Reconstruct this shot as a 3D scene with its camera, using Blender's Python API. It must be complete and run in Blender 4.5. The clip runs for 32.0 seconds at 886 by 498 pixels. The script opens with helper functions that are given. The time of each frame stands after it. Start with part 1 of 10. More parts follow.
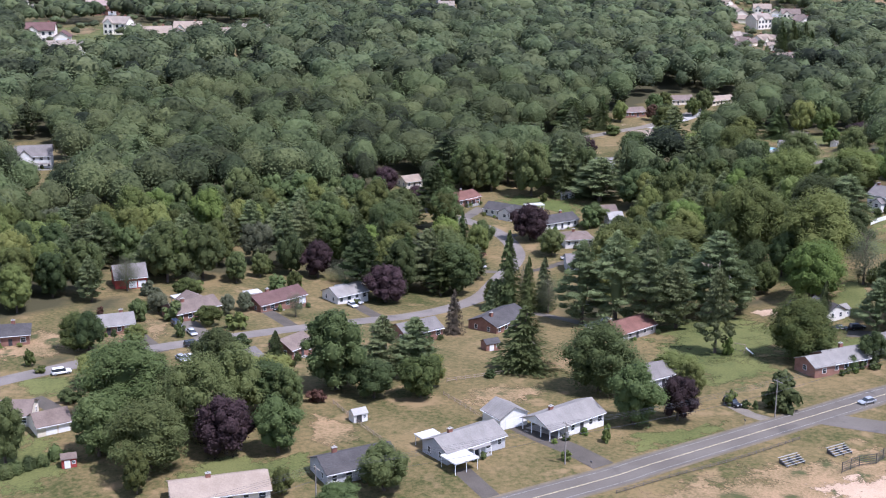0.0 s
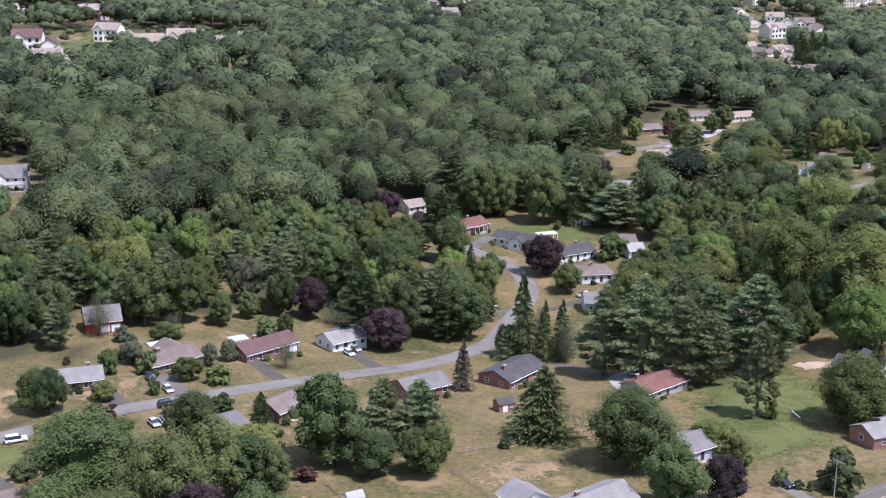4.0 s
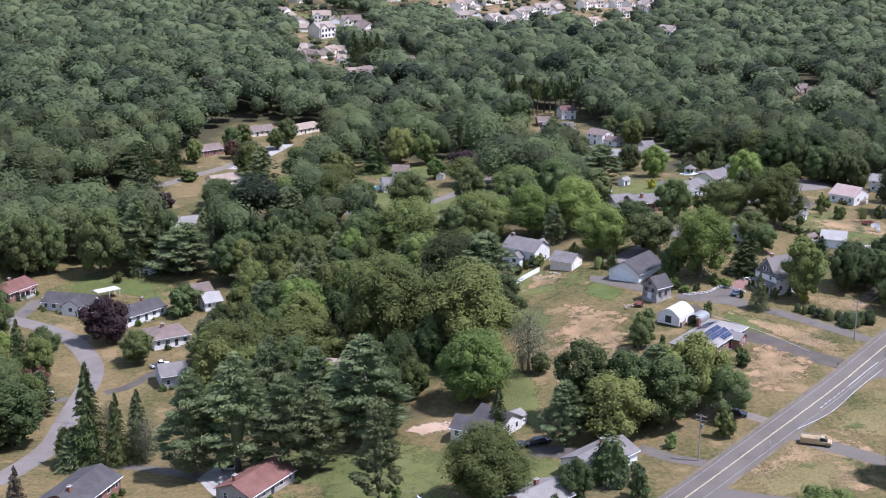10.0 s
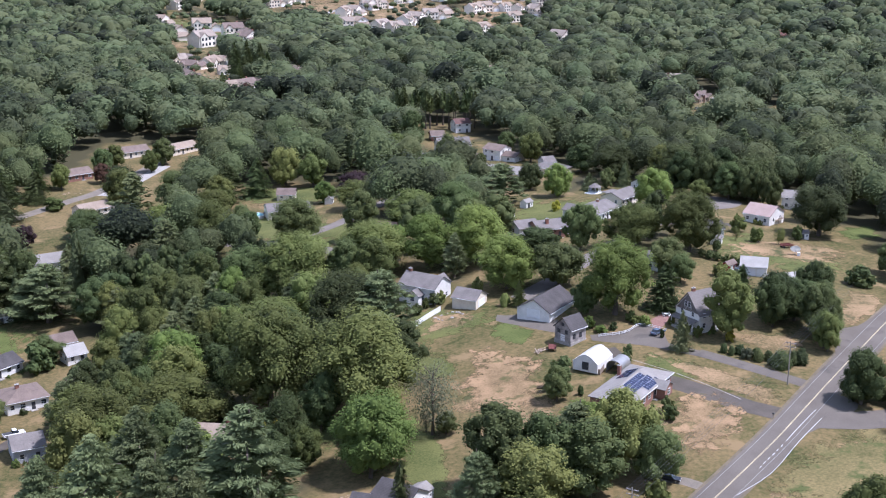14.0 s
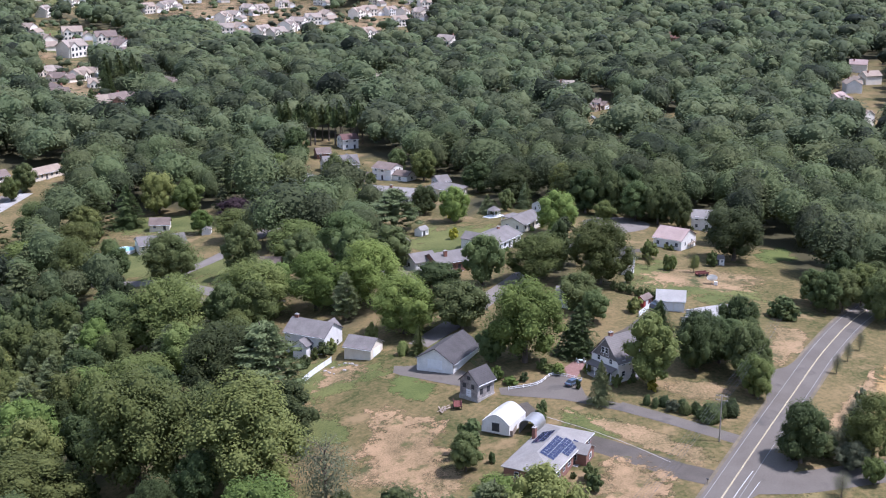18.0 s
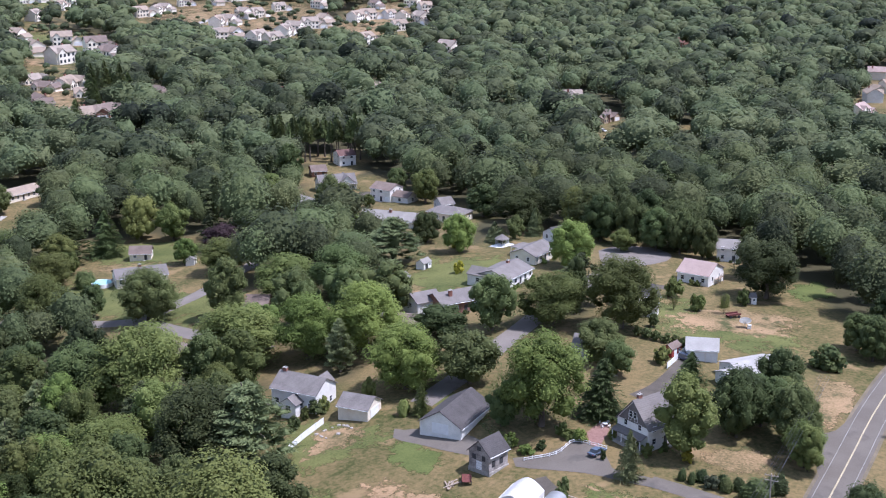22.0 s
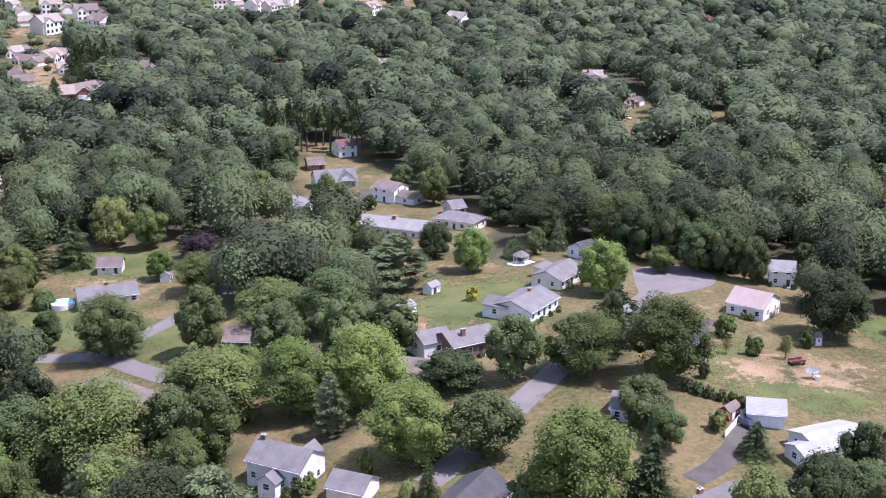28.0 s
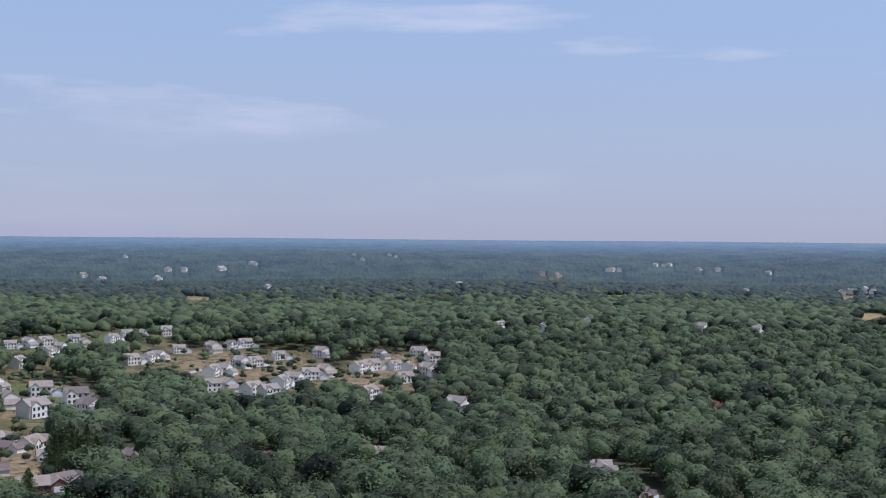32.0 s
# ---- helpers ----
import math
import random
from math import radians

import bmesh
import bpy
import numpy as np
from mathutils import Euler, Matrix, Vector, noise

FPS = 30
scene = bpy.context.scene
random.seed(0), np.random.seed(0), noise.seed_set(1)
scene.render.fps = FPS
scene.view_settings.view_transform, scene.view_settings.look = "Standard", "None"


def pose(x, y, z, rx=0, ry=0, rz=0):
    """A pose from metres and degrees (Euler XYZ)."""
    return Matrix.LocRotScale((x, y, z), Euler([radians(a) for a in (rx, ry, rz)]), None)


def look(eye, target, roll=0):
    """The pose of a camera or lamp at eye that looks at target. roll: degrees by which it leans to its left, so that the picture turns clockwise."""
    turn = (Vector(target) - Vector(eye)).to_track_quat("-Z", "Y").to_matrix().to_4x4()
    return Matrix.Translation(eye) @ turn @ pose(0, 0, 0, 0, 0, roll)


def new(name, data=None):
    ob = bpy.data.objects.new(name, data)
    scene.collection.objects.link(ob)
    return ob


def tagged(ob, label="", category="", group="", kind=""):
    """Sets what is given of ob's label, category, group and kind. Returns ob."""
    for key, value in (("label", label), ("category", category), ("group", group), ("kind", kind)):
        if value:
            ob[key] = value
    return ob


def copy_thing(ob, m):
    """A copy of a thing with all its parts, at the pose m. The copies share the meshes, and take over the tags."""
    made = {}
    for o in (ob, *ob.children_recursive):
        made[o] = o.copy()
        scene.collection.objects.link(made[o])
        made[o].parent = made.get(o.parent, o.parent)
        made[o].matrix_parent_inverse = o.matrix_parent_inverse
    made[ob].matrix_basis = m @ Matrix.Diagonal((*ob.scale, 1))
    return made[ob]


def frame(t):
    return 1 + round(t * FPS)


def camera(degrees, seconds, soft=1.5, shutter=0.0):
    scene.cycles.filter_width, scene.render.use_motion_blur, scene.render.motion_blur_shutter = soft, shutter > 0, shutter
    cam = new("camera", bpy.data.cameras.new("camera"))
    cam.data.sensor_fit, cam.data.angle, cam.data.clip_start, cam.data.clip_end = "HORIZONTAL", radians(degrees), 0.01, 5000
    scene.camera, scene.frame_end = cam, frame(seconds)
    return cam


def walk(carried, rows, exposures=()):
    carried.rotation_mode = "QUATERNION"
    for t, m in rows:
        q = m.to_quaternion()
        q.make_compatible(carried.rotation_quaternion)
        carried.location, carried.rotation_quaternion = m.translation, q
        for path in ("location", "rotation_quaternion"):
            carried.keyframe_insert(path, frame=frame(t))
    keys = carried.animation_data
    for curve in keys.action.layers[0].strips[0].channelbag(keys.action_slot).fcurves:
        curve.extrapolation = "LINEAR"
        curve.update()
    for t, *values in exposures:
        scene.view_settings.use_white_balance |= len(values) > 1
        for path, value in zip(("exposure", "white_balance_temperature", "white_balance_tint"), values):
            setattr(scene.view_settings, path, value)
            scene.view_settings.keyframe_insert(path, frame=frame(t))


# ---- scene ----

cam = camera(37.444, 32.0, soft=1.1)
# seconds, east, north, height, turn to the left, pitch, roll
PATH = [
    (0, -0.00, -0.00, 120.00, -0.000, -15.628, 0.254),
    (0.5, -0.20, 5.05, 119.97, 0.001, -15.597, 0.315),
    (1, -0.43, 10.10, 119.95, 0.002, -15.580, 0.346),
    (1.5, -0.65, 15.40, 119.95, 0.010, -15.560, 0.392),
    (2, -0.89, 20.65, 119.93, 0.027, -15.555, 0.419),
    (2.5, -1.16, 25.75, 119.86, 0.016, -15.526, 0.473),
    (3, -1.41, 30.91, 119.80, 0.012, -15.522, 0.497),
    (3.5, -1.71, 36.09, 119.72, 0.002, -15.498, 0.545),
    (5.5, -2.55, 56.85, 119.77, 0.009, -15.496, 0.647),
    (6, -2.51, 61.79, 119.99, -0.840, -15.513, 0.622),
    (6.5, -2.36, 66.40, 120.30, -2.597, -15.528, 0.544),
    (7, -2.15, 70.72, 120.70, -5.587, -15.528, 0.493),
    (7.5, -1.89, 74.94, 121.04, -9.604, -15.542, 0.421),
    (8, -1.28, 79.44, 121.34, -13.446, -15.557, 0.396),
    (8.5, -0.36, 84.08, 121.51, -16.287, -15.572, 0.320),
    (9, 0.89, 88.92, 121.66, -16.636, -15.570, 0.278),
    (9.5, 2.27, 93.66, 121.76, -17.566, -15.583, 0.252),
    (10, 3.71, 98.25, 121.83, -19.609, -15.582, 0.179),
    (10.5, 5.15, 102.80, 121.97, -21.100, -15.577, 0.146),
    (11, 6.60, 107.38, 122.09, -22.270, -15.570, 0.140),
    (11.5, 8.17, 111.96, 122.10, -23.142, -15.550, 0.173),
    (12, 9.90, 116.43, 122.04, -23.167, -15.523, 0.140),
    (12.5, 11.68, 120.89, 121.89, -23.167, -15.510, 0.100),
    (13, 13.55, 125.58, 121.83, -23.151, -15.495, 0.089),
    (13.5, 15.36, 130.31, 121.78, -23.625, -15.491, 0.072),
    (14, 17.32, 134.92, 121.78, -24.523, -15.488, 0.067),
    (14.5, 19.27, 139.34, 121.88, -25.636, -15.493, 0.086),
    (16.5, 26.93, 156.33, 122.42, -28.094, -15.505, -0.066),
    (17, 28.99, 160.71, 122.47, -28.691, -15.503, -0.008),
    (17.5, 31.17, 165.24, 122.53, -29.171, -15.494, -0.013),
    (18, 33.50, 169.67, 122.59, -29.538, -15.488, -0.061),
    (18.5, 35.79, 174.12, 122.66, -29.587, -15.490, -0.095),
    (19, 38.02, 178.45, 122.75, -29.577, -15.485, -0.082),
    (19.5, 40.24, 182.72, 122.90, -29.575, -15.504, -0.125),
    (20, 42.38, 186.94, 123.00, -29.584, -15.507, -0.080),
    (20.5, 44.52, 191.14, 123.08, -29.580, -15.508, -0.076),
    (21, 46.77, 195.32, 123.15, -29.574, -15.510, -0.086),
    (21.5, 49.00, 199.54, 123.23, -29.549, -15.509, -0.097),
    (22, 51.21, 203.80, 123.32, -29.557, -15.518, -0.114),
    (22.5, 53.53, 208.06, 123.31, -29.540, -15.813, -0.135),
    (23, 55.91, 212.36, 123.28, -29.499, -17.333, -0.144),
    (23.5, 58.28, 216.82, 123.37, -29.444, -20.448, -0.118),
    (24, 60.59, 221.40, 123.64, -29.407, -23.696, -0.165),
    (24.5, 62.85, 225.85, 123.90, -29.388, -25.228, -0.181),
    (26.5, 71.42, 242.35, 124.24, -29.403, -23.517, 0.225),
    (27, 73.64, 246.58, 124.14, -29.398, -21.439, 0.237),
    (27.5, 75.97, 250.70, 123.90, -29.355, -19.291, 0.303),
    (28, 78.29, 254.61, 123.62, -29.300, -17.098, 0.331),
    (28.5, 80.43, 258.67, 123.46, -29.284, -15.083, 0.329),
    (29, 82.60, 263.02, 123.46, -29.281, -12.944, 0.372),
    (29.5, 84.77, 267.42, 123.42, -29.281, -10.796, 0.374),
    (30, 87.04, 271.69, 123.32, -29.282, -8.651, 0.412),
    (30.5, 89.34, 275.96, 123.35, -29.277, -6.523, 0.390),
    (31, 91.49, 280.26, 123.42, -29.282, -4.400, 0.456),
    (31.5, 93.51, 284.55, 123.45, -29.291, -2.271, 0.451),
    (32, 95.45, 288.80, 123.40, -29.307, -0.636, 0.492)]
walk(cam, [(t, pose(x, y, z, 90 + pitch, 0, yaw) @ pose(0, 0, 0, 0, 0, roll)) for t, x, y, z, yaw, pitch, roll in PATH],
     exposures=[(0, 1.15, 5620, 25), (22, 1.16, 5620, 25), (23, 1.16, 5680, 24), (24, 1.54, 5950, 23), (26.8, 1.6, 5850, 25), (28.5, 1.30, 5400, 35), (30, 0.78, 5150, 24), (31, 0.55, 5250, 20), (32, 0.40, 5350, 18)])

# ---------------------------------------------------------------- sky and sun
SUN_HEIGHT, SUN_TURN = 63.0, 124.0   # degrees above the horizon; degrees clockwise from +y
world = bpy.data.worlds.new("sky")
scene.world = world
world.use_nodes = True
wn, wl = world.node_tree.nodes, world.node_tree.links
wn.clear()



sky = wn.new("ShaderNodeTexSky")
sky.sky_type = "NISHITA"
sky.sun_disc = False
sky.sun_elevation = radians(SUN_HEIGHT)
sky.sun_rotation = radians(SUN_TURN)
sky.air_density, sky.dust_density, sky.ozone_density, sky.altitude = 1.0, 0.6, 2.0, 120
coords = wn.new("ShaderNodeTexCoord")
squash = wn.new("ShaderNodeMapping")
squash.inputs["Scale"].default_value = (1.6, 1.6, 11.0)
squash.inputs["Location"].default_value = (0.35, 0.2, 0.0)
wl.new(coords.outputs["Generated"], squash.inputs["Vector"])
cloud = wn.new("ShaderNodeTexNoise")
cloud.inputs["Scale"].default_value = 1.9
cloud.inputs["Detail"].default_value = 7
cloud.inputs["Roughness"].default_value = 0.52
wl.new(squash.outputs["Vector"], cloud.inputs["Vector"])
cover = wn.new("ShaderNodeValToRGB")
cover.color_ramp.elements[0].position, cover.color_ramp.elements[1].position = 0.57, 0.72
cover.color_ramp.elements[0].color, cover.color_ramp.elements[1].color = (0, 0, 0, 1), (0.8, 0.8, 0.8, 1)
wl.new(cloud.outputs["Fac"], cover.inputs["Fac"])
white = wn.new("ShaderNodeMix")
white.data_type = "RGBA"
white.inputs["B"].default_value = (3.75, 3.55, 3.5, 1)
split = wn.new("ShaderNodeSeparateXYZ")
wl.new(coords.outputs["Generated"], split.inputs["Vector"])
veil = wn.new("ShaderNodeMapRange")
veil.interpolation_type = "SMOOTHSTEP"
veil.inputs["From Min"].default_value, veil.inputs["From Max"].default_value = 0.03, 0.13
veil.inputs["To Min"].default_value, veil.inputs["To Max"].default_value = 0.12, 1.0
wl.new(split.outputs["Z"], veil.inputs["Value"])
thin = wn.new("ShaderNodeMath")
thin.operation = "MULTIPLY"
wl.new(cover.outputs["Color"], thin.inputs[0])
wl.new(veil.outputs["Result"], thin.inputs[1])
wl.new(thin.outputs["Value"], white.inputs["Factor"])
low = wn.new("ShaderNodeMapRange")
low.interpolation_type = "SMOOTHSTEP"
low.inputs["From Min"].default_value, low.inputs["From Max"].default_value = -0.05, 0.55
low.inputs["To Min"].default_value, low.inputs["To Max"].default_value = 0.9, 0.6
wl.new(split.outputs["Z"], low.inputs["Value"])
haze = wn.new("ShaderNodeMix")
haze.data_type = "RGBA"
tone = wn.new("ShaderNodeValToRGB")
tone.color_ramp.elements[0].position, tone.color_ramp.elements[1].position = 0.0, 0.24
tone.color_ramp.elements[0].color, tone.color_ramp.elements[1].color = (0.334, 0.324, 0.358, 1), (0.286, 0.352, 0.400, 1)
wl.new(split.outputs["Z"], tone.inputs["Fac"])
bright = wn.new("ShaderNodeVectorMath")
bright.operation = "SCALE"
bright.inputs["Scale"].default_value = 6.1
wl.new(tone.outputs["Color"], bright.inputs[0])
wl.new(bright.outputs["Vector"], haze.inputs["B"])
wl.new(low.outputs["Result"], haze.inputs["Factor"])
wl.new(sky.outputs["Color"], haze.inputs["A"])
wl.new(haze.outputs["Result"], white.inputs["A"])
back = wn.new("ShaderNodeBackground")
back.inputs["Strength"].default_value = 0.15
wl.new(white.outputs["Result"], back.inputs["Color"])
wout = wn.new("ShaderNodeOutputWorld")
wl.new(back.outputs["Background"], wout.inputs["Surface"])

sun_data = bpy.data.lights.new("sun", "SUN")
sun_data.energy, sun_data.angle, sun_data.color = 3.2, radians(0.6), (1.0, 0.97, 0.92)
sun = new("sun", sun_data)
_e, _a = radians(SUN_HEIGHT), radians(SUN_TURN)
sun.matrix_world = look((300 * math.sin(_a), 300 * math.cos(_a), 400), (300 * math.sin(_a) - math.sin(_a) * math.cos(_e), 300 * math.cos(_a) - math.cos(_a) * math.cos(_e), 400 - math.sin(_e)))

# ---------------------------------------------------------------- materials


def surface(name, dark, light, scale=1.0, rough=0.85, bump=0.15, fine=9.0, vary=0.0, metal=0.0, spec=0.3, wave=None, patches=None, litter=False, frayed=False, speckle=0.55):
    """A two-scale mottled surface. vary: lightness spread between objects. wave: (period in metres, depth) of ribs. patches: third colour and its share."""
    m = bpy.data.materials.new(name)
    m.use_nodes = True
    n, l = m.node_tree.nodes, m.node_tree.links
    bsdf = n["Principled BSDF"]
    bsdf.inputs["Roughness"].default_value = rough
    bsdf.inputs["Metallic"].default_value = metal
    bsdf.inputs["Specular IOR Level"].default_value = spec
    tc = n.new("ShaderNodeTexCoord")
    big, small = n.new("ShaderNodeTexNoise"), n.new("ShaderNodeTexNoise")
    big.inputs["Scale"].default_value, small.inputs["Scale"].default_value = scale, scale * fine
    big.inputs["Detail"].default_value, small.inputs["Detail"].default_value = 4, 5
    for t in (big, small):
        l.new(tc.outputs["Object"], t.inputs["Vector"])
    mix = n.new("ShaderNodeMath")
    mix.operation = "MULTIPLY_ADD"
    l.new(small.outputs["Fac"], mix.inputs[0])
    mix.inputs[1].default_value = speckle
    small.inputs["Roughness"].default_value = 0.5 + (speckle - 0.55) * 0.5
    half = n.new("ShaderNodeMath")
    half.operation = "MULTIPLY"
    l.new(big.outputs["Fac"], half.inputs[0])
    half.inputs[1].default_value = 0.75
    l.new(half.outputs[0], mix.inputs[2])
    ramp = n.new("ShaderNodeValToRGB")
    ramp.color_ramp.elements[0].position, ramp.color_ramp.elements[1].position = 0.42 + (speckle - 0.55) / 2, 0.88 + (speckle - 0.55) / 2
    ramp.color_ramp.elements[0].color, ramp.color_ramp.elements[1].color = (*dark, 1), (*light, 1)
    l.new(mix.outputs[0], ramp.inputs["Fac"])
    colour = ramp.outputs["Color"]
    if patches:
        third, share, size = patches
        spots = n.new("ShaderNodeTexNoise")
        spots.inputs["Scale"].default_value, spots.inputs["Detail"].default_value = size, 6
        spots.inputs["Roughness"].default_value = 0.62
        l.new(tc.outputs["Object"], spots.inputs["Vector"])
        cut = n.new("ShaderNodeMapRange")
        cut.inputs["From Min"].default_value, cut.inputs["From Max"].default_value = 0.62 - share * 0.3, 0.70 - share * 0.2
        l.new(spots.outputs["Fac"], cut.inputs["Value"])
        over = n.new("ShaderNodeMix")
        over.data_type = "RGBA"
        l.new(cut.outputs["Result"], over.inputs["Factor"])
        l.new(colour, over.inputs["A"])
        over.inputs["B"].default_value = (*third, 1)
        colour = over.outputs["Result"]
    if vary:
        info = n.new("ShaderNodeObjectInfo")
        rng = n.new("ShaderNodeMapRange")
        rng.inputs["To Min"].default_value, rng.inputs["To Max"].default_value = 1 - vary, 1 + vary
        l.new(info.outputs["Random"], rng.inputs["Value"])
        hue = n.new("ShaderNodeHueSaturation")
        l.new(rng.outputs["Result"], hue.inputs["Value"])
        l.new(colour, hue.inputs["Color"])
        colour = hue.outputs["Color"]
    if litter:
        lit = n.new("ShaderNodeAttribute")
        lit.attribute_name = "litter"
        cover_mix = n.new("ShaderNodeMix")
        cover_mix.data_type = "RGBA"
        l.new(lit.outputs["Fac"], cover_mix.inputs["Factor"])
        l.new(colour, cover_mix.inputs["A"])
        cover_mix.inputs["B"].default_value = (0.058, 0.053, 0.028, 1)
        colour = cover_mix.outputs["Result"]
    if frayed:
        edge, tr, fade = n.new("ShaderNodeAttribute"), n.new("ShaderNodeBsdfTransparent"), n.new("ShaderNodeMixShader")
        edge.attribute_name = "edge"
        ragged = n.new("ShaderNodeTexNoise")
        ragged.inputs["Scale"].default_value, ragged.inputs["Detail"].default_value = 0.16, 12
        ragged.inputs["Roughness"].default_value = 0.8
        l.new(tc.outputs["Object"], ragged.inputs["Vector"])
        total = n.new("ShaderNodeMath")
        total.operation = "ADD"
        l.new(edge.outputs["Fac"], total.inputs[0])
        wide = n.new("ShaderNodeMath")
        wide.operation = "MULTIPLY_ADD"
        wide.inputs[1].default_value, wide.inputs[2].default_value = 3.6, -1.3
        l.new(ragged.outputs["Fac"], wide.inputs[0])
        l.new(wide.outputs[0], total.inputs[1])
        cut2 = n.new("ShaderNodeMapRange")
        cut2.inputs["From Min"].default_value, cut2.inputs["From Max"].default_value = 0.74, 0.9
        l.new(total.outputs[0], cut2.inputs["Value"])
        l.new(cut2.outputs["Result"], fade.inputs["Fac"])
        l.new(tr.outputs["BSDF"], fade.inputs[1])
        l.new(bsdf.outputs["BSDF"], fade.inputs[2])
        l.new(fade.outputs["Shader"], n["Material Output"].inputs["Surface"])
    l.new(colour, bsdf.inputs["Base Color"])
    b = n.new("ShaderNodeBump")
    b.inputs["Strength"].default_value, b.inputs["Distance"].default_value = bump, 0.12
    l.new(small.outputs["Fac"], b.inputs["Height"])
    if wave:
        ribs = n.new("ShaderNodeTexWave")
        ribs.bands_direction = wave[2]
        ribs.inputs["Scale"].default_value = 0.314 / wave[0]
        ribs.inputs["Distortion"].default_value = 0.4
        l.new(tc.outputs["Object"], ribs.inputs["Vector"])
        b2 = n.new("ShaderNodeBump")
        b2.inputs["Strength"].default_value, b2.inputs["Distance"].default_value = 0.6, wave[1]
        l.new(ribs.outputs["Fac"], b2.inputs["Height"])
        l.new(b.outputs["Normal"], b2.inputs["Normal"])
        b = b2
    l.new(b.outputs["Normal"], bsdf.inputs["Normal"])
    return m


def leafage(name, dark, light, spread=0.5, through_light=0.36, relief=0.0, hues=(0.489, 0.522), grain=1.0, fleck=0.17):
    """Leaves: the hue goes from tree to tree, the tone from clump to clump."""
    m = bpy.data.materials.new(name)
    m.use_nodes = True
    n, l = m.node_tree.nodes, m.node_tree.links
    bsdf = n["Principled BSDF"]
    bsdf.inputs["Roughness"].default_value = 0.7
    bsdf.inputs["Specular IOR Level"].default_value = 0.15
    tint, info, tc, geo = n.new("ShaderNodeAttribute"), n.new("ShaderNodeObjectInfo"), n.new("ShaderNodeTexCoord"), n.new("ShaderNodeNewGeometry")
    tint.attribute_name = "tint"
    add = n.new("ShaderNodeMath")
    add.operation = "ADD"
    l.new(tint.outputs["Fac"], add.inputs[0])
    l.new(info.outputs["Random"], add.inputs[1])
    frac = n.new("ShaderNodeMath")
    frac.operation = "FRACT"
    l.new(add.outputs[0], frac.inputs[0])
    clump = n.new("ShaderNodeTexNoise")
    clump.inputs["Scale"].default_value, clump.inputs["Detail"].default_value, clump.inputs["Roughness"].default_value = 0.9, 5, 0.5 + 0.18 * (grain - 1)
    l.new(geo.outputs["Position"], clump.inputs["Vector"])
    m1 = n.new("ShaderNodeMath")
    m1.operation = "MULTIPLY"
    m1.inputs[1].default_value = spread
    l.new(frac.outputs[0], m1.inputs[0])
    m2 = n.new("ShaderNodeMath")
    m2.operation = "MULTIPLY_ADD"
    m2.inputs[1].default_value = 0.9 * (1.1 - spread) * grain
    l.new(clump.outputs["Fac"], m2.inputs[0])
    l.new(m1.outputs[0], m2.inputs[2])
    stand = n.new("ShaderNodeTexNoise")
    stand.inputs["Scale"].default_value, stand.inputs["Detail"].default_value = 0.014, 3
    l.new(geo.outputs["Position"], stand.inputs["Vector"])
    m4 = n.new("ShaderNodeMath")
    m4.operation = "MULTIPLY_ADD"
    m4.inputs[1].default_value, m4.inputs[2].default_value = 0.9 + 0.3 * (grain - 1), -0.45 - 0.36 * (grain - 1)
    l.new(stand.outputs["Fac"], m4.inputs[0])
    m5 = n.new("ShaderNodeMath")
    m5.operation = "ADD"
    l.new(m4.outputs[0], m5.inputs[0])
    l.new(m2.outputs[0], m5.inputs[1])
    m3 = n.new("ShaderNodeMath")
    m3.operation = "MULTIPLY_ADD"
    m3.inputs[1].default_value = fleck
    l.new(geo.outputs["Random Per Island"], m3.inputs[0])
    l.new(m5.outputs[0], m3.inputs[2])
    ramp = n.new("ShaderNodeValToRGB")
    ramp.color_ramp.elements[0].position, ramp.color_ramp.elements[1].position = 0.09, 0.93
    ramp.color_ramp.elements[0].color, ramp.color_ramp.elements[1].color = (*dark, 1), (*light, 1)
    l.new(m3.outputs[0], ramp.inputs["Fac"])
    shade = n.new("ShaderNodeHueSaturation")
    turn, spin = n.new("ShaderNodeMapRange"), n.new("ShaderNodeMath")
    spin.operation = "FRACT"
    lots = n.new("ShaderNodeMath")
    lots.operation = "MULTIPLY"
    lots.inputs[1].default_value = 7.31
    l.new(frac.outputs[0], lots.inputs[0])
    l.new(lots.outputs[0], spin.inputs[0])
    l.new(spin.outputs[0], turn.inputs["Value"])
    turn.inputs["To Min"].default_value, turn.inputs["To Max"].default_value = hues
    l.new(turn.outputs["Result"], shade.inputs["Hue"])
    l.new(ramp.outputs["Color"], shade.inputs["Color"])
    l.new(shade.outputs["Color"], bsdf.inputs["Base Color"])
    if relief:
        rough_leaf, sprays = n.new("ShaderNodeBump"), n.new("ShaderNodeTexNoise")
        sprays.inputs["Scale"].default_value, sprays.inputs["Detail"].default_value, sprays.inputs["Roughness"].default_value = 0.75, 4, 0.6
        l.new(geo.outputs["Position"], sprays.inputs["Vector"])
        rough_leaf.inputs["Strength"].default_value, rough_leaf.inputs["Distance"].default_value = 1.0, relief
        l.new(sprays.outputs["Fac"], rough_leaf.inputs["Height"])
        l.new(rough_leaf.outputs["Normal"], bsdf.inputs["Normal"])
    tr, mx = n.new("ShaderNodeBsdfTranslucent"), n.new("ShaderNodeMixShader")
    l.new(shade.outputs["Color"], tr.inputs["Color"])
    mx.inputs["Fac"].default_value = through_light
    l.new(bsdf.outputs["BSDF"], mx.inputs[1])
    l.new(tr.outputs["BSDF"], mx.inputs[2])
    l.new(mx.outputs["Shader"], n["Material Output"].inputs["Surface"])
    return m


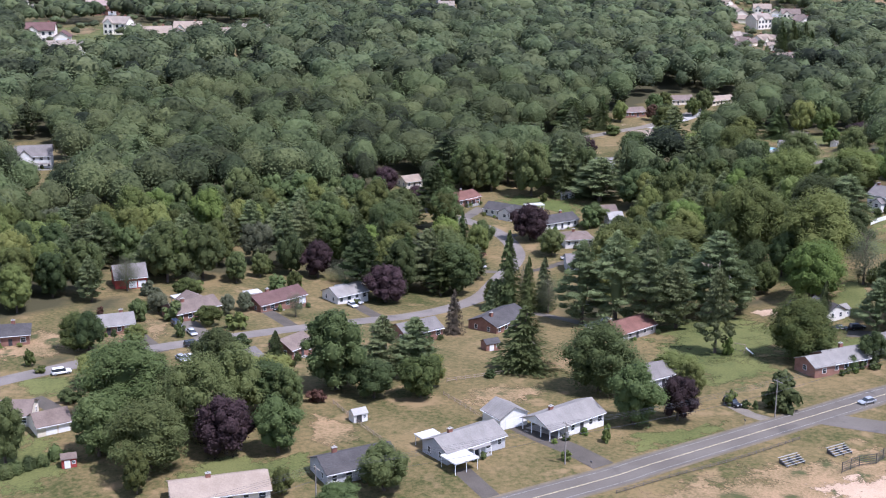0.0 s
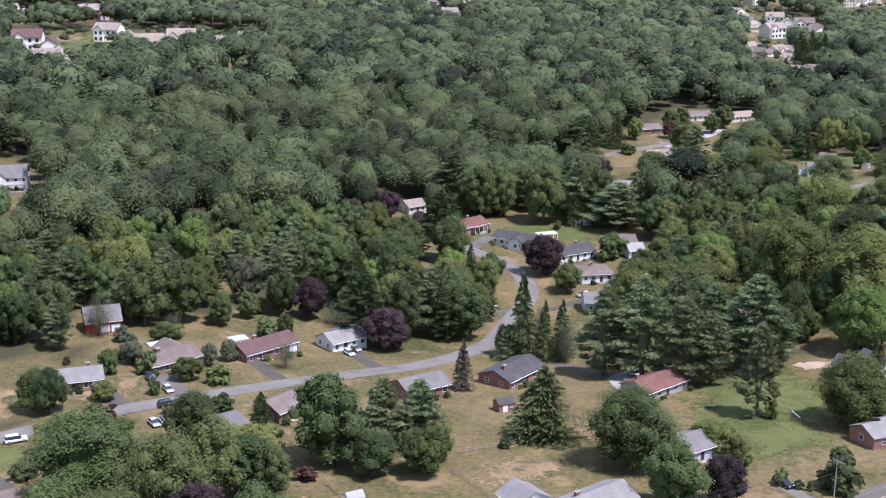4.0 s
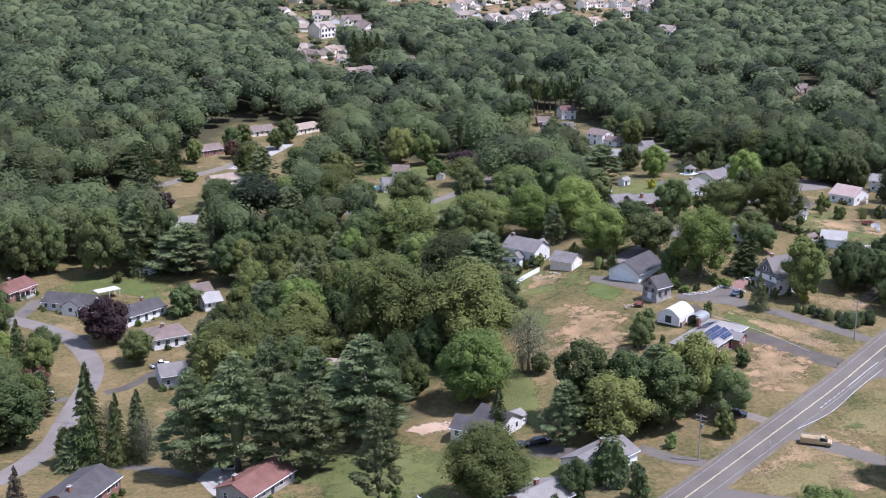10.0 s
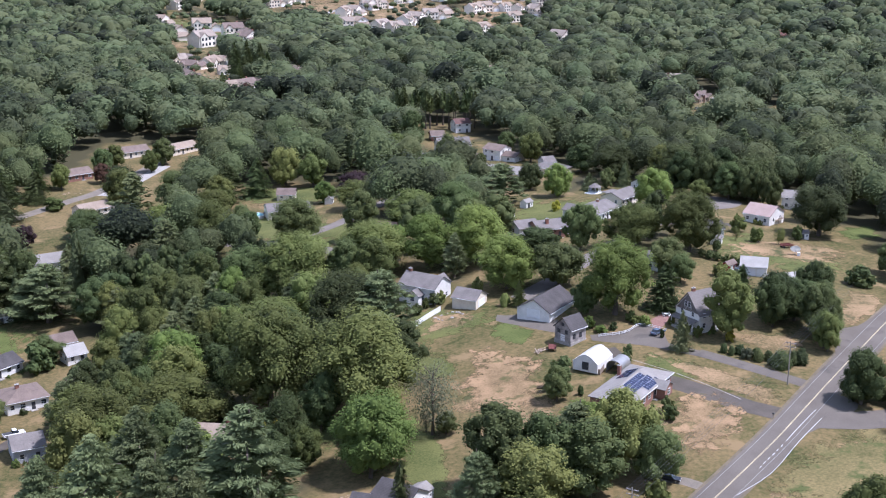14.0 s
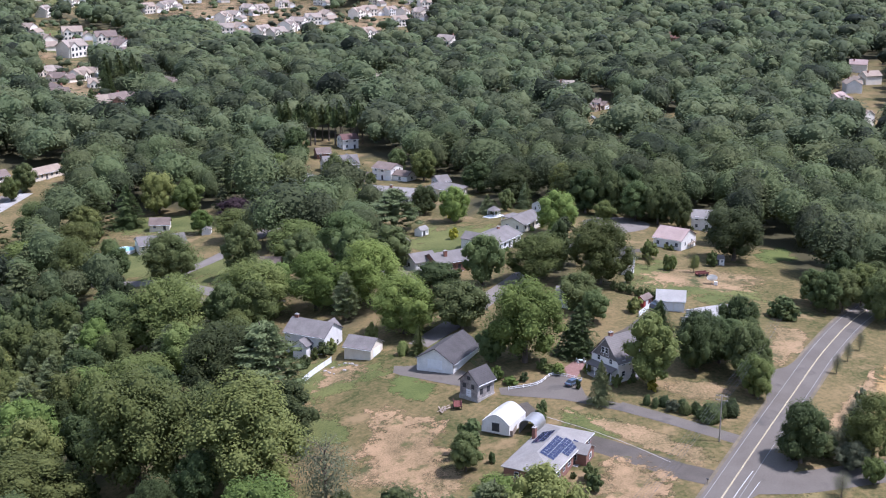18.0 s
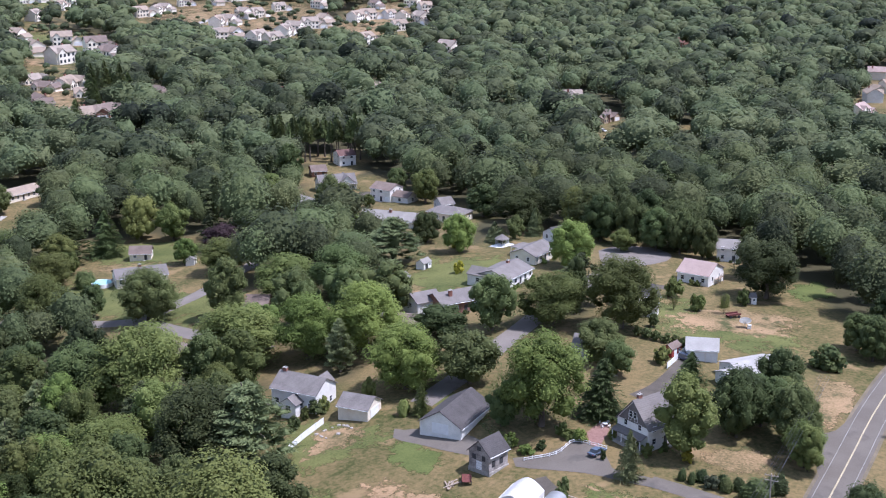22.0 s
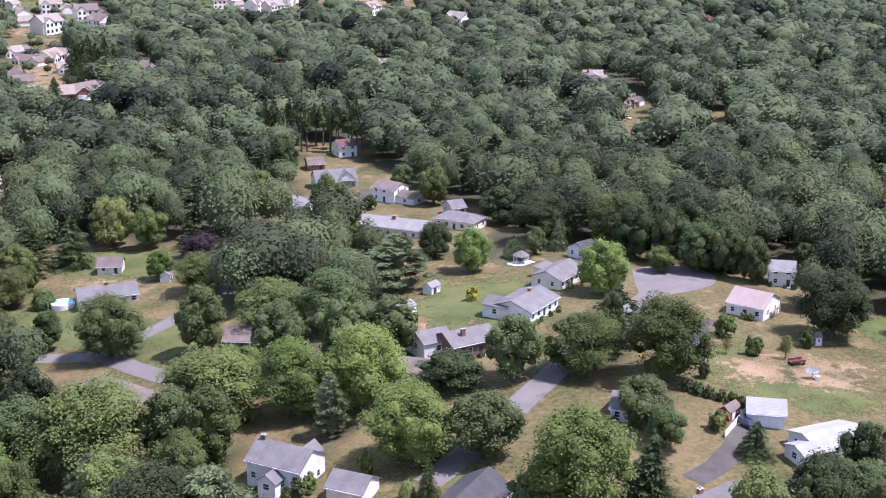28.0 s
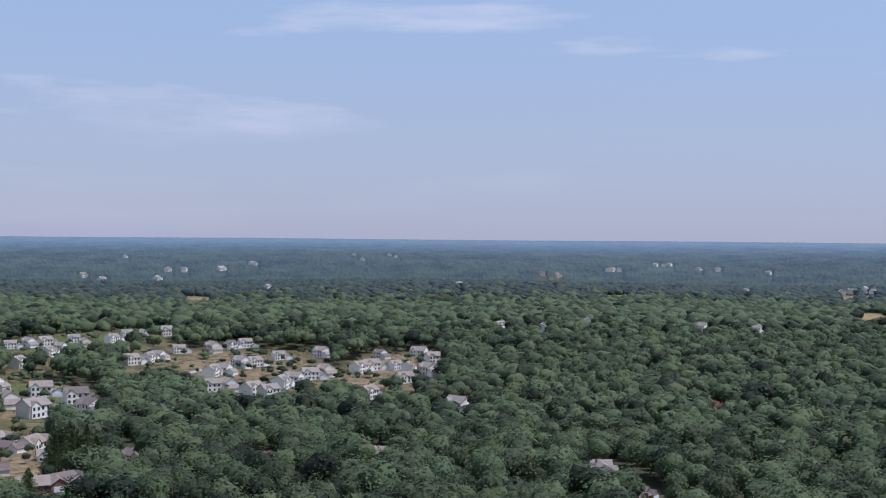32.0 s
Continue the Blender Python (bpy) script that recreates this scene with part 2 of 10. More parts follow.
GRASS = surface("dry_summer_grass", (0.046, 0.055, 0.017), (0.172, 0.126, 0.060), scale=0.06, fine=14, rough=0.95, bump=0.5, spec=0.1, patches=((0.205, 0.145, 0.075), 0.18, 0.11), litter=True, speckle=0.95)
LUSH = surface("green_grass", (0.052, 0.068, 0.021), (0.128, 0.130, 0.046), scale=0.08, fine=25, rough=0.95, bump=0.5, spec=0.1, frayed=True, speckle=0.95)
FRESH = surface("fresh_grass", (0.048, 0.066, 0.019), (0.108, 0.124, 0.040), scale=0.12, fine=25, rough=0.95, bump=0.5, spec=0.1, frayed=True, speckle=0.95)
OLIVE = surface("olive_mown_grass", (0.085, 0.082, 0.032), (0.20, 0.155, 0.072), scale=0.07, fine=22, rough=0.96, bump=0.5, spec=0.1, patches=((0.075, 0.085, 0.03), 0.25, 0.14), frayed=True, speckle=0.95)
STRAW = surface("scorched_grass", (0.085, 0.075, 0.032), (0.29, 0.195, 0.11), scale=0.09, fine=20, rough=0.97, bump=0.5, spec=0.1, patches=((0.065, 0.068, 0.028), 0.3, 0.14), frayed=True, speckle=0.95)
BROWN = surface("bleached_hay_field", (0.10, 0.078, 0.038), (0.31, 0.205, 0.115), scale=0.16, fine=18, rough=0.97, bump=0.5, spec=0.1, patches=((0.085, 0.082, 0.032), 0.2, 0.2), frayed=True, speckle=0.95)
CLAY = surface("bare_clay", (0.29, 0.2, 0.13), (0.42, 0.31, 0.22), scale=0.15, fine=16, rough=0.97, bump=0.3, spec=0.1, frayed=True, speckle=0.95)
CROP = surface("dry_crop", (0.2, 0.13, 0.055), (0.32, 0.21, 0.095), scale=0.1, fine=14, rough=0.97, bump=0.6, spec=0.1, frayed=True, speckle=0.95)
ASPHALT = surface("worn_asphalt", (0.104, 0.091, 0.077), (0.150, 0.132, 0.112), scale=0.12, fine=30, rough=0.95, bump=0.15, spec=0.06, patches=((0.096, 0.087, 0.077), 0.1, 0.1))
DARK_ASPHALT = surface("sealed_asphalt", (0.069, 0.060, 0.050), (0.116, 0.101, 0.085), scale=0.2, fine=24, rough=0.95, bump=0.2, spec=0.06)
PALE_ASPHALT = surface("sun_bleached_asphalt", (0.138, 0.121, 0.108), (0.20, 0.177, 0.158), scale=0.15, fine=26, rough=0.95, bump=0.15, spec=0.06, patches=((0.115, 0.1, 0.094), 0.1, 0.12))
CONCRETE = surface("concrete", (0.25, 0.235, 0.215), (0.37, 0.35, 0.32), scale=0.3, fine=14, rough=0.9)
GRAVEL = surface("gravel", (0.13, 0.112, 0.09), (0.20, 0.172, 0.14), scale=0.4, fine=16, rough=0.95, bump=0.5)
DUST = surface("road_edge_dust", (0.088, 0.076, 0.05), (0.175, 0.138, 0.095), scale=0.3, fine=12, rough=0.97, bump=0.4)
LINE_WHITE = surface("white_line_paint", (0.42, 0.415, 0.4), (0.58, 0.575, 0.56), scale=0.5, fine=10, rough=0.8)
LINE_WORN = surface("worn_white_line", (0.17, 0.163, 0.15), (0.32, 0.312, 0.3), scale=0.5, fine=10, rough=0.85)
LINE_YELLOW = surface("yellow_line_paint", (0.38, 0.31, 0.18), (0.5, 0.43, 0.28), scale=0.5, fine=10, rough=0.8)
BARK = surface("bark", (0.06, 0.048, 0.036), (0.15, 0.12, 0.095), scale=2.0, fine=6, rough=0.95, bump=0.8)
LEAF = leafage("broad_leaves", (0.034, 0.046, 0.014), (0.192, 0.218, 0.064), spread=0.62, hues=(0.482, 0.518), fleck=0.15)
LEAF_DARK = leafage("dark_leaves", (0.027, 0.038, 0.015), (0.128, 0.157, 0.054), spread=0.55, hues=(0.485, 0.52), fleck=0.15)
LEAF_LIGHT = leafage("bright_leaves", (0.052, 0.078, 0.020), (0.186, 0.246, 0.060), hues=(0.49, 0.514), fleck=0.3)
LEAF_PURPLE = leafage("purple_leaves", (0.023, 0.015, 0.016), (0.090, 0.055, 0.057))
LEAF_RED = leafage("reddish_leaves", (0.06, 0.028, 0.022), (0.14, 0.07, 0.05))
LEAF_YELLOW = leafage("yellow_leaves", (0.16, 0.15, 0.02), (0.40, 0.34, 0.05))
LEAF_BROWN = leafage("dying_needles", (0.070, 0.055, 0.038), (0.185, 0.145, 0.108))
LEAF_GREY = leafage("sparse_grey_twigs", (0.068, 0.076, 0.042), (0.15, 0.156, 0.09))
NEEDLE = leafage("blue_green_needles", (0.050, 0.066, 0.030), (0.196, 0.220, 0.096), fleck=0.26)
# leaf green pushed bluer: a little distance haze painted into the colour
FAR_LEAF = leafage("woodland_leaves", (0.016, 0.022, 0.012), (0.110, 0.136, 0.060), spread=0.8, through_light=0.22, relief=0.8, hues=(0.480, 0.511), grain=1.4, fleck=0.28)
WOOD_LEAF = leafage("wood_edge_leaves", (0.017, 0.0235, 0.011), (0.112, 0.137, 0.054), spread=0.8, through_light=0.22, relief=0.8, hues=(0.480, 0.511), grain=1.4, fleck=0.28)

# ---------------------------------------------------------------- ground
HILLS = [(-100, 320, 90, 5.1), (20, 260, 80, 6.6), (40, 420, 90, -9.3), (0, 560, 110, -3.8), (110, 690, 120, -4.7), (185, 390, 80, 7.7), (250, 510, 100, 13.2), (-160, 560, 120, 7.2), (560, 1130, 220, -4.5), (60, 880, 150, 4.4), (450, 800, 200, 1.7), (430, 1380, 250, -10), (-220, 950, 150, 13)]


def far_scale(away):
    """How much smaller land of the last stretch stands than the land beyond the horizon's near edge that it stands for."""
    return np.where(away > 3600, away / (3600 * (30000 / 3600) ** np.clip((away - 3600) / 1250, 0, 1.05)), 1.0)


def ground_z(x, y):
    z = -4.0 + 0 * x
    for a, b, s, h in HILLS:
        z = z + h * np.exp(-((x - a) ** 2 + (y - b) ** 2) / (2 * s * s))
    away = np.hypot(x - 87, y - 272)
    roll = np.clip((away - 1700) / 900, 0, 1)
    z = z - 4 * roll + 9 * roll * np.sin(x / 310 + y / 520) * np.sin(y / 433 - x / 900)
    # the last stretch stands for all the land to the horizon: it climbs as far land does in perspective
    k = far_scale(away)
    return 123.4 + (z - 123.4) * k


def gz(x, y):
    return float(ground_z(np.float64(x), np.float64(y)))


def mesh_from(name, co, faces, material=None, tint=None):
    """One mesh from an array of points and an array of triangles or quads."""
    co, faces = np.asarray(co, np.float32), np.asarray(faces, np.int32)
    me = bpy.data.meshes.new(name)
    me.vertices.add(len(co))
    me.vertices.foreach_set("co", co.ravel())
    k = faces.shape[1]
    me.loops.add(faces.size)
    me.loops.foreach_set("vertex_index", faces.ravel())
    me.polygons.add(len(faces))
    me.polygons.foreach_set("loop_start", np.arange(0, faces.size, k, dtype=np.int32))
    if tint is not None:
        me.attributes.new("tint", "FLOAT", "POINT").data.foreach_set("value", np.asarray(tint, np.float32))
    me.update(calc_edges=True)
    if material:
        me.materials.append(material)
    return me


def graded(lo, hi, near_lo, near_hi, step, grow):
    right, s = [near_hi], step
    while right[-1] < hi:
        s *= grow
        right.append(right[-1] + s)
    left, s = [near_lo], step
    while left[-1] > lo:
        s *= grow
        left.append(left[-1] - s)
    return np.array(left[::-1] + list(np.arange(near_lo + step, near_hi - step / 2, step)) + right)


gx, gy = graded(-4900, 4900, -260, 520, 7, 1.13), graded(-2500, 4950, 90, 800, 7, 1.13)
mx_, my_ = np.meshgrid(gx, gy)
idx = np.arange(mx_.size).reshape(mx_.shape)
quads = np.stack([idx[:-1, :-1], idx[:-1, 1:], idx[1:, 1:], idx[1:, :-1]], -1).reshape(-1, 4)
ground = new("ground", mesh_from("ground", np.stack([mx_, my_, ground_z(mx_, my_) - 0.035 * np.maximum(0, np.hypot(mx_, my_) - 3300)], -1).reshape(-1, 3), quads, GRASS))
ground.data.polygons.foreach_set("use_smooth", np.ones(len(quads), bool))
tagged(ground, "rolling ground of sun-dried summer grass", "ground", kind="structure")

OPEN = []      # clearings in the woods: polygons
STRIPS = []    # roads and drives: polyline, half width
SPOTS = []     # x, y, radius kept free of woodland trees


def smooth_line(pts, step=4.0):
    """A polyline through the points, rounded."""
    p = [np.array(q, float) for q in pts]
    p = [2 * p[0] - p[1]] + p + [2 * p[-1] - p[-2]]
    out = []
    for a, b, c, d in zip(p, p[1:], p[2:], p[3:]):
        n = max(1, int(np.linalg.norm(c - b) / step))
        for i in range(n):
            t = i / n
            out.append(0.5 * (2 * b + (c - a) * t + (2 * a - 5 * b + 4 * c - d) * t * t + (3 * b - a - 3 * c + d) * t ** 3))
    out.append(p[-2])
    return np.array(out)


def strip_mesh(name, line, lo, hi, lift, material, across=4, dashes=None):
    """A draped band between two offsets to the left of a line, on the ground."""
    d = np.gradient(line, axis=0)
    d /= np.linalg.norm(d, axis=1)[:, None]
    side = np.stack([-d[:, 1], d[:, 0]], 1)
    co, faces = [], []
    offs = np.linspace(lo, hi, across + 1)
    for i in range(len(line)):
        for o in offs:
            q = line[i] + side[i] * o
            co.append((q[0], q[1], gz(*q) + lift))
    for i in range(len(line) - 1):
        if dashes and i % (2 * dashes) >= dashes:
            continue
        for j in range(across):
            a = i * (across + 1) + j
            faces.append((a, a + across + 1, a + across + 2, a + 1))
    me = mesh_from(name, co, faces, material)
    if me.polygons[0].normal.z < 0:
        me.flip_normals()
    return me


def road(name, pts, half, material, label, lift=0.06, kind="structure", category="road", clear=3.0):
    line = smooth_line(pts)
    STRIPS.append((line, half + clear))
    ob = new(name, strip_mesh(name, line, -half, half, lift, material))
    tagged(ob, label, category, kind=kind)
    return ob, line


def marking(parent, name, line, offset, width, material, lift=0.075, dashes=None):
    ob = new(name, strip_mesh(name, line, offset - width / 2, offset + width / 2, lift, material, 1, dashes))
    ob.parent = parent
    return ob


def patch(name, pts, material, label, lift=0.03, category="ground", rough_edge=0.9, step=3.0):
    """A draped area with a ragged outline, inside a polygon of corner points."""
    line = smooth_line(list(pts) + [pts[0]], 3.0)[:-1]
    rng = random.Random(int(abs(pts[0][0] * 10)) + 5)
    rim = [q + np.array((rng.uniform(-1, 1), rng.uniform(-1, 1))) * rough_edge for q in line]
    bm = bmesh.new()
    rings = 7
    mid = np.mean(rim, axis=0)
    loops = []
    for k in range(rings):
        f = 1 - k / rings
        loops.append([bm.verts.new((*(mid + (q - mid) * f), 0)) for q in rim])
    top = bm.verts.new((*mid, 0))
    n = len(rim)
    for a, b in zip(loops, loops[1:]):
        for i in range(n):
            bm.faces.new((a[i], a[(i + 1) % n], b[(i + 1) % n], b[i]))
    for i in range(n):
        bm.faces.new((loops[-1][i], loops[-1][(i + 1) % n], top))
    for v in bm.verts:
        v.co.z = gz(v.co.x, v.co.y) + lift
    bmesh.ops.recalc_face_normals(bm, faces=bm.faces)
    if sum(f.normal.z for f in bm.faces) < 0:
        bmesh.ops.reverse_faces(bm, faces=bm.faces)
    me = bpy.data.meshes.new(name)
    bm.to_mesh(me)
    bm.free()
    me.materials.append(material)
    inner = np.array([min(1.0, k / 6) for k in range(rings) for _ in rim] + [1.0], np.float32)
    me.attributes.new("edge", "FLOAT", "POINT").data.foreach_set("value", inner)
    return tagged(new(name, me), label, category, kind="structure")

# ---------------------------------------------------------------- trees


def ico_points(sub):
    bm = bmesh.new()
    bmesh.ops.create_icosphere(bm, subdivisions=sub, radius=1)
    co = np.array([v.co[:] for v in bm.verts])
    fc = np.array([[v.index for v in f.verts] for f in bm.faces])
    bm.free()
    return co, fc


ICO1, ICO2, ICO3 = (ico_points(k) for k in (1, 2, 3))


def blob(rng, centre, size, ico, rough):
    co, fc = ico
    k = 1 + rough * (rng.random(len(co))[:, None] - 0.5) * 2
    return np.array(centre) + co * k * np.array(size), fc


def leaf_cards(rng, places, outward, size, flat=0.45, scatter=0.34, along=None):
    """Bent four-point leaf sprays at the places, turned outward and up with much scatter. flat: the model's radius over its height."""
    n = len(places)
    normal = outward * 1.1 + np.array((0, 0, 0.75)) + rng.normal(0, scatter, (n, 3))
    normal /= np.linalg.norm(normal, axis=1)[:, None]
    a = np.cross(normal, rng.normal(0, 1, (n, 3)))
    if along is not None:
        # needle sprays lie along their bough
        a = along + rng.normal(0, 0.35, (n, 3))
        a -= normal * (a * normal).sum(1)[:, None]
    a /= np.linalg.norm(a, axis=1)[:, None]
    b = np.cross(normal, a)
    s = size * rng.uniform(0.6, 1.35, (n, 1))
    w = s * rng.uniform(0.55, 1.0, (n, 1))
    if along is not None:
        s, w = s * 1.5, w * 0.5
    q = np.stack([-a * s, -b * w + normal * s * 0.25, a * s, b * w - normal * s * 0.2], 1) * np.array((1, 1, flat)) + places[:, None]
    base = 4 * np.arange(n)[:, None]
    faces = np.concatenate([base + [0, 1, 2], base + [0, 2, 3]])
    return q.reshape(-1, 3), faces


def joined(pieces):
    co, fc, n = [], [], 0
    for c, f in pieces:
        co.append(c)
        fc.append(f + n)
        n += len(c)
    return np.concatenate(co), np.concatenate(fc)


def broad_crown(seed, cards, card, lobes=13, core=ICO1, low=0.16, wide=1.0, flat=0.45, loose=False, slim=1.0, heart=0.8):
    """A broadleaf crown of unit radius and unit height: uneven lobes with leaf sprays on them."""
    rng = np.random.default_rng(seed)
    mid = np.array((0, 0, (1 + low) / 2))
    hz = (1 - low) / 2
    centres, sizes = [(0, 0, mid[2])], [0.62]
    for i in range(lobes):
        up = 1 - 1.85 * (i + 0.5) / lobes + rng.uniform(-0.08, 0.08)
        ang = i * 2.4 + rng.uniform(-0.4, 0.4)
        out = math.sqrt(max(0.05, 1 - up * up)) * (rng.uniform(0.42, 0.88) if loose else rng.uniform(0.5, 0.76))
        centres.append((out * math.cos(ang), out * math.sin(ang), mid[2] + up * hz * 0.8))
        sizes.append(rng.uniform(0.15, 0.42) if loose else rng.uniform(0.20, 0.40))
    pieces = []
    for c, s in zip(centres, sizes):
        pieces.append(blob(rng, c, (s * heart, s * heart, s * heart * (min(hz * 1.2 * slim, flat * 1.1) if s < 0.6 else hz * 1.38)), core, 0.2))
    share = np.array(sizes[1:]) ** 2
    share[0] *= 1.5
    pick = rng.choice(lobes, cards, p=share / share.sum()) + 1
    way = rng.normal(0, 1, (cards, 3))
    way[:, 2] = np.abs(way[:, 2]) * rng.choice([1, 1, 1, 1, -0.7], cards)
    way /= np.linalg.norm(way, axis=1)[:, None]
    cs, ss = np.array(centres)[pick], np.array(sizes)[pick][:, None]
    squat = np.array((1, 1, min(hz * 1.2 * slim, flat * 1.1)))
    places = cs + way * ss * squat * rng.uniform(0.72, 1.12, (cards, 1))
    pieces.append(leaf_cards(rng, places, way, card, flat))
    co, fc = joined(pieces)
    co[:, :2] *= wide
    return co, fc


def dome_crown(seed, ico, lobes=11, low=0.3, cards=0, card=0.06, flat=0.4):
    """A closed woodland crown of unit radius and height: a dome that billows into lobes, with leaf sprays on it."""
    rng = np.random.default_rng(seed)
    co, fc = ico
    keep = co[fc][:, :, 2].mean(1) > -0.45
    used = np.unique(fc[keep])
    back = np.zeros(len(co), int)
    back[used] = np.arange(len(used))
    co, fc = co[used].copy(), back[fc[keep]]
    way = rng.normal(0, 1, (lobes * 3, 3))
    way[:, 2] = np.abs(way[:, 2]) * 1.1 - 0.15
    way /= np.linalg.norm(way, axis=1)[:, None]
    picked = [way[0]]
    for w in way[1:]:
        if len(picked) < lobes and max(float(w @ p) for p in picked) < 0.86:
            picked.append(w)
    picked = np.array(picked)
    wide = rng.uniform(0.5, 0.78, len(picked))
    tall = rng.uniform(0.8, 1.12, len(picked))

    def reach(d):
        ang = np.arccos(np.clip(d @ picked.T, -1, 1)) / wide
        bulge = np.sqrt(np.maximum(0, 1 - ang ** 2)) * tall
        return 0.52 + 0.5 * bulge.max(1)

    hz = 1 - low
    shape = np.array((1, 1, hz * 0.66))
    mid = np.array((0, 0, low + hz * 0.36))
    r = reach(co) * rng.uniform(0.84, 1.0, len(co))
    pieces = [(mid + co * r[:, None] * shape, fc)]
    if cards:
        d = rng.normal(0, 1, (cards, 3))
        d[:, 2] = np.abs(d[:, 2]) * rng.choice([1, 1, 1, 1, -0.5], cards)
        d /= np.linalg.norm(d, axis=1)[:, None]
        rr = reach(d)
        near = picked[np.argmax(d @ picked.T, 1)]
        out = d * 0.7 + (d - near * 0.55)
        out /= np.linalg.norm(out, axis=1)[:, None]
        pieces.append(leaf_cards(rng, mid + d * (rr * rng.uniform(0.92, 1.1, cards))[:, None] * shape, out, card, flat, 0.27))
    return joined(pieces)


def conifer_crown(seed, cards, card, tiers=9, low=0.06, power=0.85, ragged=0.25, flat=0.28):
    """A conifer of unit radius and height: drooping boughs of needle sprays round a tapering core."""
    rng = np.random.default_rng(seed)
    pieces = []
    for i in range(tiers):
        h = low + (1 - low) * (i / tiers)
        r = 0.62 * (1 - i / tiers) ** power * rng.uniform(1 - ragged, 1.0)
        n = 7
        ang = np.arange(n) * 2 * math.pi / n + rng.uniform(0, 6)
        rr = r * rng.uniform(0.7, 1.1, n)
        rim = np.stack([np.cos(ang) * rr, np.sin(ang) * rr, h - 0.02 + rng.uniform(-0.03, 0.03, n)], 1)
        co = np.concatenate([rim, [[0, 0, min(1.0, h + 2.0 * (1 - low) / tiers)]]])
        pieces.append((co, np.array([(k, (k + 1) % n, n) for k in range(n)])))
    boughs = max(20, cards // 22)
    bt = np.sort(rng.random(boughs) ** 1.25)
    ba = rng.uniform(0, 2 * math.pi, boughs)
    bl = np.maximum(0.06, (1 - bt) ** power) * rng.uniform(1 - ragged * 1.2, 1.08, boughs)
    pick = rng.integers(0, boughs, cards)
    along = rng.uniform(0.3, 1.0, cards)
    r = bl[pick] * along
    ang = ba[pick] + rng.normal(0, 0.16, cards) * (1.2 - 0.6 * along)
    z = low + (1 - low) * bt[pick] - 0.05 * along ** 2 * bl[pick] + rng.normal(0, 0.008, cards) + 0.02
    places = np.stack([np.cos(ang) * r, np.sin(ang) * r, z], 1)
    out = np.stack([0.6 * np.cos(ang), 0.6 * np.sin(ang), 0.9 + 0 * ang], 1)
    pieces.append(leaf_cards(rng, places, out, card, flat, 0.3, np.stack([np.cos(ang), np.sin(ang), -0.25 + 0 * ang], 1)))
    co, fc = joined(pieces)
    co[:, 2] = np.clip(co[:, 2], 0.0, 1.03)
    return co, fc


def pine_crown(seed, plumes=100, cards=9000, card=0.029, flat=0.36):
    """A white pine of unit radius and height: flat plumes of needles in loose layers, with gaps between them."""
    rng = np.random.default_rng(seed)
    t = np.sort(rng.random(plumes) ** 0.85)
    ang = np.arange(plumes) * 2.4 + rng.uniform(-0.5, 0.5, plumes)
    reach = np.clip(1.02 - t ** 2.2, 0.05, 1) * np.clip(0.55 + t * 2.2, 0, 1)
    out = reach * rng.uniform(0.35, 0.9, plumes)
    mids = np.stack([np.cos(ang) * out, np.sin(ang) * out, 0.09 + 0.86 * t], 1)
    size = (0.12 + 0.15 * reach) * rng.uniform(0.75, 1.2, plumes)
    core = [blob(rng, m - np.array((0, 0, 0.012)), (s * 0.66, s * 0.66, 0.013 + 0.012 * rng.random()), ICO1, 0.25) for m, s in zip(mids, size)]
    core.append(blob(rng, (0, 0, 0.5), (0.2, 0.2, 0.42), ICO1, 0.2))
    pick = rng.choice(plumes, cards, p=size ** 2 / (size ** 2).sum())
    way = rng.normal(0, 1, (cards, 3))
    way[:, 2] = np.abs(way[:, 2]) * rng.choice([1, 1, 1, 1, -0.7], cards)
    way /= np.linalg.norm(way, axis=1)[:, None]
    places = mids[pick] + way * np.stack([size[pick], size[pick], 0.022 + 0 * size[pick]], 1) * rng.uniform(0.6, 1.15, (cards, 1))
    spoke = np.stack([np.cos(ang[pick]), np.sin(ang[pick]), 0.25 + 0 * pick], 1)
    core.append(leaf_cards(rng, places, way * 0.6 + np.array((0, 0, 0.7)), card, flat, 0.35, spoke))
    co, fc = joined(core)
    co[:, 2] = np.clip(co[:, 2], 0.02, 1.03)
    return co, fc


def trunk_mesh(name, seed, limbs=5, top=0.75, thick=0.055, droop=False):
    """A tapered, slightly crooked trunk with limbs, in units of the crown's radius and height."""
    rng = random.Random(seed)
    bm = bmesh.new()

    def tube(path, radii, n=7):
        rings = []
        for (x, y, z), r in zip(path, radii):
            rings.append([bm.verts.new((x + r * math.cos(2 * math.pi * k / n), y + r * math.sin(2 * math.pi * k / n), z)) for k in range(n)])
        for a, b in zip(rings, rings[1:]):
            for k in range(n):
                bm.faces.new((a[k], a[(k + 1) % n], b[(k + 1) % n], b[k]))
        bm.faces.new(rings[-1])

    path = [(0, 0, -0.04)] + [(rng.uniform(-0.03, 0.03) * k, rng.uniform(-0.03, 0.03) * k, top * k / 5) for k in range(1, 6)]
    tube(path, [thick * 1.5] + [thick * (1.15 - 0.19 * k) for k in range(1, 6)])
    for k in range(limbs):
        z = top * (0.3 + 0.6 * k / limbs)
        a, reach = k * 2.4 + rng.uniform(-0.3, 0.3), rng.uniform(0.4, 0.62)
        rise = -0.02 if droop else 0.16
        tube([(0, 0, z), (reach * 0.5 * math.cos(a), reach * 0.5 * math.sin(a), z + rise * 0.7), (reach * math.cos(a), reach * math.sin(a), z + rise)],
             [thick * 0.45, thick * 0.3, thick * 0.12], 5)
    me = bpy.data.meshes.new(name)
    bm.to_mesh(me)
    bm.free()
    me.materials.append(BARK)
    return me


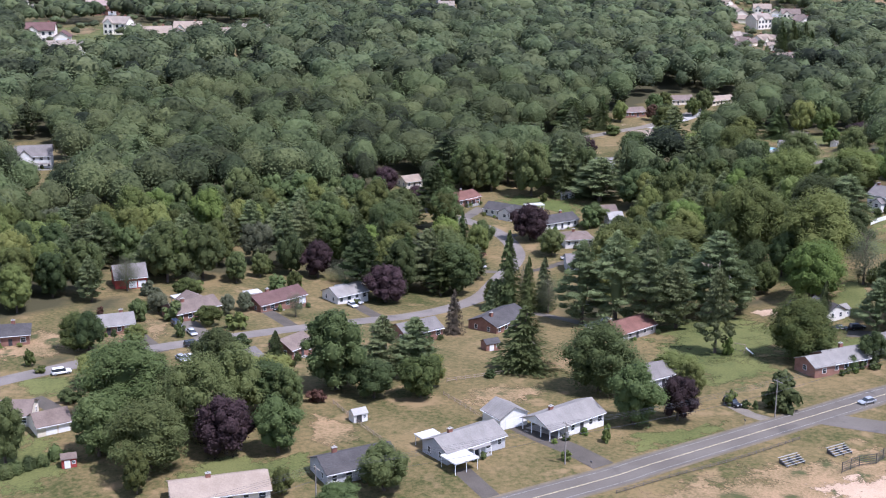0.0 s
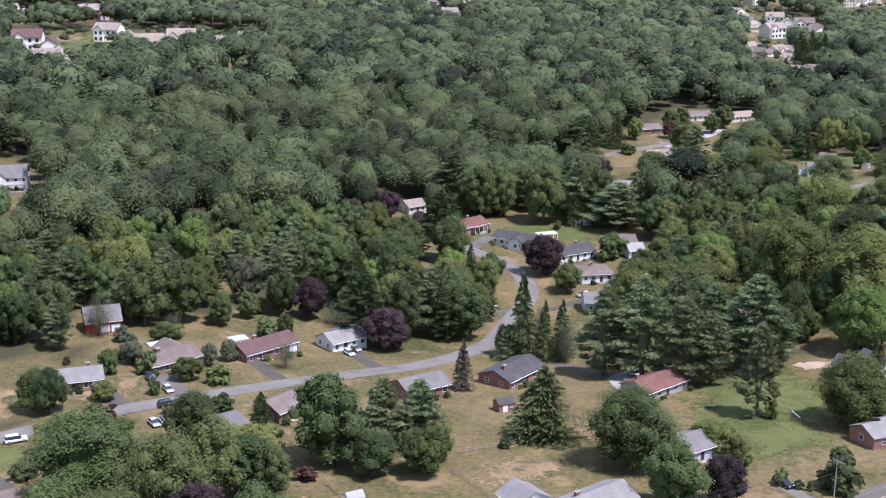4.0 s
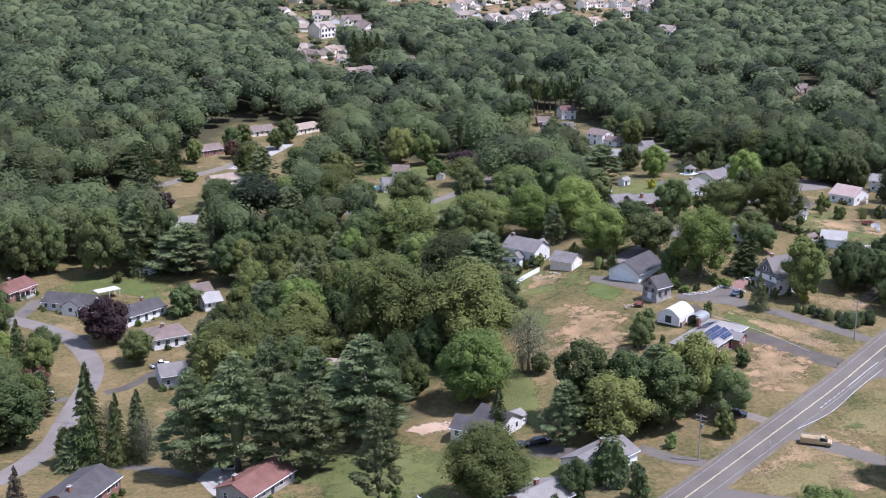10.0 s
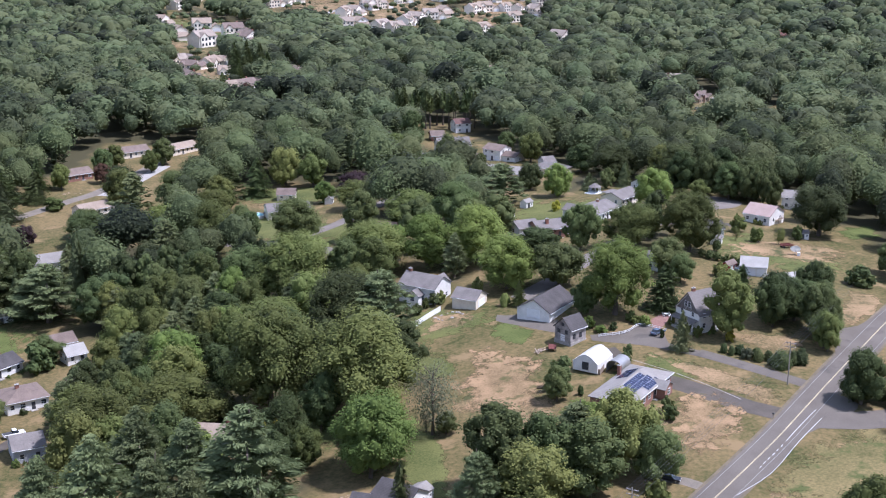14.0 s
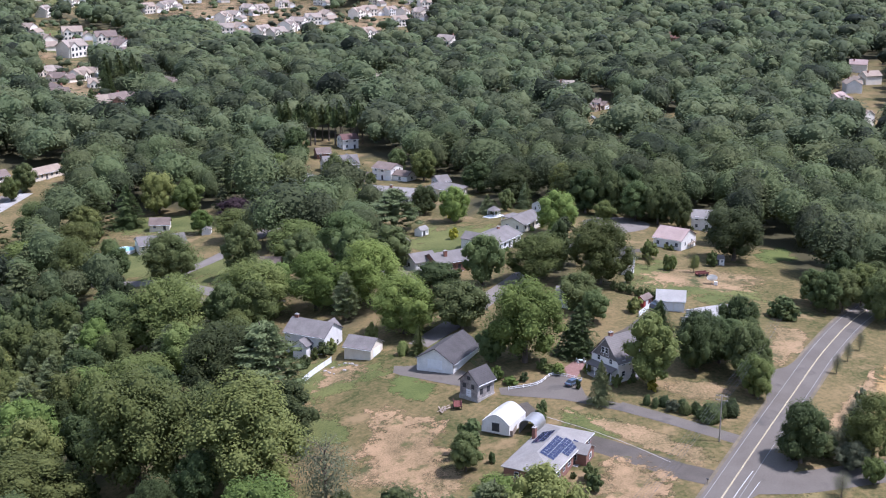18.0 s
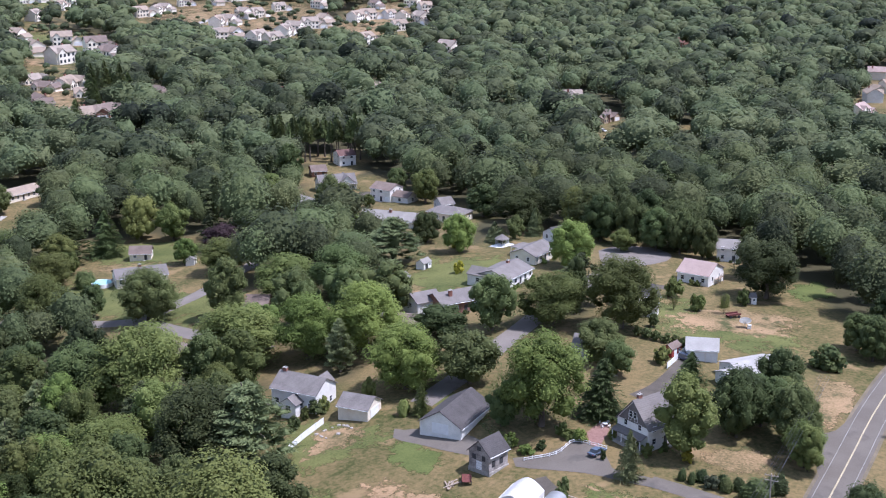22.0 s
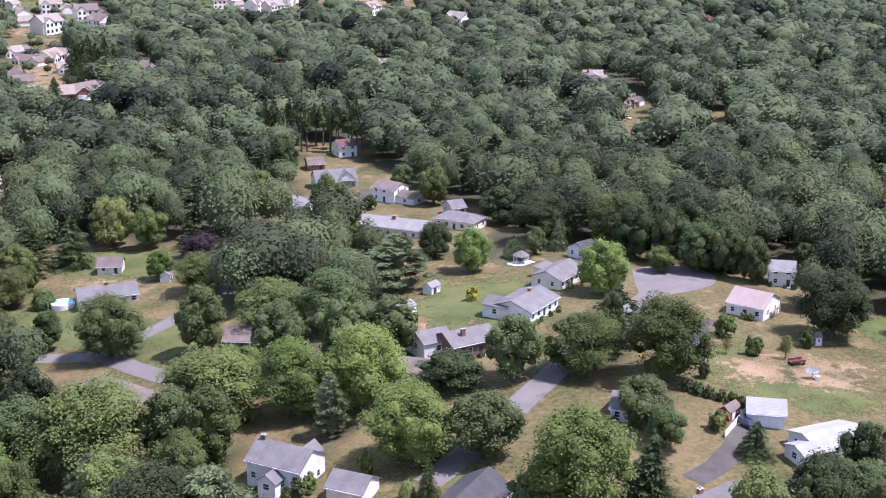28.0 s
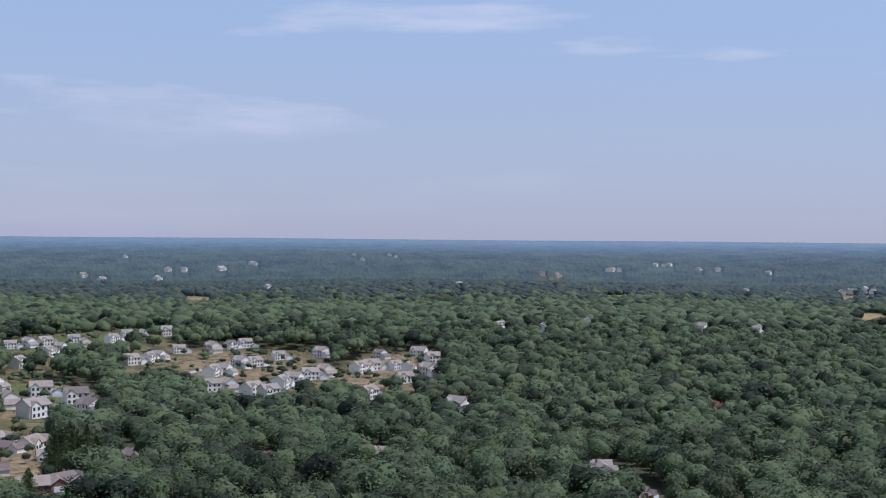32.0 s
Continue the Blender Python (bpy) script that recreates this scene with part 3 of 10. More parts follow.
CROWNS, TRUNKS = {}, {}
for v in range(5):
    CROWNS["broad", v] = broad_crown(11 + v, 5600, 0.034, lobes=34 + v, low=0.03, loose=v > 0)
    CROWNS["tall", v] = broad_crown(31 + v, 5000, 0.036, lobes=44 + v, low=0.02, flat=0.34, loose=v > 0, slim=0.58)
for v in range(3):
    CROWNS["great", v] = broad_crown(111 + v, 17000, 0.0225, lobes=46 + 3 * v, low=0.02, loose=True, slim=0.8, flat=0.42, heart=0.6)
for v in range(4):
    CROWNS["spruce", v] = conifer_crown(51 + v, 6500, 0.042, tiers=15, low=0.02, power=0.8, ragged=0.12)
    CROWNS["pine", v] = pine_crown(61 + v, 96 + 8 * v)
for v in range(3):
    CROWNS["bare_pine", v] = conifer_crown(101 + v, 2200, 0.075, tiers=6, low=0.5, power=0.5, ragged=0.4, flat=0.3)
    CROWNS["bush", v] = broad_crown(71 + v, 500, 0.12, lobes=11, low=-0.08, flat=0.8)
    CROWNS["cone_bush", v] = dome_crown(81 + v, ICO3, 18, -0.25, 420, 0.09, flat=0.5)
    CROWNS["sparse", v] = leaf_cards(np.random.default_rng(91 + v), *(lambda w, g: (w * g + np.array((0, 0, 0.55)), w))(
        *(lambda r: ((lambda u: u / np.linalg.norm(u, axis=1)[:, None])(r.normal(0, 1, (3600, 3))) * np.array((1, 1, 0.45)), r.uniform(0.35, 1.0, (3600, 1))))(np.random.default_rng(191 + v))), 0.026)
for v in range(4):
    TRUNKS["broad", v] = trunk_mesh("trunk", 5 + v)
    TRUNKS["spruce", v] = trunk_mesh("trunk", 15 + v, limbs=6, top=0.95, thick=0.06, droop=True)
    TRUNKS["pole", v] = trunk_mesh("trunk", 45 + v, limbs=3, top=0.95, thick=0.11, droop=True)
    TRUNKS["bush", v] = trunk_mesh("stem", 25 + v, limbs=3, top=0.5, thick=0.05)
    TRUNKS["sparse", v] = trunk_mesh("trunk", 35 + v, limbs=18, top=0.9, thick=0.05)

LEAVES = {"green": LEAF, "dark": LEAF_DARK, "bright": LEAF_LIGHT, "purple": LEAF_PURPLE, "red": LEAF_RED, "yellow": LEAF_YELLOW, "grey": LEAF_GREY, "brown": LEAF_BROWN, "needle": NEEDLE}
TREE_MODELS = {}
HUES = {"green": "mid-green", "dark": "dark green", "bright": "bright yellowish-green", "purple": "dark purple-leaved", "red": "reddish-brown", "yellow": "golden yellow", "grey": "thin greyish", "brown": "dying brownish", "needle": "blue-green"}
NOUNS = {"broad": ("broadleaf tree with a rounded crown", "tree"), "tall": ("tall broadleaf tree with a full crown", "tree"), "great": ("large broadleaf tree with a dense crown", "tree"), "spruce": ("spruce with drooping tiers", "conifer"),
         "pine": ("tall white pine with layered branches", "conifer"), "bush": ("rounded garden bush", "bush"), "cone_bush": ("clipped conical evergreen shrub", "shrub"), "bare_pine": ("tall pine with a long bare trunk", "conifer"), "sparse": ("half-bare tree with thin twigs", "tree")}


def tree(x, y, height, radius, shape="broad", leaves="green"):
    """One tree or bush: an Empty at its foot, a trunk and a crown."""
    rng = random.Random(int(x * 13 + y * 7))
    if shape in ("broad", "tall") and radius > 8:
        shape = "great"
    if shape == "spruce":
        radius *= 1.22
    if shape in ("broad", "tall", "great"):
        height = min(height, 2.9 * radius)
        if height > 2.6 * radius:
            shape = "tall"
    kinds = [k for k in CROWNS if k[0] == shape]
    v = rng.randrange(len(kinds))
    key = (shape, v, leaves)
    turn = rng.uniform(0, 360)
    m = Matrix.Translation((x, y, gz(x, y) - 0.05)) @ Euler((0, 0, radians(turn))).to_matrix().to_4x4() @ Matrix.Diagonal((radius * rng.uniform(0.94, 1.06), radius * rng.uniform(0.94, 1.06), height, 1))
    SPOTS.append((x, y, radius * 0.9))
    if key not in TREE_MODELS:
        noun, category = NOUNS[shape]
        name = {"broad": "tree", "tall": "tree", "great": "tree", "spruce": "spruce", "pine": "pine", "bush": "bush", "cone_bush": "shrub", "bare_pine": "pine", "sparse": "tree"}[shape]
        root = new(name)
        co, fc = CROWNS[shape, v]
        crown = new("crown", mesh_from("crown", co, fc, LEAVES[leaves], np.zeros(len(co))))
        wood = {"tall": "broad", "great": "broad", "pine": "spruce", "bare_pine": "pole", "cone_bush": "bush"}.get(shape, shape)
        trunk = new("stem" if wood == "bush" else "trunk", TRUNKS[wood, v % 4])
        crown.parent = trunk.parent = root
        tagged(root, HUES[leaves] + " " + noun + " on dry grass", category)
        TREE_MODELS[key] = root
        root.matrix_basis = m
        return root
    src = TREE_MODELS[key]
    made = {}
    kids = list(src.children)
    for o in (src, *kids):
        made[o] = o.copy()
        scene.collection.objects.link(made[o])
    for o in kids:
        made[o].parent = made[src]
    made[src].matrix_basis = m
    return made[src]


def inside(px, py, poly):
    hit = np.zeros(len(px), bool)
    for (x1, y1), (x2, y2) in zip(poly, list(poly[1:]) + [poly[0]]):
        cross = ((y1 > py) != (y2 > py)) & (px < (x2 - x1) * (py - y1) / (y2 - y1 + 1e-9) + x1)
        hit ^= cross
    return hit


def near_line(px, py, line, reach):
    hit = np.zeros(len(px), bool)
    lo, hi = line.min(0) - reach, line.max(0) + reach
    some = np.where((px > lo[0]) & (px < hi[0]) & (py > lo[1]) & (py < hi[1]))[0]
    if len(some):
        d = np.hypot(px[some][:, None] - line[None, ::2, 0], py[some][:, None] - line[None, ::2, 1]).min(1)
        hit[some] = d < reach
    return hit


def wooded(px, py, pad=0.0):
    """Where woodland stands: outside clearings, roads and gardens."""
    free = np.ones(len(px), bool)
    for poly in OPEN:
        free &= ~inside(px, py, poly)
    for line, reach in STRIPS:
        free &= ~near_line(px, py, line, reach)
    for x, y, rad in SPOTS:
        free &= np.hypot(px - x, py - y) > rad + pad
    return free


def woodland_places(r0, r1, spacing, seed):
    """Jittered places for woodland trees in a ring round the start."""
    rng = np.random.default_rng(seed)
    xs, ys = np.meshgrid(np.arange(-2600, 4300, spacing), np.arange(150, 4900, spacing))
    px = (xs + rng.uniform(-0.45, 0.45, xs.shape) * spacing).ravel()
    py = (ys + rng.uniform(-0.45, 0.45, ys.shape) * spacing).ravel()
    r = np.minimum(np.hypot(px - 40, py - 100), np.hypot(px - 85, py - 270) + 60)
    a = np.degrees(np.arctan2(px - 40, py - 100))
    r += rng.normal(0, 0.05, r.shape) * r * (r > 1200)
    r = np.where(np.hypot(px - 85, py - 270) < 235, np.minimum(r, 300), r)
    keep = (r > r0) & (r <= r1) & (np.hypot(px - 87, py - 272) < 3540) & (a > np.where(r < 900, -36, -28)) & (a < 53)
    px, py = px[keep], py[keep]
    free = wooded(px, py, 0.3 * spacing)
    return px[free], py[free], rng


def woodland(name, places, models, size, label, material, rise=0.0):
    """Many trees in one mesh."""
    px, py, rng = places
    z = ground_z(px, py)
    co, fc, tint, n = [], [], [], 0
    for x, y, h in zip(px, py, z):
        mco, mfc = models[rng.integers(len(models))]
        k = rng.choice((0.6, 0.8, 1.0, 1.25), p=(0.25, 0.32, 0.28, 0.15)) * rng.uniform(0.85, 1.15)
        r = size[0] * k * rng.uniform(0.9, 1.12)
        t = size[1] * (0.5 + 0.55 * k) * rng.uniform(0.82, 1.14)
        a = rng.uniform(0, 6.28)
        c, s = math.cos(a) * r, math.sin(a) * r
        q = np.empty_like(mco)
        q[:, 0] = mco[:, 0] * c - mco[:, 1] * s + x
        q[:, 1] = mco[:, 0] * s + mco[:, 1] * c + y
        q[:, 2] = mco[:, 2] * t + h - rise
        co.append(q)
        fc.append(mfc + n)
        tint.append(np.full(len(mco), rng.random()))
        n += len(mco)
    if not co:
        return None
    me = mesh_from(name, np.concatenate(co), np.concatenate(fc), material, np.concatenate(tint))
    me.polygons.foreach_set("use_smooth", np.ones(len(me.polygons), bool))
    return tagged(new(name, me), label, "woodland", kind="stuff")

# ---------------------------------------------------------------- building materials
SHINGLE = {}
for _n, _d, _l in (("grey", (0.12, 0.107, 0.099), (0.197, 0.179, 0.166)), ("pale", (0.168, 0.155, 0.141), (0.255, 0.237, 0.216)), ("slate", (0.046, 0.042, 0.041), (0.088, 0.081, 0.079)),
                   ("brown", (0.12, 0.09, 0.075), (0.2, 0.155, 0.13)), ("red", (0.115, 0.054, 0.042), (0.195, 0.1, 0.078)), ("maroon", (0.085, 0.048, 0.042), (0.145, 0.085, 0.075)),
                   ("white", (0.26, 0.247, 0.228), (0.355, 0.34, 0.315)), ("tan", (0.215, 0.168, 0.128), (0.315, 0.252, 0.196)), ("pink", (0.255, 0.19, 0.165), (0.345, 0.26, 0.228)), ("green", (0.15, 0.155, 0.135), (0.24, 0.245, 0.215)),
                   ("fawn", (0.205, 0.168, 0.136), (0.305, 0.258, 0.214)), ("ivory", (0.34, 0.29, 0.235), (0.45, 0.392, 0.328))):
    SHINGLE[_n] = surface(_n + "_shingles", _d, _l, scale=0.35, fine=9, rough=0.9, bump=0.35, spec=0.25, wave=(0.3, 0.03, "Y"), vary=0.06)
WALL = {}
for _n, _d, _l in (("white", (0.62, 0.60, 0.555), (0.80, 0.778, 0.73)), ("ivory", (0.72, 0.655, 0.55), (0.86, 0.80, 0.69)), ("cream", (0.60, 0.53, 0.42), (0.76, 0.69, 0.57)), ("brick", (0.17, 0.085, 0.06), (0.30, 0.16, 0.12)), ("grey", (0.36, 0.36, 0.37), (0.5, 0.5, 0.51)),
                   ("blue", (0.57, 0.575, 0.57), (0.70, 0.705, 0.70)), ("red", (0.24, 0.035, 0.03), (0.36, 0.07, 0.055)), ("barn", (0.11, 0.095, 0.088), (0.46, 0.42, 0.39)), ("tan", (0.33, 0.25, 0.18), (0.46, 0.37, 0.28)), ("stone", (0.26, 0.24, 0.22), (0.42, 0.39, 0.36))):
    WALL[_n] = surface(_n + "_wall", _d, _l, scale=0.6, fine=8, rough=0.85, bump=0.25, wave=(0.22, 0.02, "Z") if _n not in ("brick", "stone", "barn") else (0.3, 0.03, "X") if _n == "barn" else None, vary=0.05)
TRIM = surface("white_trim", (0.68, 0.68, 0.67), (0.82, 0.82, 0.81), scale=1, rough=0.6, bump=0.05)
BRICK = surface("chimney_brick", (0.16, 0.07, 0.05), (0.30, 0.14, 0.10), scale=2, fine=5, rough=0.9, bump=0.5)
CHIMNEY_PAVE = surface("brick_paving", (0.16, 0.085, 0.07), (0.27, 0.16, 0.135), scale=1.5, fine=8, rough=0.9, bump=0.4)
STONE = surface("field_stone", (0.22, 0.2, 0.18), (0.42, 0.39, 0.35), scale=1.2, fine=5, rough=0.95, bump=0.8)
METAL = surface("galvanised_metal", (0.30, 0.30, 0.30), (0.42, 0.42, 0.41), scale=0.8, rough=0.45, metal=0.6, bump=0.1)
DARK_METAL = surface("dark_metal", (0.05, 0.05, 0.055), (0.1, 0.1, 0.105), scale=1, rough=0.55, metal=0.4)
WOOD = surface("weathered_wood", (0.2, 0.155, 0.115), (0.36, 0.29, 0.23), scale=1.5, fine=7, rough=0.9, bump=0.4)
RED_WOOD = surface("red_stained_wood", (0.10, 0.03, 0.025), (0.17, 0.06, 0.05), scale=1.5, fine=7, rough=0.85, bump=0.3)
POLE_WOOD = surface("utility_pole_wood", (0.2, 0.175, 0.15), (0.36, 0.32, 0.28), scale=1.2, fine=8, rough=0.9, bump=0.4)
POLE_DARK = surface("weathered_dark_wood", (0.07, 0.06, 0.05), (0.14, 0.12, 0.1), scale=1.2, fine=8, rough=0.9, bump=0.4)
RUBBER = surface("tyre_rubber", (0.018, 0.018, 0.018), (0.035, 0.035, 0.035), scale=4, rough=0.85)
DOOR_AND_SHADE = surface("dark_door", (0.03, 0.03, 0.033), (0.065, 0.065, 0.07), scale=1.0, rough=0.6)
WHITE_SHEET = surface("white_sheeting", (0.40, 0.39, 0.37), (0.56, 0.55, 0.53), scale=0.4, rough=0.55, bump=0.1, wave=(0.4, 0.02, "X"))


def glossy(name, colour, rough=0.12, spec=0.5, metal=0.0, trans=0.0):
    m = surface(name, tuple(c * 0.85 for c in colour), colour, scale=0.9, fine=5, rough=rough, bump=0.02, spec=spec, metal=metal)
    if trans:
        m.node_tree.nodes["Principled BSDF"].inputs["Transmission Weight"].default_value = trans
    return m


GLASS = glossy("window_glass", (0.035, 0.042, 0.05), 0.08, 0.6)
WATER = glossy("pool_water", (0.34, 0.62, 0.62), 0.06, 0.5)
SOLAR = glossy("solar_cells", (0.022, 0.028, 0.065), 0.12, 0.5)
PAINT = {"white": glossy("white_car_paint", (0.75, 0.75, 0.74), 0.25), "black": glossy("black_car_paint", (0.02, 0.02, 0.022), 0.2), "blue": glossy("blue_car_paint", (0.10, 0.135, 0.19), 0.22), "silver": glossy("silver_car_paint", (0.48, 0.49, 0.51), 0.25, metal=0.4),
         "navy": glossy("dark_blue_car_paint", (0.03, 0.04, 0.07), 0.2), "yellow": glossy("tan_truck_paint", (0.40, 0.29, 0.15), 0.45), "red": glossy("red_paint", (0.3, 0.05, 0.04), 0.4)}


def part(name, bm, material, parent, label=""):
    """Links a bmesh or a ready mesh as one part of a thing."""
    if isinstance(bm, bmesh.types.BMesh):
        me = bpy.data.meshes.new(name)
        bm.to_mesh(me)
        bm.free()
        me.materials.append(material)
    else:
        me = bm
    ob = new(name, me)
    ob.parent = parent
    if label:
        ob["label"] = label
    return ob


def boxes(*items, bevel=0.0):
    """A bmesh of boxes, each given by two corners."""
    bm = bmesh.new()
    for lo, hi in items:
        m = Matrix.Translation([(a + b) / 2 for a, b in zip(lo, hi)]) @ Matrix.Diagonal([abs(b - a) for a, b in zip(lo, hi)] + [1])
        bmesh.ops.create_cube(bm, size=1, matrix=m)
    if bevel:
        bmesh.ops.bevel(bm, geom=bm.edges[:], offset=bevel, segments=1, affect="EDGES")
    return bm


def solid(points, faces):
    bm = bmesh.new()
    vs = [bm.verts.new(p) for p in points]
    for f in faces:
        bm.faces.new([vs[i] for i in f])
    bmesh.ops.recalc_face_normals(bm, faces=bm.faces)
    return bm


def tube_bm(p, q, r, n=8, r2=None):
    bm = bmesh.new()
    p, q = Vector(p), Vector(q)
    m = Matrix.Translation((p + q) / 2) @ (q - p).to_track_quat("Z", "Y").to_matrix().to_4x4()
    bmesh.ops.create_cone(bm, cap_ends=True, segments=n, radius1=r, radius2=r if r2 is None else r2, depth=(q - p).length, matrix=m)
    return bm


def place(ob, x, y, turn, z=None, sink=0.0):
    ob.matrix_basis = pose(x, y, (gz(x, y) if z is None else z) - sink, 0, 0, turn)
    return ob


def lowest(x, y, turn, length, depth):
    c, s = math.cos(radians(turn)), math.sin(radians(turn))
    return [gz(x + c * a - s * b, y + s * a + c * b) for a in (-length / 2, length / 2) for b in (-depth / 2, depth / 2)]


def gable_walls(l, w, eave, rise, base=-1.2):
    a, b = l / 2, w / 2
    pts = [(-a, -b, base), (a, -b, base), (a, b, base), (-a, b, base), (-a, -b, eave), (a, -b, eave), (a, b, eave), (-a, b, eave), (-a, 0, eave + rise), (a, 0, eave + rise)]
    return solid(pts, [(3, 2, 1, 0), (0, 1, 5, 4), (2, 3, 7, 6), (1, 2, 6, 9, 5), (3, 0, 4, 8, 7), (4, 5, 9, 8), (6, 7, 8, 9)])


def hip_walls(l, w, eave, base=-1.2):
    return boxes(((-l / 2, -w / 2, base), (l / 2, w / 2, eave)))


def gable_roof(l, w, eave, rise, over=0.45, thick=0.16):
    """Two thick slopes that meet at the ridge."""
    a, b = l / 2 + over * 0.8, w / 2 + over
    drop = rise * over / (w / 2)
    ring = [(-b, eave - drop), (0, eave + rise), (b, eave - drop), (b, eave - drop + thick), (0, eave + rise + thick * 1.2), (-b, eave - drop + thick)]
    n = len(ring)
    pts = [(-a, y, z + 0.012) for y, z in ring] + [(a, y, z + 0.012) for y, z in ring]
    faces = [(i, (i + 1) % n, n + (i + 1) % n, n + i) for i in range(n)] + [(0, 1, 4, 5), (1, 2, 3, 4), (n + 5, n + 4, n + 1, n), (n + 4, n + 3, n + 2, n + 1)]
    return solid(pts, faces)


def hip_roof(l, w, eave, rise, over=0.5, thick=0.16):
    a, b = l / 2 + over, w / 2 + over
    r = max(0.2, a - b)
    lo, hi = eave - 0.02, eave + thick
    pts = [(-a, -b, lo), (a, -b, lo), (a, b, lo), (-a, b, lo), (-a, -b, hi), (a, -b, hi), (a, b, hi), (-a, b, hi), (-r, 0, hi + rise), (r, 0, hi + rise)]
    return solid(pts, [(3, 2, 1, 0), (0, 1, 5, 4), (1, 2, 6, 5), (2, 3, 7, 6), (3, 0, 4, 7), (4, 5, 9, 8), (5, 6, 9), (6, 7, 8, 9), (7, 4, 8)])


UNIT = {}


def unit(key, build, material):
    """A mesh that alike parts share."""
    if key not in UNIT:
        me = bpy.data.meshes.new(key)
        bm = build()
        bm.to_mesh(me)
        bm.free()
        me.materials.append(material)
        UNIT[key] = me
    return UNIT[key]


def window(parent, x, y, z, turn, w=1.1, h=1.2):
    """A framed window on a wall: local -y faces out."""
    frame_me = unit("window_frame_%g_%g" % (w, h), lambda: boxes(((-w / 2 - 0.08, -0.05, -0.08), (w / 2 + 0.08, 0.1, 0)), ((-w / 2 - 0.08, -0.05, h), (w / 2 + 0.08, 0.1, h + 0.08)),
                    ((-w / 2 - 0.08, -0.05, 0), (-w / 2, 0.1, h)), ((w / 2, -0.05, 0), (w / 2 + 0.08, 0.1, h)), ((-w / 2, -0.04, h / 2 - 0.03), (w / 2, 0.1, h / 2 + 0.03))), TRIM)
    pane_me = unit("window_pane_%g_%g" % (w, h), lambda: boxes(((-w / 2 + 0.004, -0.02, 0.004), (w / 2 - 0.004, 0.09, h - 0.004))), GLASS)
    fr = part("window", frame_me, None, parent)
    fr.matrix_basis = pose(x, y, z, 0, 0, turn)
    part("pane", pane_me, None, fr)
    return fr


def door(parent, x, y, z, turn, w=1.0, h=2.05, material=None, name="door", panels=1):
    def build():
        items = [((-w / 2, -0.06, 0), (w / 2, 0.1, h))]
        if panels > 1:
            for i in range(panels):
                items.append(((-w / 2 + 0.06, -0.075, 0.05 + i * h / panels), (w / 2 - 0.06, -0.05, (i + 1) * h / panels - 0.04)))
        return boxes(*items)
    material = material or DOOR_AND_SHADE
    ob = part(name, unit("%s_%g_%g_%s" % (name, w, h, material.name), build, material), None, parent)
    ob.matrix_basis = pose(x, y, z, 0, 0, turn)
    if name == "door":
        knob = unit("knob", lambda: boxes(((-0.04, -0.12, -0.04), (0.04, 0.0, 0.04))), METAL)
        k = part("knob", knob, None, ob)
        k.matrix_basis = pose(w * 0.38, -0.06, 1.0)
    return ob


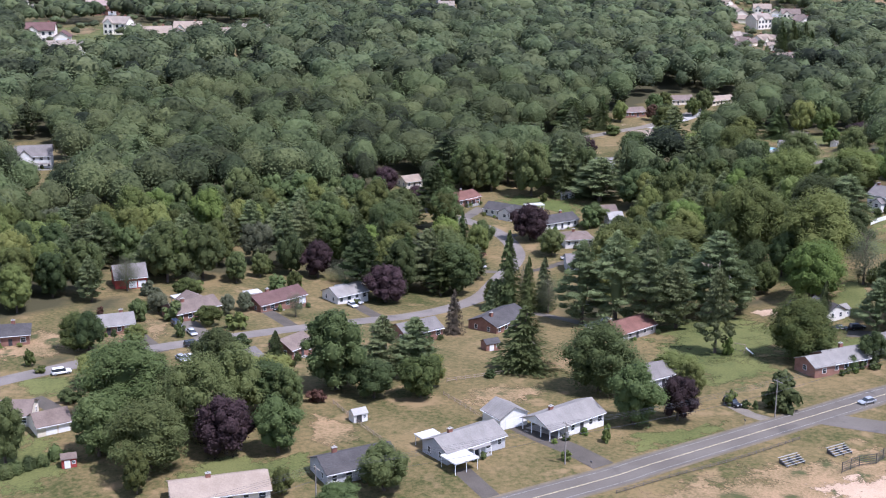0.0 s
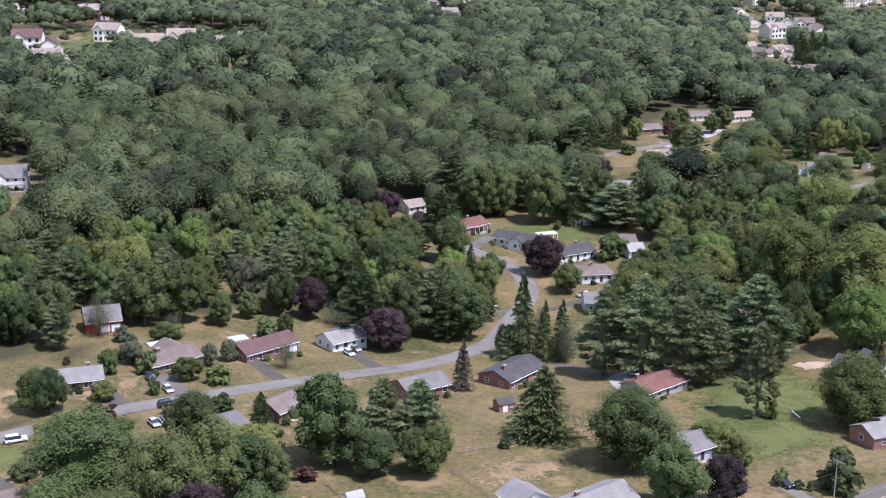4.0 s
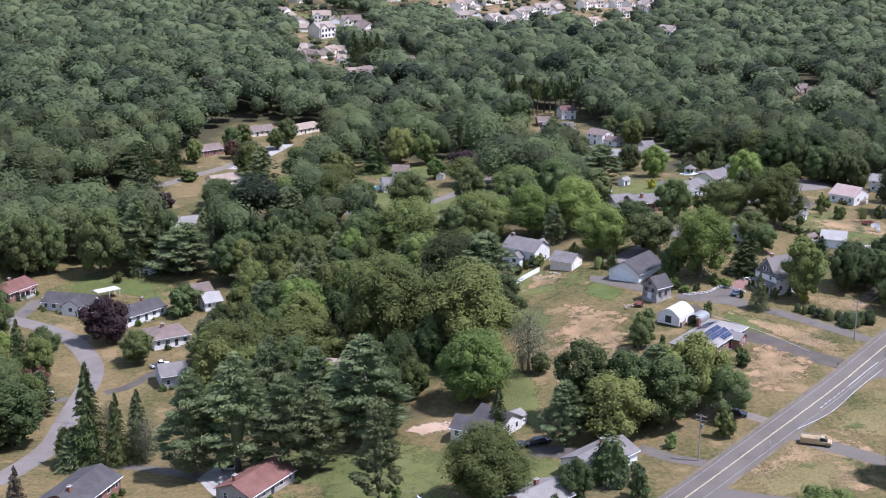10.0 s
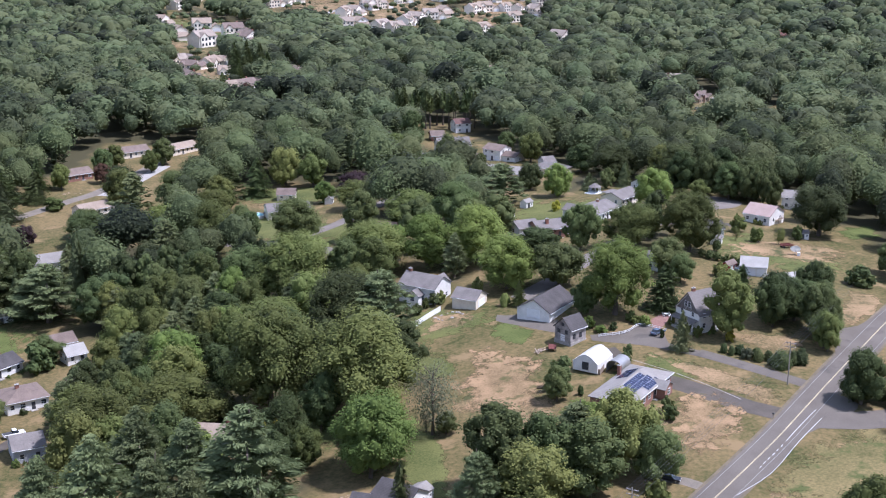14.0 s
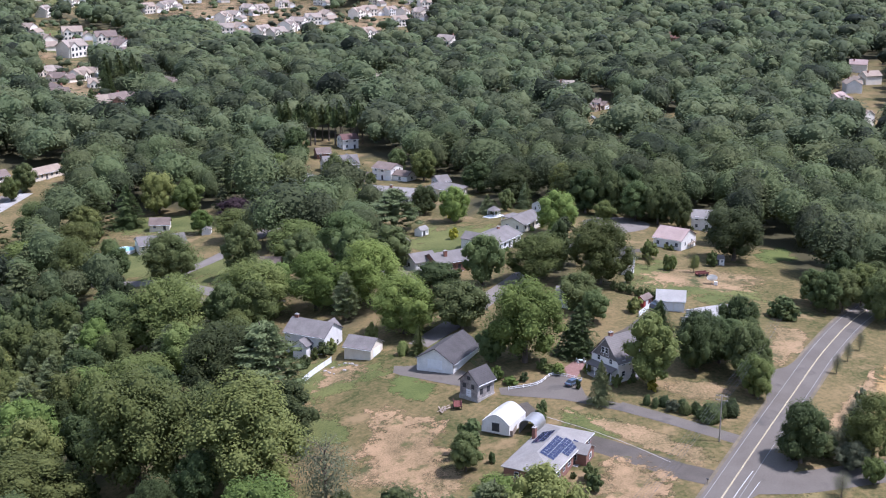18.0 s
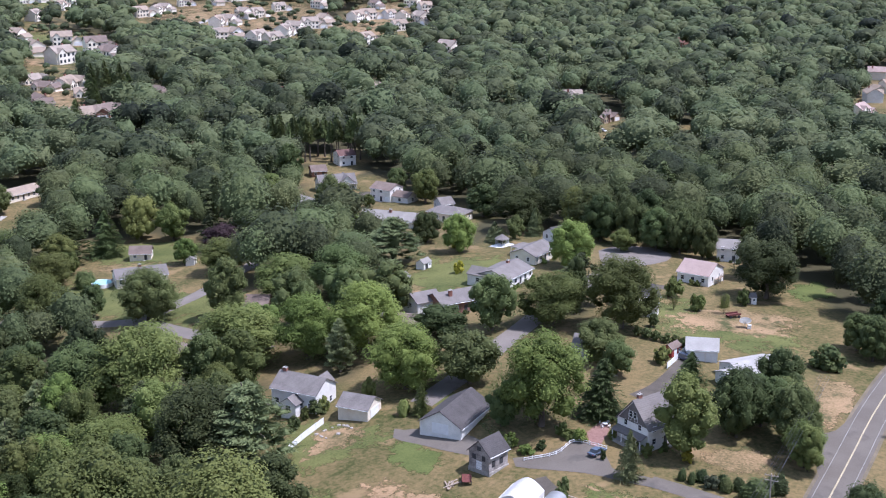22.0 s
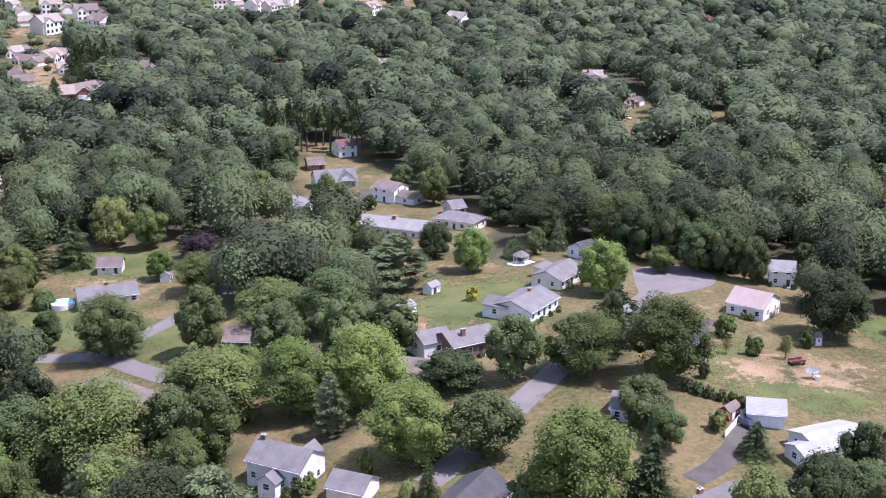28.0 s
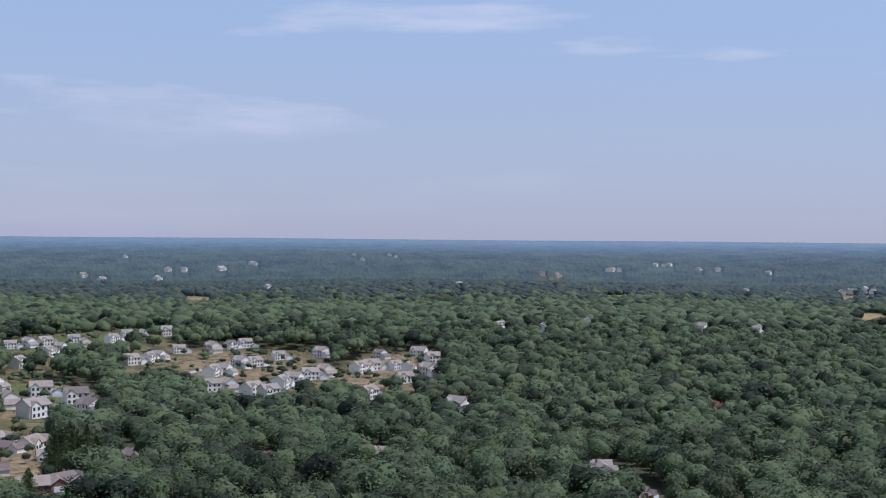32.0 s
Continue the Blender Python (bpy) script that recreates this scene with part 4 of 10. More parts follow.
def house(x, y, turn, l, w, eave=2.8, rise=1.9, roof="gable", shingle="grey", wall="white", label="single-storey house with a shingled roof", name="house", category="house",
          windows=True, chimney=None, garage=0, wings=(), storeys=1, big_door=None, clear=6.0, porch=None, open_end=0.0, turned=False):
    """A building: local x runs along its length, its front looks to local -y. wings: (dx, dy, l, w, eave, rise, across, wall, shingle)."""
    zs = lowest(x, y, turn, l, w)
    z = max(zs) - 0.1 if max(zs) - min(zs) < 1.2 else (max(zs) + min(zs)) / 2 + 0.3
    root = new(name)
    place(root, x, y, turn, z)
    SPOTS.append((x, y, max(l, w) / 2 + clear))
    if open_end:
        # an open carport under the roof at the left end, on posts
        solid_part = part("wall", gable_walls(l - open_end, w, eave, rise), WALL[wall], root)
        solid_part.matrix_basis = pose(open_end / 2, 0, 0)
        part("gable_panel", solid([(-l / 2, -w / 2, eave - 0.02), (-l / 2, w / 2, eave - 0.02), (-l / 2, 0, eave + rise - 0.02), (-l / 2 + 0.1, -w / 2, eave - 0.02), (-l / 2 + 0.1, w / 2, eave - 0.02), (-l / 2 + 0.1, 0, eave + rise - 0.02)],
                                  [(0, 1, 2), (5, 4, 3), (0, 3, 4, 1), (1, 4, 5, 2), (2, 5, 3, 0)]), WALL[wall], root)
        part("carport_floor", boxes(((-l / 2, -w / 2, -1.0), (-l / 2 + open_end - 0.01, w / 2, 0.03))), CONCRETE, root)
        for q in (-w / 2 + 0.12, -w / 6, w / 6, w / 2 - 0.12):
            part("post", boxes(((-l / 2 + 0.02, q - 0.09, 0.03), (-l / 2 + 0.2, q + 0.09, eave))), TRIM, root)
        part("post", boxes(((-l / 2 + open_end * 0.5, -w / 2 + 0.03, 0.03), (-l / 2 + open_end * 0.5 + 0.18, -w / 2 + 0.2, eave))), TRIM, root)
    else:
        part("wall", gable_walls(l, w, eave, rise) if roof == "gable" else hip_walls(l, w, eave), WALL[wall], root)
    part("roof", gable_roof(l, w, eave, rise) if roof == "gable" else hip_roof(l, w, eave, rise), SHINGLE[shingle], root)
    fascia = 0.4
    part("gutter", boxes(((-l / 2 - 0.3, -w / 2 - 0.58, eave - rise * fascia / (w / 2) - 0.12), (l / 2 + 0.3, -w / 2 - 0.47, eave - rise * fascia / (w / 2) + 0.02))) if roof == "gable" else
         boxes(((-l / 2 - 0.5, -w / 2 - 0.58, eave - 0.02), (l / 2 + 0.5, -w / 2 - 0.505, eave + 0.12))), TRIM, root, "white gutter")
    if chimney:
        cx, cy = chimney
        top = eave + rise + 0.9
        ch = part("chimney", boxes(((cx - 0.5, cy - 0.35, eave - 0.3), (cx + 0.5, cy + 0.35, top))), BRICK, root, "red brick chimney")
        part("chimney_cap", boxes(((cx - 0.58, cy - 0.43, top), (cx + 0.58, cy + 0.43, top + 0.1))), CONCRETE, ch)
        part("flue", tube_bm((cx, cy, top + 0.1), (cx, cy, top + 0.4), 0.16), CONCRETE, ch)
    g = garage * 2.8
    if windows:
        for s in range(storeys):
            zb = 0.95 + s * 2.7
            n = max(2, int((l - g) / 2.7))
            for i in range(n):
                wx = -l / 2 + (l - g) * (i + 0.5) / n
                if wx < -l / 2 + open_end + 0.8:
                    continue
                if s == 0 and i == n // 2:
                    door(root, wx, -w / 2, 0.02, 0)
                    part("step", boxes(((wx - 0.9, -w / 2 - 1.1, -1.0), (wx + 0.9, -w / 2 - 0.01, 0.0))), CONCRETE, root)
                else:
                    window(root, wx, -w / 2, zb, 0, 1.3 if i % 2 else 1.0)
            for e, tn in ((-1, -90), (1, 90))[1 if open_end else 0:]:
                for i in range(2):
                    window(root, e * l / 2, (i - 0.5) * w * 0.45, zb, tn, 0.9)
    if turned:
        # attic windows in the gable ends
        for e, tn in ((-1, -90), (1, 90)):
            for q in (-0.9, 0.9):
                window(root, e * l / 2, q, eave + 0.5, tn, 0.8, 1.2)
    for i in range(garage):
        gx_ = l / 2 - 1.6 - i * 2.8
        door(root, gx_, -w / 2, 0.0, 0, 2.4, 2.1, TRIM, "garage_door", 4)
    if big_door:
        side, dw, dh = big_door
        if side == "left":
            door(root, -l / 2, 0, 0.0, -90, dw, dh, TRIM, "garage_door", 4)
        elif side == "right":
            door(root, l / 2, 0, 0.0, 90, dw, dh, TRIM, "garage_door", 4)
        else:
            door(root, 0, -w / 2, 0.0, 0, dw, dh, TRIM, "garage_door", 4)
    for dx, dy, wl_, ww, we, wr, across, wwall, wsh in wings:
        a = part("wing", gable_walls(wl_, ww, we, wr), WALL[wwall], root)
        a.matrix_basis = pose(dx, dy, 0, 0, 0, 90 if across else 0)
        r = part("wing_roof", gable_roof(wl_, ww, we, wr, over=0.35), SHINGLE[wsh], a)
        for e in (-1, 1):
            window(a, 0, e * ww / 2, 0.95, 0 if e < 0 else 180, 1.2, 1.2)
        window(a, -wl_ / 2, 0, 0.95, -90, 1.3, 1.2)
        window(a, wl_ / 2, 0, 0.95, 90, 1.3, 1.2)
    if porch:
        px0, px1, deep = porch
        part("porch_roof", boxes(((px0, -w / 2 - deep, 2.35), (px1, -w / 2 - 0.55, 2.5))), SHINGLE[shingle], root)
        part("porch_floor", boxes(((px0, -w / 2 - deep, -1.0), (px1, -w / 2 - 0.02, 0.12))), CONCRETE, root)
        for i in range(4):
            q = px0 + 0.15 + (px1 - px0 - 0.3) * i / 3
            part("post", boxes(((q - 0.07, -w / 2 - deep + 0.08, 0.12), (q + 0.07, -w / 2 - deep + 0.22, 2.35))), TRIM, root)
    if windows and name == "house" and y < 560:
        shrubs(x, y, turn, l, w)
    return tagged(root, label, category)


def shrubs(x, y, turn, l, w):
    """Low shrubs planted along a house's front and corners."""
    rng = random.Random(int(x * 3 + y))
    c, q = math.cos(radians(turn)), math.sin(radians(turn))
    for i in range(rng.randint(3, 5)):
        a, b = rng.uniform(-l / 2, l / 2), -w / 2 - rng.uniform(1.2, 1.9)
        r = rng.uniform(0.6, 1.15)
        tree(x + c * a - q * b, y + q * a + c * b, r * rng.uniform(1.3, 2.0), r, "bush", rng.choice(("green", "dark", "dark", "bright")))


def shed(x, y, turn, l, w, eave=2.0, rise=0.9, shingle="grey", wall="white", label="small garden shed", name="garden_shed"):
    zs = lowest(x, y, turn, l, w)
    root = new(name)
    place(root, x, y, turn, max(zs) - 0.05)
    SPOTS.append((x, y, max(l, w) / 2 + 2))
    part("wall", gable_walls(l, w, eave, rise, -0.6), WALL[wall], root)
    part("roof", gable_roof(l, w, eave, rise, 0.22, 0.1), SHINGLE[shingle], root)
    door(root, -l * 0.12, -w / 2, 0, 0, min(1.3, l * 0.4), 1.75, TRIM if wall != "white" else DOOR_AND_SHADE)
    window(root, l * 0.3, -w / 2, 0.9, 0, 0.6, 0.6)
    return tagged(root, label, "shed")


def canopy(x, y, turn, l, w, h=2.5, label="flat white carport on slim posts", name="carport", top=None, pitch=0.0):
    """A flat or slightly pitched roof on posts."""
    root = new(name)
    zs = lowest(x, y, turn, l, w)
    place(root, x, y, turn, min(zs))
    up = max(zs) - min(zs)
    SPOTS.append((x, y, max(l, w) / 2 + 2))
    part("roof", boxes(((-l / 2, -w / 2, h + up), (l / 2, w / 2, h + up + 0.16)), bevel=0.03), top or WHITE_SHEET, root)
    part("fascia", boxes(((-l / 2 + 0.06, -w / 2 + 0.06, h + up - 0.14), (l / 2 - 0.06, w / 2 - 0.06, h + up - 0.002))), TRIM, root)
    for a in (-1, 0, 1):
        for b in (-1, 1):
            part("post", boxes(((a * (l / 2 - 0.3) - 0.06, b * (w / 2 - 0.3) - 0.06, -0.3), (a * (l / 2 - 0.3) + 0.06, b * (w / 2 - 0.3) + 0.06, h + up - 0.14))), TRIM, root)
    return tagged(root, label, "carport")


CAR_MODELS = {}


def car(x, y, turn, colour="white", kind="car", label=""):
    """A parked vehicle: local x ahead."""
    key = (colour, kind)
    zs = lowest(x, y, turn, 4.2, 1.8)
    m = pose(x, y, sum(zs) / 4 + 0.07, 0, 0, turn)
    SPOTS.append((x, y, 3.5))
    if key in CAR_MODELS:
        return copy_thing(CAR_MODELS[key], m)
    l, w = {"car": (4.6, 1.8), "suv": (4.8, 1.9), "pickup": (5.5, 1.95), "truck": (6.8, 2.2)}[kind]
    root = new({"car": "car", "suv": "car", "pickup": "pickup_truck", "truck": "service_truck"}[kind])
    a, b = l / 2, w / 2
    hood = {"car": 0.86, "suv": 1.0, "pickup": 1.02, "truck": 1.15}[kind]
    sect = [(-a, 0.35), (-a, hood - 0.08), (-a + 0.12, hood), (a - 0.25, hood - 0.08), (a, hood - 0.3), (a, 0.35)]
    pts = [(px, s * b * (1 if 0.4 < pz < hood - 0.02 else 0.95), pz) for s in (-1, 1) for px, pz in sect]
    n = len(sect)
    bm = solid(pts, [tuple(range(n)), tuple(range(2 * n - 1, n - 1, -1))] + [(i, (i + 1) % n, n + (i + 1) % n, n + i) for i in range(n)])
    bmesh.ops.bevel(bm, geom=bm.edges[:], offset=0.06, segments=1, affect="EDGES")
    part("body", bm, PAINT[colour], root)
    top = {"car": 1.45, "suv": 1.75, "pickup": 1.8, "truck": 2.0}[kind]
    c0, c1 = {"car": (-a + 0.5, a - 1.25), "suv": (-a + 0.12, a - 1.15), "pickup": (-0.45, a - 1.35), "truck": (a - 2.6, a - 0.9)}[kind]
    rear = 0.55 if kind == "car" else 0.2
    prof = [(c0, hood - 0.03), (c0 + rear, top - 0.06), (c1 - 0.75, top - 0.06), (c1, hood - 0.05)]
    pts = [(px, s * (b - 0.08 if pz < hood else b - 0.24), pz) for s in (-1, 1) for px, pz in prof]
    part("cabin_glass", solid(pts, [(0, 1, 2, 3), (7, 6, 5, 4), (0, 4, 5, 1), (1, 5, 6, 2), (2, 6, 7, 3), (3, 7, 4, 0)]), GLASS, root)
    part("roof", boxes(((c0 + rear - 0.08, -b + 0.22, top - 0.07), (c1 - 0.68, b - 0.22, top)), bevel=0.03), PAINT[colour], root)
    if kind == "pickup":
        part("bed", boxes(((-a + 0.15, -b + 0.15, hood - 0.02), (-0.5, b - 0.15, hood + 0.02))), DARK_METAL, root)
    if kind == "truck":
        part("cargo_body", boxes(((-a, -b, 0.6), (a - 2.7, b, 1.7)), bevel=0.04), PAINT[colour], root)
        part("ladder_rack", boxes(((-a + 0.1, -b + 0.1, 1.95), (a - 1.2, -b + 0.18, 2.03)), ((-a + 0.1, b - 0.18, 1.95), (a - 1.2, b - 0.1, 2.03)), ((-a + 0.2, -b + 0.1, 1.7), (-a + 0.28, b - 0.1, 2.0)), ((a - 3.2, -b + 0.1, 1.7), (a - 3.12, b - 0.1, 2.0))), METAL, root)
    for wx in (-a + 0.85, a - 0.9):
        for s in (-1, 1):
            wheel = part("wheel", unit("wheel", lambda: tube_bm((0, -0.12, 0), (0, 0.12, 0), 0.34, 14), RUBBER), None, root)
            wheel.matrix_basis = pose(wx, s * (b - 0.1), 0.34)
            part("rim", unit("rim", lambda: tube_bm((0, -0.13, 0), (0, 0.13, 0), 0.2, 10), METAL), None, wheel)
    for s in (-1, 1):
        part("headlight", boxes(((a - 0.06, s * (b - 0.35) - 0.18, hood - 0.32), (a + 0.02, s * (b - 0.35) + 0.18, hood - 0.18))), TRIM, root)
        part("tail_light", boxes(((-a - 0.02, s * (b - 0.25) - 0.12, hood - 0.35), (-a + 0.06, s * (b - 0.25) + 0.12, hood - 0.15))), PAINT["red"], root)
    names = {"car": "sedan", "suv": "estate car", "pickup": "pickup truck", "truck": "service truck with a ladder rack"}
    tagged(root, label or "parked %s %s on worn asphalt" % (colour, names[kind]), "truck" if kind in ("pickup", "truck") else "car")
    root.matrix_basis = m
    CAR_MODELS[key] = root
    return root




def utility_pole(x, y, turn, h=10.5, arms=2, transformer=False):
    root = new("utility_pole")
    place(root, x, y, turn)
    part("pole", tube_bm((0, 0, -0.5), (0, 0, h), 0.17, 10, 0.11), POLE_WOOD, root)
    for i in range(arms):
        z = h - 0.5 - 1.0 * i
        arm = part("crossarm", boxes(((-1.3, 0.12, z - 0.07), (1.3, 0.24, z + 0.07))), POLE_WOOD, root)
        for q in (-1.15, -0.5, 0.5, 1.15):
            part("insulator", tube_bm((q, 0.18, z + 0.07), (q, 0.18, z + 0.27), 0.05, 6), CONCRETE, arm)
    if transformer:
        part("transformer", tube_bm((0.42, 0, h - 3.2), (0.42, 0, h - 2.2), 0.27, 10), METAL, root)
    return tagged(root, "weathered wooden utility pole with crossarms beside the road", "utility pole")


def wire_run(name, ends, sag=0.8, r=0.022, label="thin sagging overhead cable between poles"):
    """One cable along points, hanging between them."""
    curve = bpy.data.curves.new(name, "CURVE")
    curve.dimensions, curve.bevel_depth, curve.bevel_resolution = "3D", r, 0
    for p, q in zip(ends, ends[1:]):
        s = curve.splines.new("POLY")
        s.points.add(10)
        for i in range(11):
            t = i / 10
            s.points[i].co = (*[a + (b - a) * t for a, b in zip(p[:2], q[:2])], p[2] + (q[2] - p[2]) * t - sag * 4 * t * (1 - t), 1)
    curve.materials.append(DARK_METAL)
    return tagged(new(name, curve), label, "cable")


def fence(pts, label, height=1.1, gap=2.4, rails=2, material=None, solid_boards=False):
    """Posts and rails along a line on the ground; boards fill it where it is a privacy fence."""
    material = material or WOOD
    root = new("fence")
    line = smooth_line(pts, gap) if len(pts) > 2 else np.linspace(pts[0], pts[1], max(2, int(np.hypot(pts[1][0] - pts[0][0], pts[1][1] - pts[0][1]) / gap) + 1))
    x0, y0 = line[0]
    root.matrix_basis = pose(x0, y0, gz(x0, y0))
    post = unit("fence_post_%g_%s" % (height, material.name), lambda: boxes(((-0.06, -0.06, -0.3), (0.06, 0.06, height))), material)
    for (px, py), (qx, qy) in zip(line, list(line[1:]) + [line[-1]]):
        ob = part("post", post, None, root)
        a = math.degrees(math.atan2(qy - py, qx - px))
        ob.matrix_basis = pose(px - x0, py - y0, gz(px, py) - gz(x0, y0), 0, 0, a)
        d = math.hypot(qx - px, qy - py)
        if d < 0.3:
            continue
        dz = gz(qx, qy) - gz(px, py)
        tilt = -math.degrees(math.atan2(dz, d))
        if solid_boards:
            bm = boxes(((0.05, -0.03, 0.05), (d, 0.03, height - 0.03)))
            part("panel", bm, material, root).matrix_basis = pose(px - x0, py - y0, gz(px, py) - gz(x0, y0), 0, tilt, a)
        else:
            for k in range(rails):
                z = height * (k + 1) / (rails + 0.15) - 0.08
                part("rail", boxes(((0.0, -0.1, z - 0.05), (d, -0.05, z + 0.06))), material, root).matrix_basis = pose(px - x0, py - y0, gz(px, py) - gz(x0, y0), 0, tilt, a)
    return tagged(root, label, "fence")

# ---------------------------------------------------------------- single things
FAR_SIZES = {}
FAR_PLACES = []


def far_house(x, y, turn, shingle, wall, storeys=2, size=1.0):
    """A distant house with its storeys, roof, windows and a garage wing."""
    key = (shingle, wall, storeys)
    eave = 2.8 * storeys + 0.2
    m = pose(x, y, min(lowest(x, y, turn, 12, 9)) + 0.3, 0, 0, turn) @ Matrix.Diagonal((size * 1.12, size * 1.12, size * 1.1, 1))
    SPOTS.append((x, y, 12 * size))
    FAR_PLACES.append((x, y))
    # woodland is cleared in a strip towards the camera, to keep the house in view
    ux, uy = np.array((x - 75, y - 190)) / math.hypot(x - 75, y - 190)
    r = math.hypot(x - 75, y - 190) * 0.12
    OPEN.append([(x + uy * 11, y - ux * 11), (x - uy * 11, y + ux * 11), (x - uy * 6 - ux * r, y + ux * 6 - uy * r), (x + uy * 6 - ux * r, y - ux * 6 - uy * r)])
    if key in FAR_SIZES:
        ob = copy_thing(FAR_SIZES[key], pose(0, 0, 0))
        ob.matrix_basis = m
        return ob
    root = new("house")
    part("wall", gable_walls(12, 9, eave, 2.8), WALL[wall], root)
    part("roof", gable_roof(12, 9, eave, 2.8), SHINGLE[shingle], root)
    wing = part("wing", gable_walls(8, 6.5, 2.9, 2.2), WALL[wall], root)
    wing.matrix_basis = pose(9, -1.5, 0, 0, 0, 90)
    part("wing_roof", gable_roof(8, 6.5, 2.9, 2.2), SHINGLE[shingle], wing)
    front = part("front_gable", gable_walls(6, 4.6, eave - 0.1, 2.0), WALL[wall], root)
    front.matrix_basis = pose(-3, -2.4, 0, 0, 0, 90)
    part("gable_roof", gable_roof(6, 4.6, eave - 0.1, 2.0, over=0.35), SHINGLE[shingle], front)
    part("chimney", boxes(((2.6, 1.2, eave), (3.5, 1.9, eave + 3.4))), BRICK, root)
    door(root, 9, -5.5, 0, 0, 4.6, 2.2, TRIM, "garage_door", 4)
    for s in range(storeys):
        for i in range(4):
            w_ = part("window", unit("far_window", lambda: boxes(((-0.6, -0.05, 0), (0.6, 0.1, 1.4)), ((-0.7, -0.03, -0.1), (0.7, 0.05, 0.0))), GLASS), None, root)
            w_.matrix_basis = pose(-4.2 + (2.4 if i < 2 else 2.8) * i, -5.4 if i < 2 else -4.5, 0.9 + 2.8 * s)
    root.matrix_basis = m
    tagged(root, "distant %s house with a %s roof on dry grass" % (wall, shingle), "house")
    FAR_SIZES[key] = root
    return root

# ---------------------------------------------------------------- the place
main_road, main_line = road("road", [(-520.0, -75.0), (-300.0, 48.0), (-160.0, 130.0), (-60.0, 189.0), (24.8, 240.1), (43.8, 253.2), (65.1, 268.8), (80.6, 280.2), (105.8, 297.7), (125.7, 308.6), (158.2, 326.8), (190.6, 344.6), (209.2, 355.8), (247.7, 380.1), (277.0, 399.0), (307.6, 416.8), (330.0, 426.0), (370.0, 438.0), (430.0, 450.0)], 3.9, ASPHALT, "two-lane asphalt country road with painted lines")
for _o in (-0.09, 0.09):
    marking(main_road, "centre_line", main_line, _o, 0.11, LINE_YELLOW)
for _o in (-3.05, 3.05):
    marking(main_road, "edge_line", main_line, _o, 0.10, LINE_WORN)
for _o in (-4.25, 4.25):
    marking(main_road, "dusty_shoulder", main_line, _o, 0.75, DUST, 0.05)
road("road", [(-420.0, 60.0), (-240.0, 200.0), (-150.0, 268.0), (-110.0, 298.0), (-90.7, 313.1), (-77.1, 324.3), (-59.9, 336.3), (-40.0, 351.3), (-23.4, 363.7), (-9.7, 374.0), (2.5, 387.8), (12.0, 403.6), (17.9, 424.0), (25.5, 450.6), (27.0, 467.0), (22.1, 489.0), (12.0, 503.6), (-3.5, 517.0), (-22.6, 525.5)], 3.1, PALE_ASPHALT, "winding residential asphalt road")
road("road", [(318.0, 536.0), (300.0, 524.0), (277.9, 509.4), (265.5, 502.4), (232.5, 479.6), (221.1, 472.3), (204.0, 461.0), (186.0, 452.0)], 3.2, PALE_ASPHALT, "short residential road ending in a turning circle")
road("road", [(120.0, 600.0), (144.4, 573.8), (154.0, 566.0), (158.2, 552.0), (162.0, 541.0), (168.0, 525.0), (172.0, 512.0)], 3.0, PALE_ASPHALT, "narrow residential road between gardens")
road("road", [(150.0, 565.0), (164.7, 572.5), (177.9, 579.9), (198.6, 596.9), (216.0, 612.0), (250.0, 640.0)], 3.0, PALE_ASPHALT, "narrow side road between trees", lift=0.065)
road("road", [(40.0, 632.0), (57.2, 655.1), (74.9, 671.2), (96.3, 688.9), (112.3, 701.8), (142.6, 740.0), (156.0, 765.0)], 3.0, GRAVEL, "pale residential road among trees", clear=13.0)
patch("turning_circle", [(300.5, 539.6), (309.2, 542.5), (320.1, 537.8), (319.6, 525.9), (311.8, 518.5), (297.6, 515.3), (286.1, 515.3), (290.5, 524.0)], PALE_ASPHALT, "asphalt turning circle at the end of the road", 0.07, "road", 0.2)
patch("road_apron", [(251.7, 393.5), (258.8, 393.7), (268.7, 398.0), (268.4, 393.3), (243.0, 376.8), (239.0, 379.3)], ASPHALT, "worn asphalt apron where a lane meets the road", 0.068, "road", 0.15)
road("side_road", [(206.0, 353.0), (216.0, 348.0), (230.0, 345.0), (262.0, 340.0), (300.0, 338.0)], 4.2, ASPHALT, "side road joining the main road", 0.066)
road("side_road", [(86.0, 284.5), (94.0, 281.0), (106.0, 277.0), (130.0, 272.0), (160.0, 268.0)], 4.0, ASPHALT, "side road beside the ball field", 0.066)
road("side_road", [(137.0, 313.5), (143.0, 308.0), (152.0, 301.5), (175.0, 291.0), (215.0, 277.0), (270.0, 262.0)], 4.0, ASPHALT, "side road joining the main road between lawns", 0.066)
patch("turn_lane", [(169.1, 330.7), (173.0, 331.2), (184.4, 335.2), (198.2, 343.7), (210.8, 350.9), (216.3, 349.7), (224.4, 354.3), (220.4, 361.2), (205.8, 353.5), (182.2, 339.0)], ASPHALT, "asphalt turning lane widening the main road", 0.064, "road", 0.05)
marking(main_road, "edge_line", smooth_line([(172.6, 331.1), (184.6, 335.4), (198.4, 343.9), (211.0, 351.2)]), 0, 0.12, LINE_WHITE, 0.08)
marking(main_road, "lane_line", smooth_line([(196.6, 345.6), (204.5, 350.4), (212.7, 355.2)]), 0, 0.14, LINE_WHITE, 0.08)
marking(main_road, "dash", smooth_line([(183.5, 338.1), (184.1, 338.4), (184.6, 338.7)]), 0, 0.14, LINE_WHITE, 0.08)
marking(main_road, "dash", smooth_line([(185.5, 339.3), (186.1, 339.6), (186.6, 339.9)]), 0, 0.14, LINE_WHITE, 0.08)
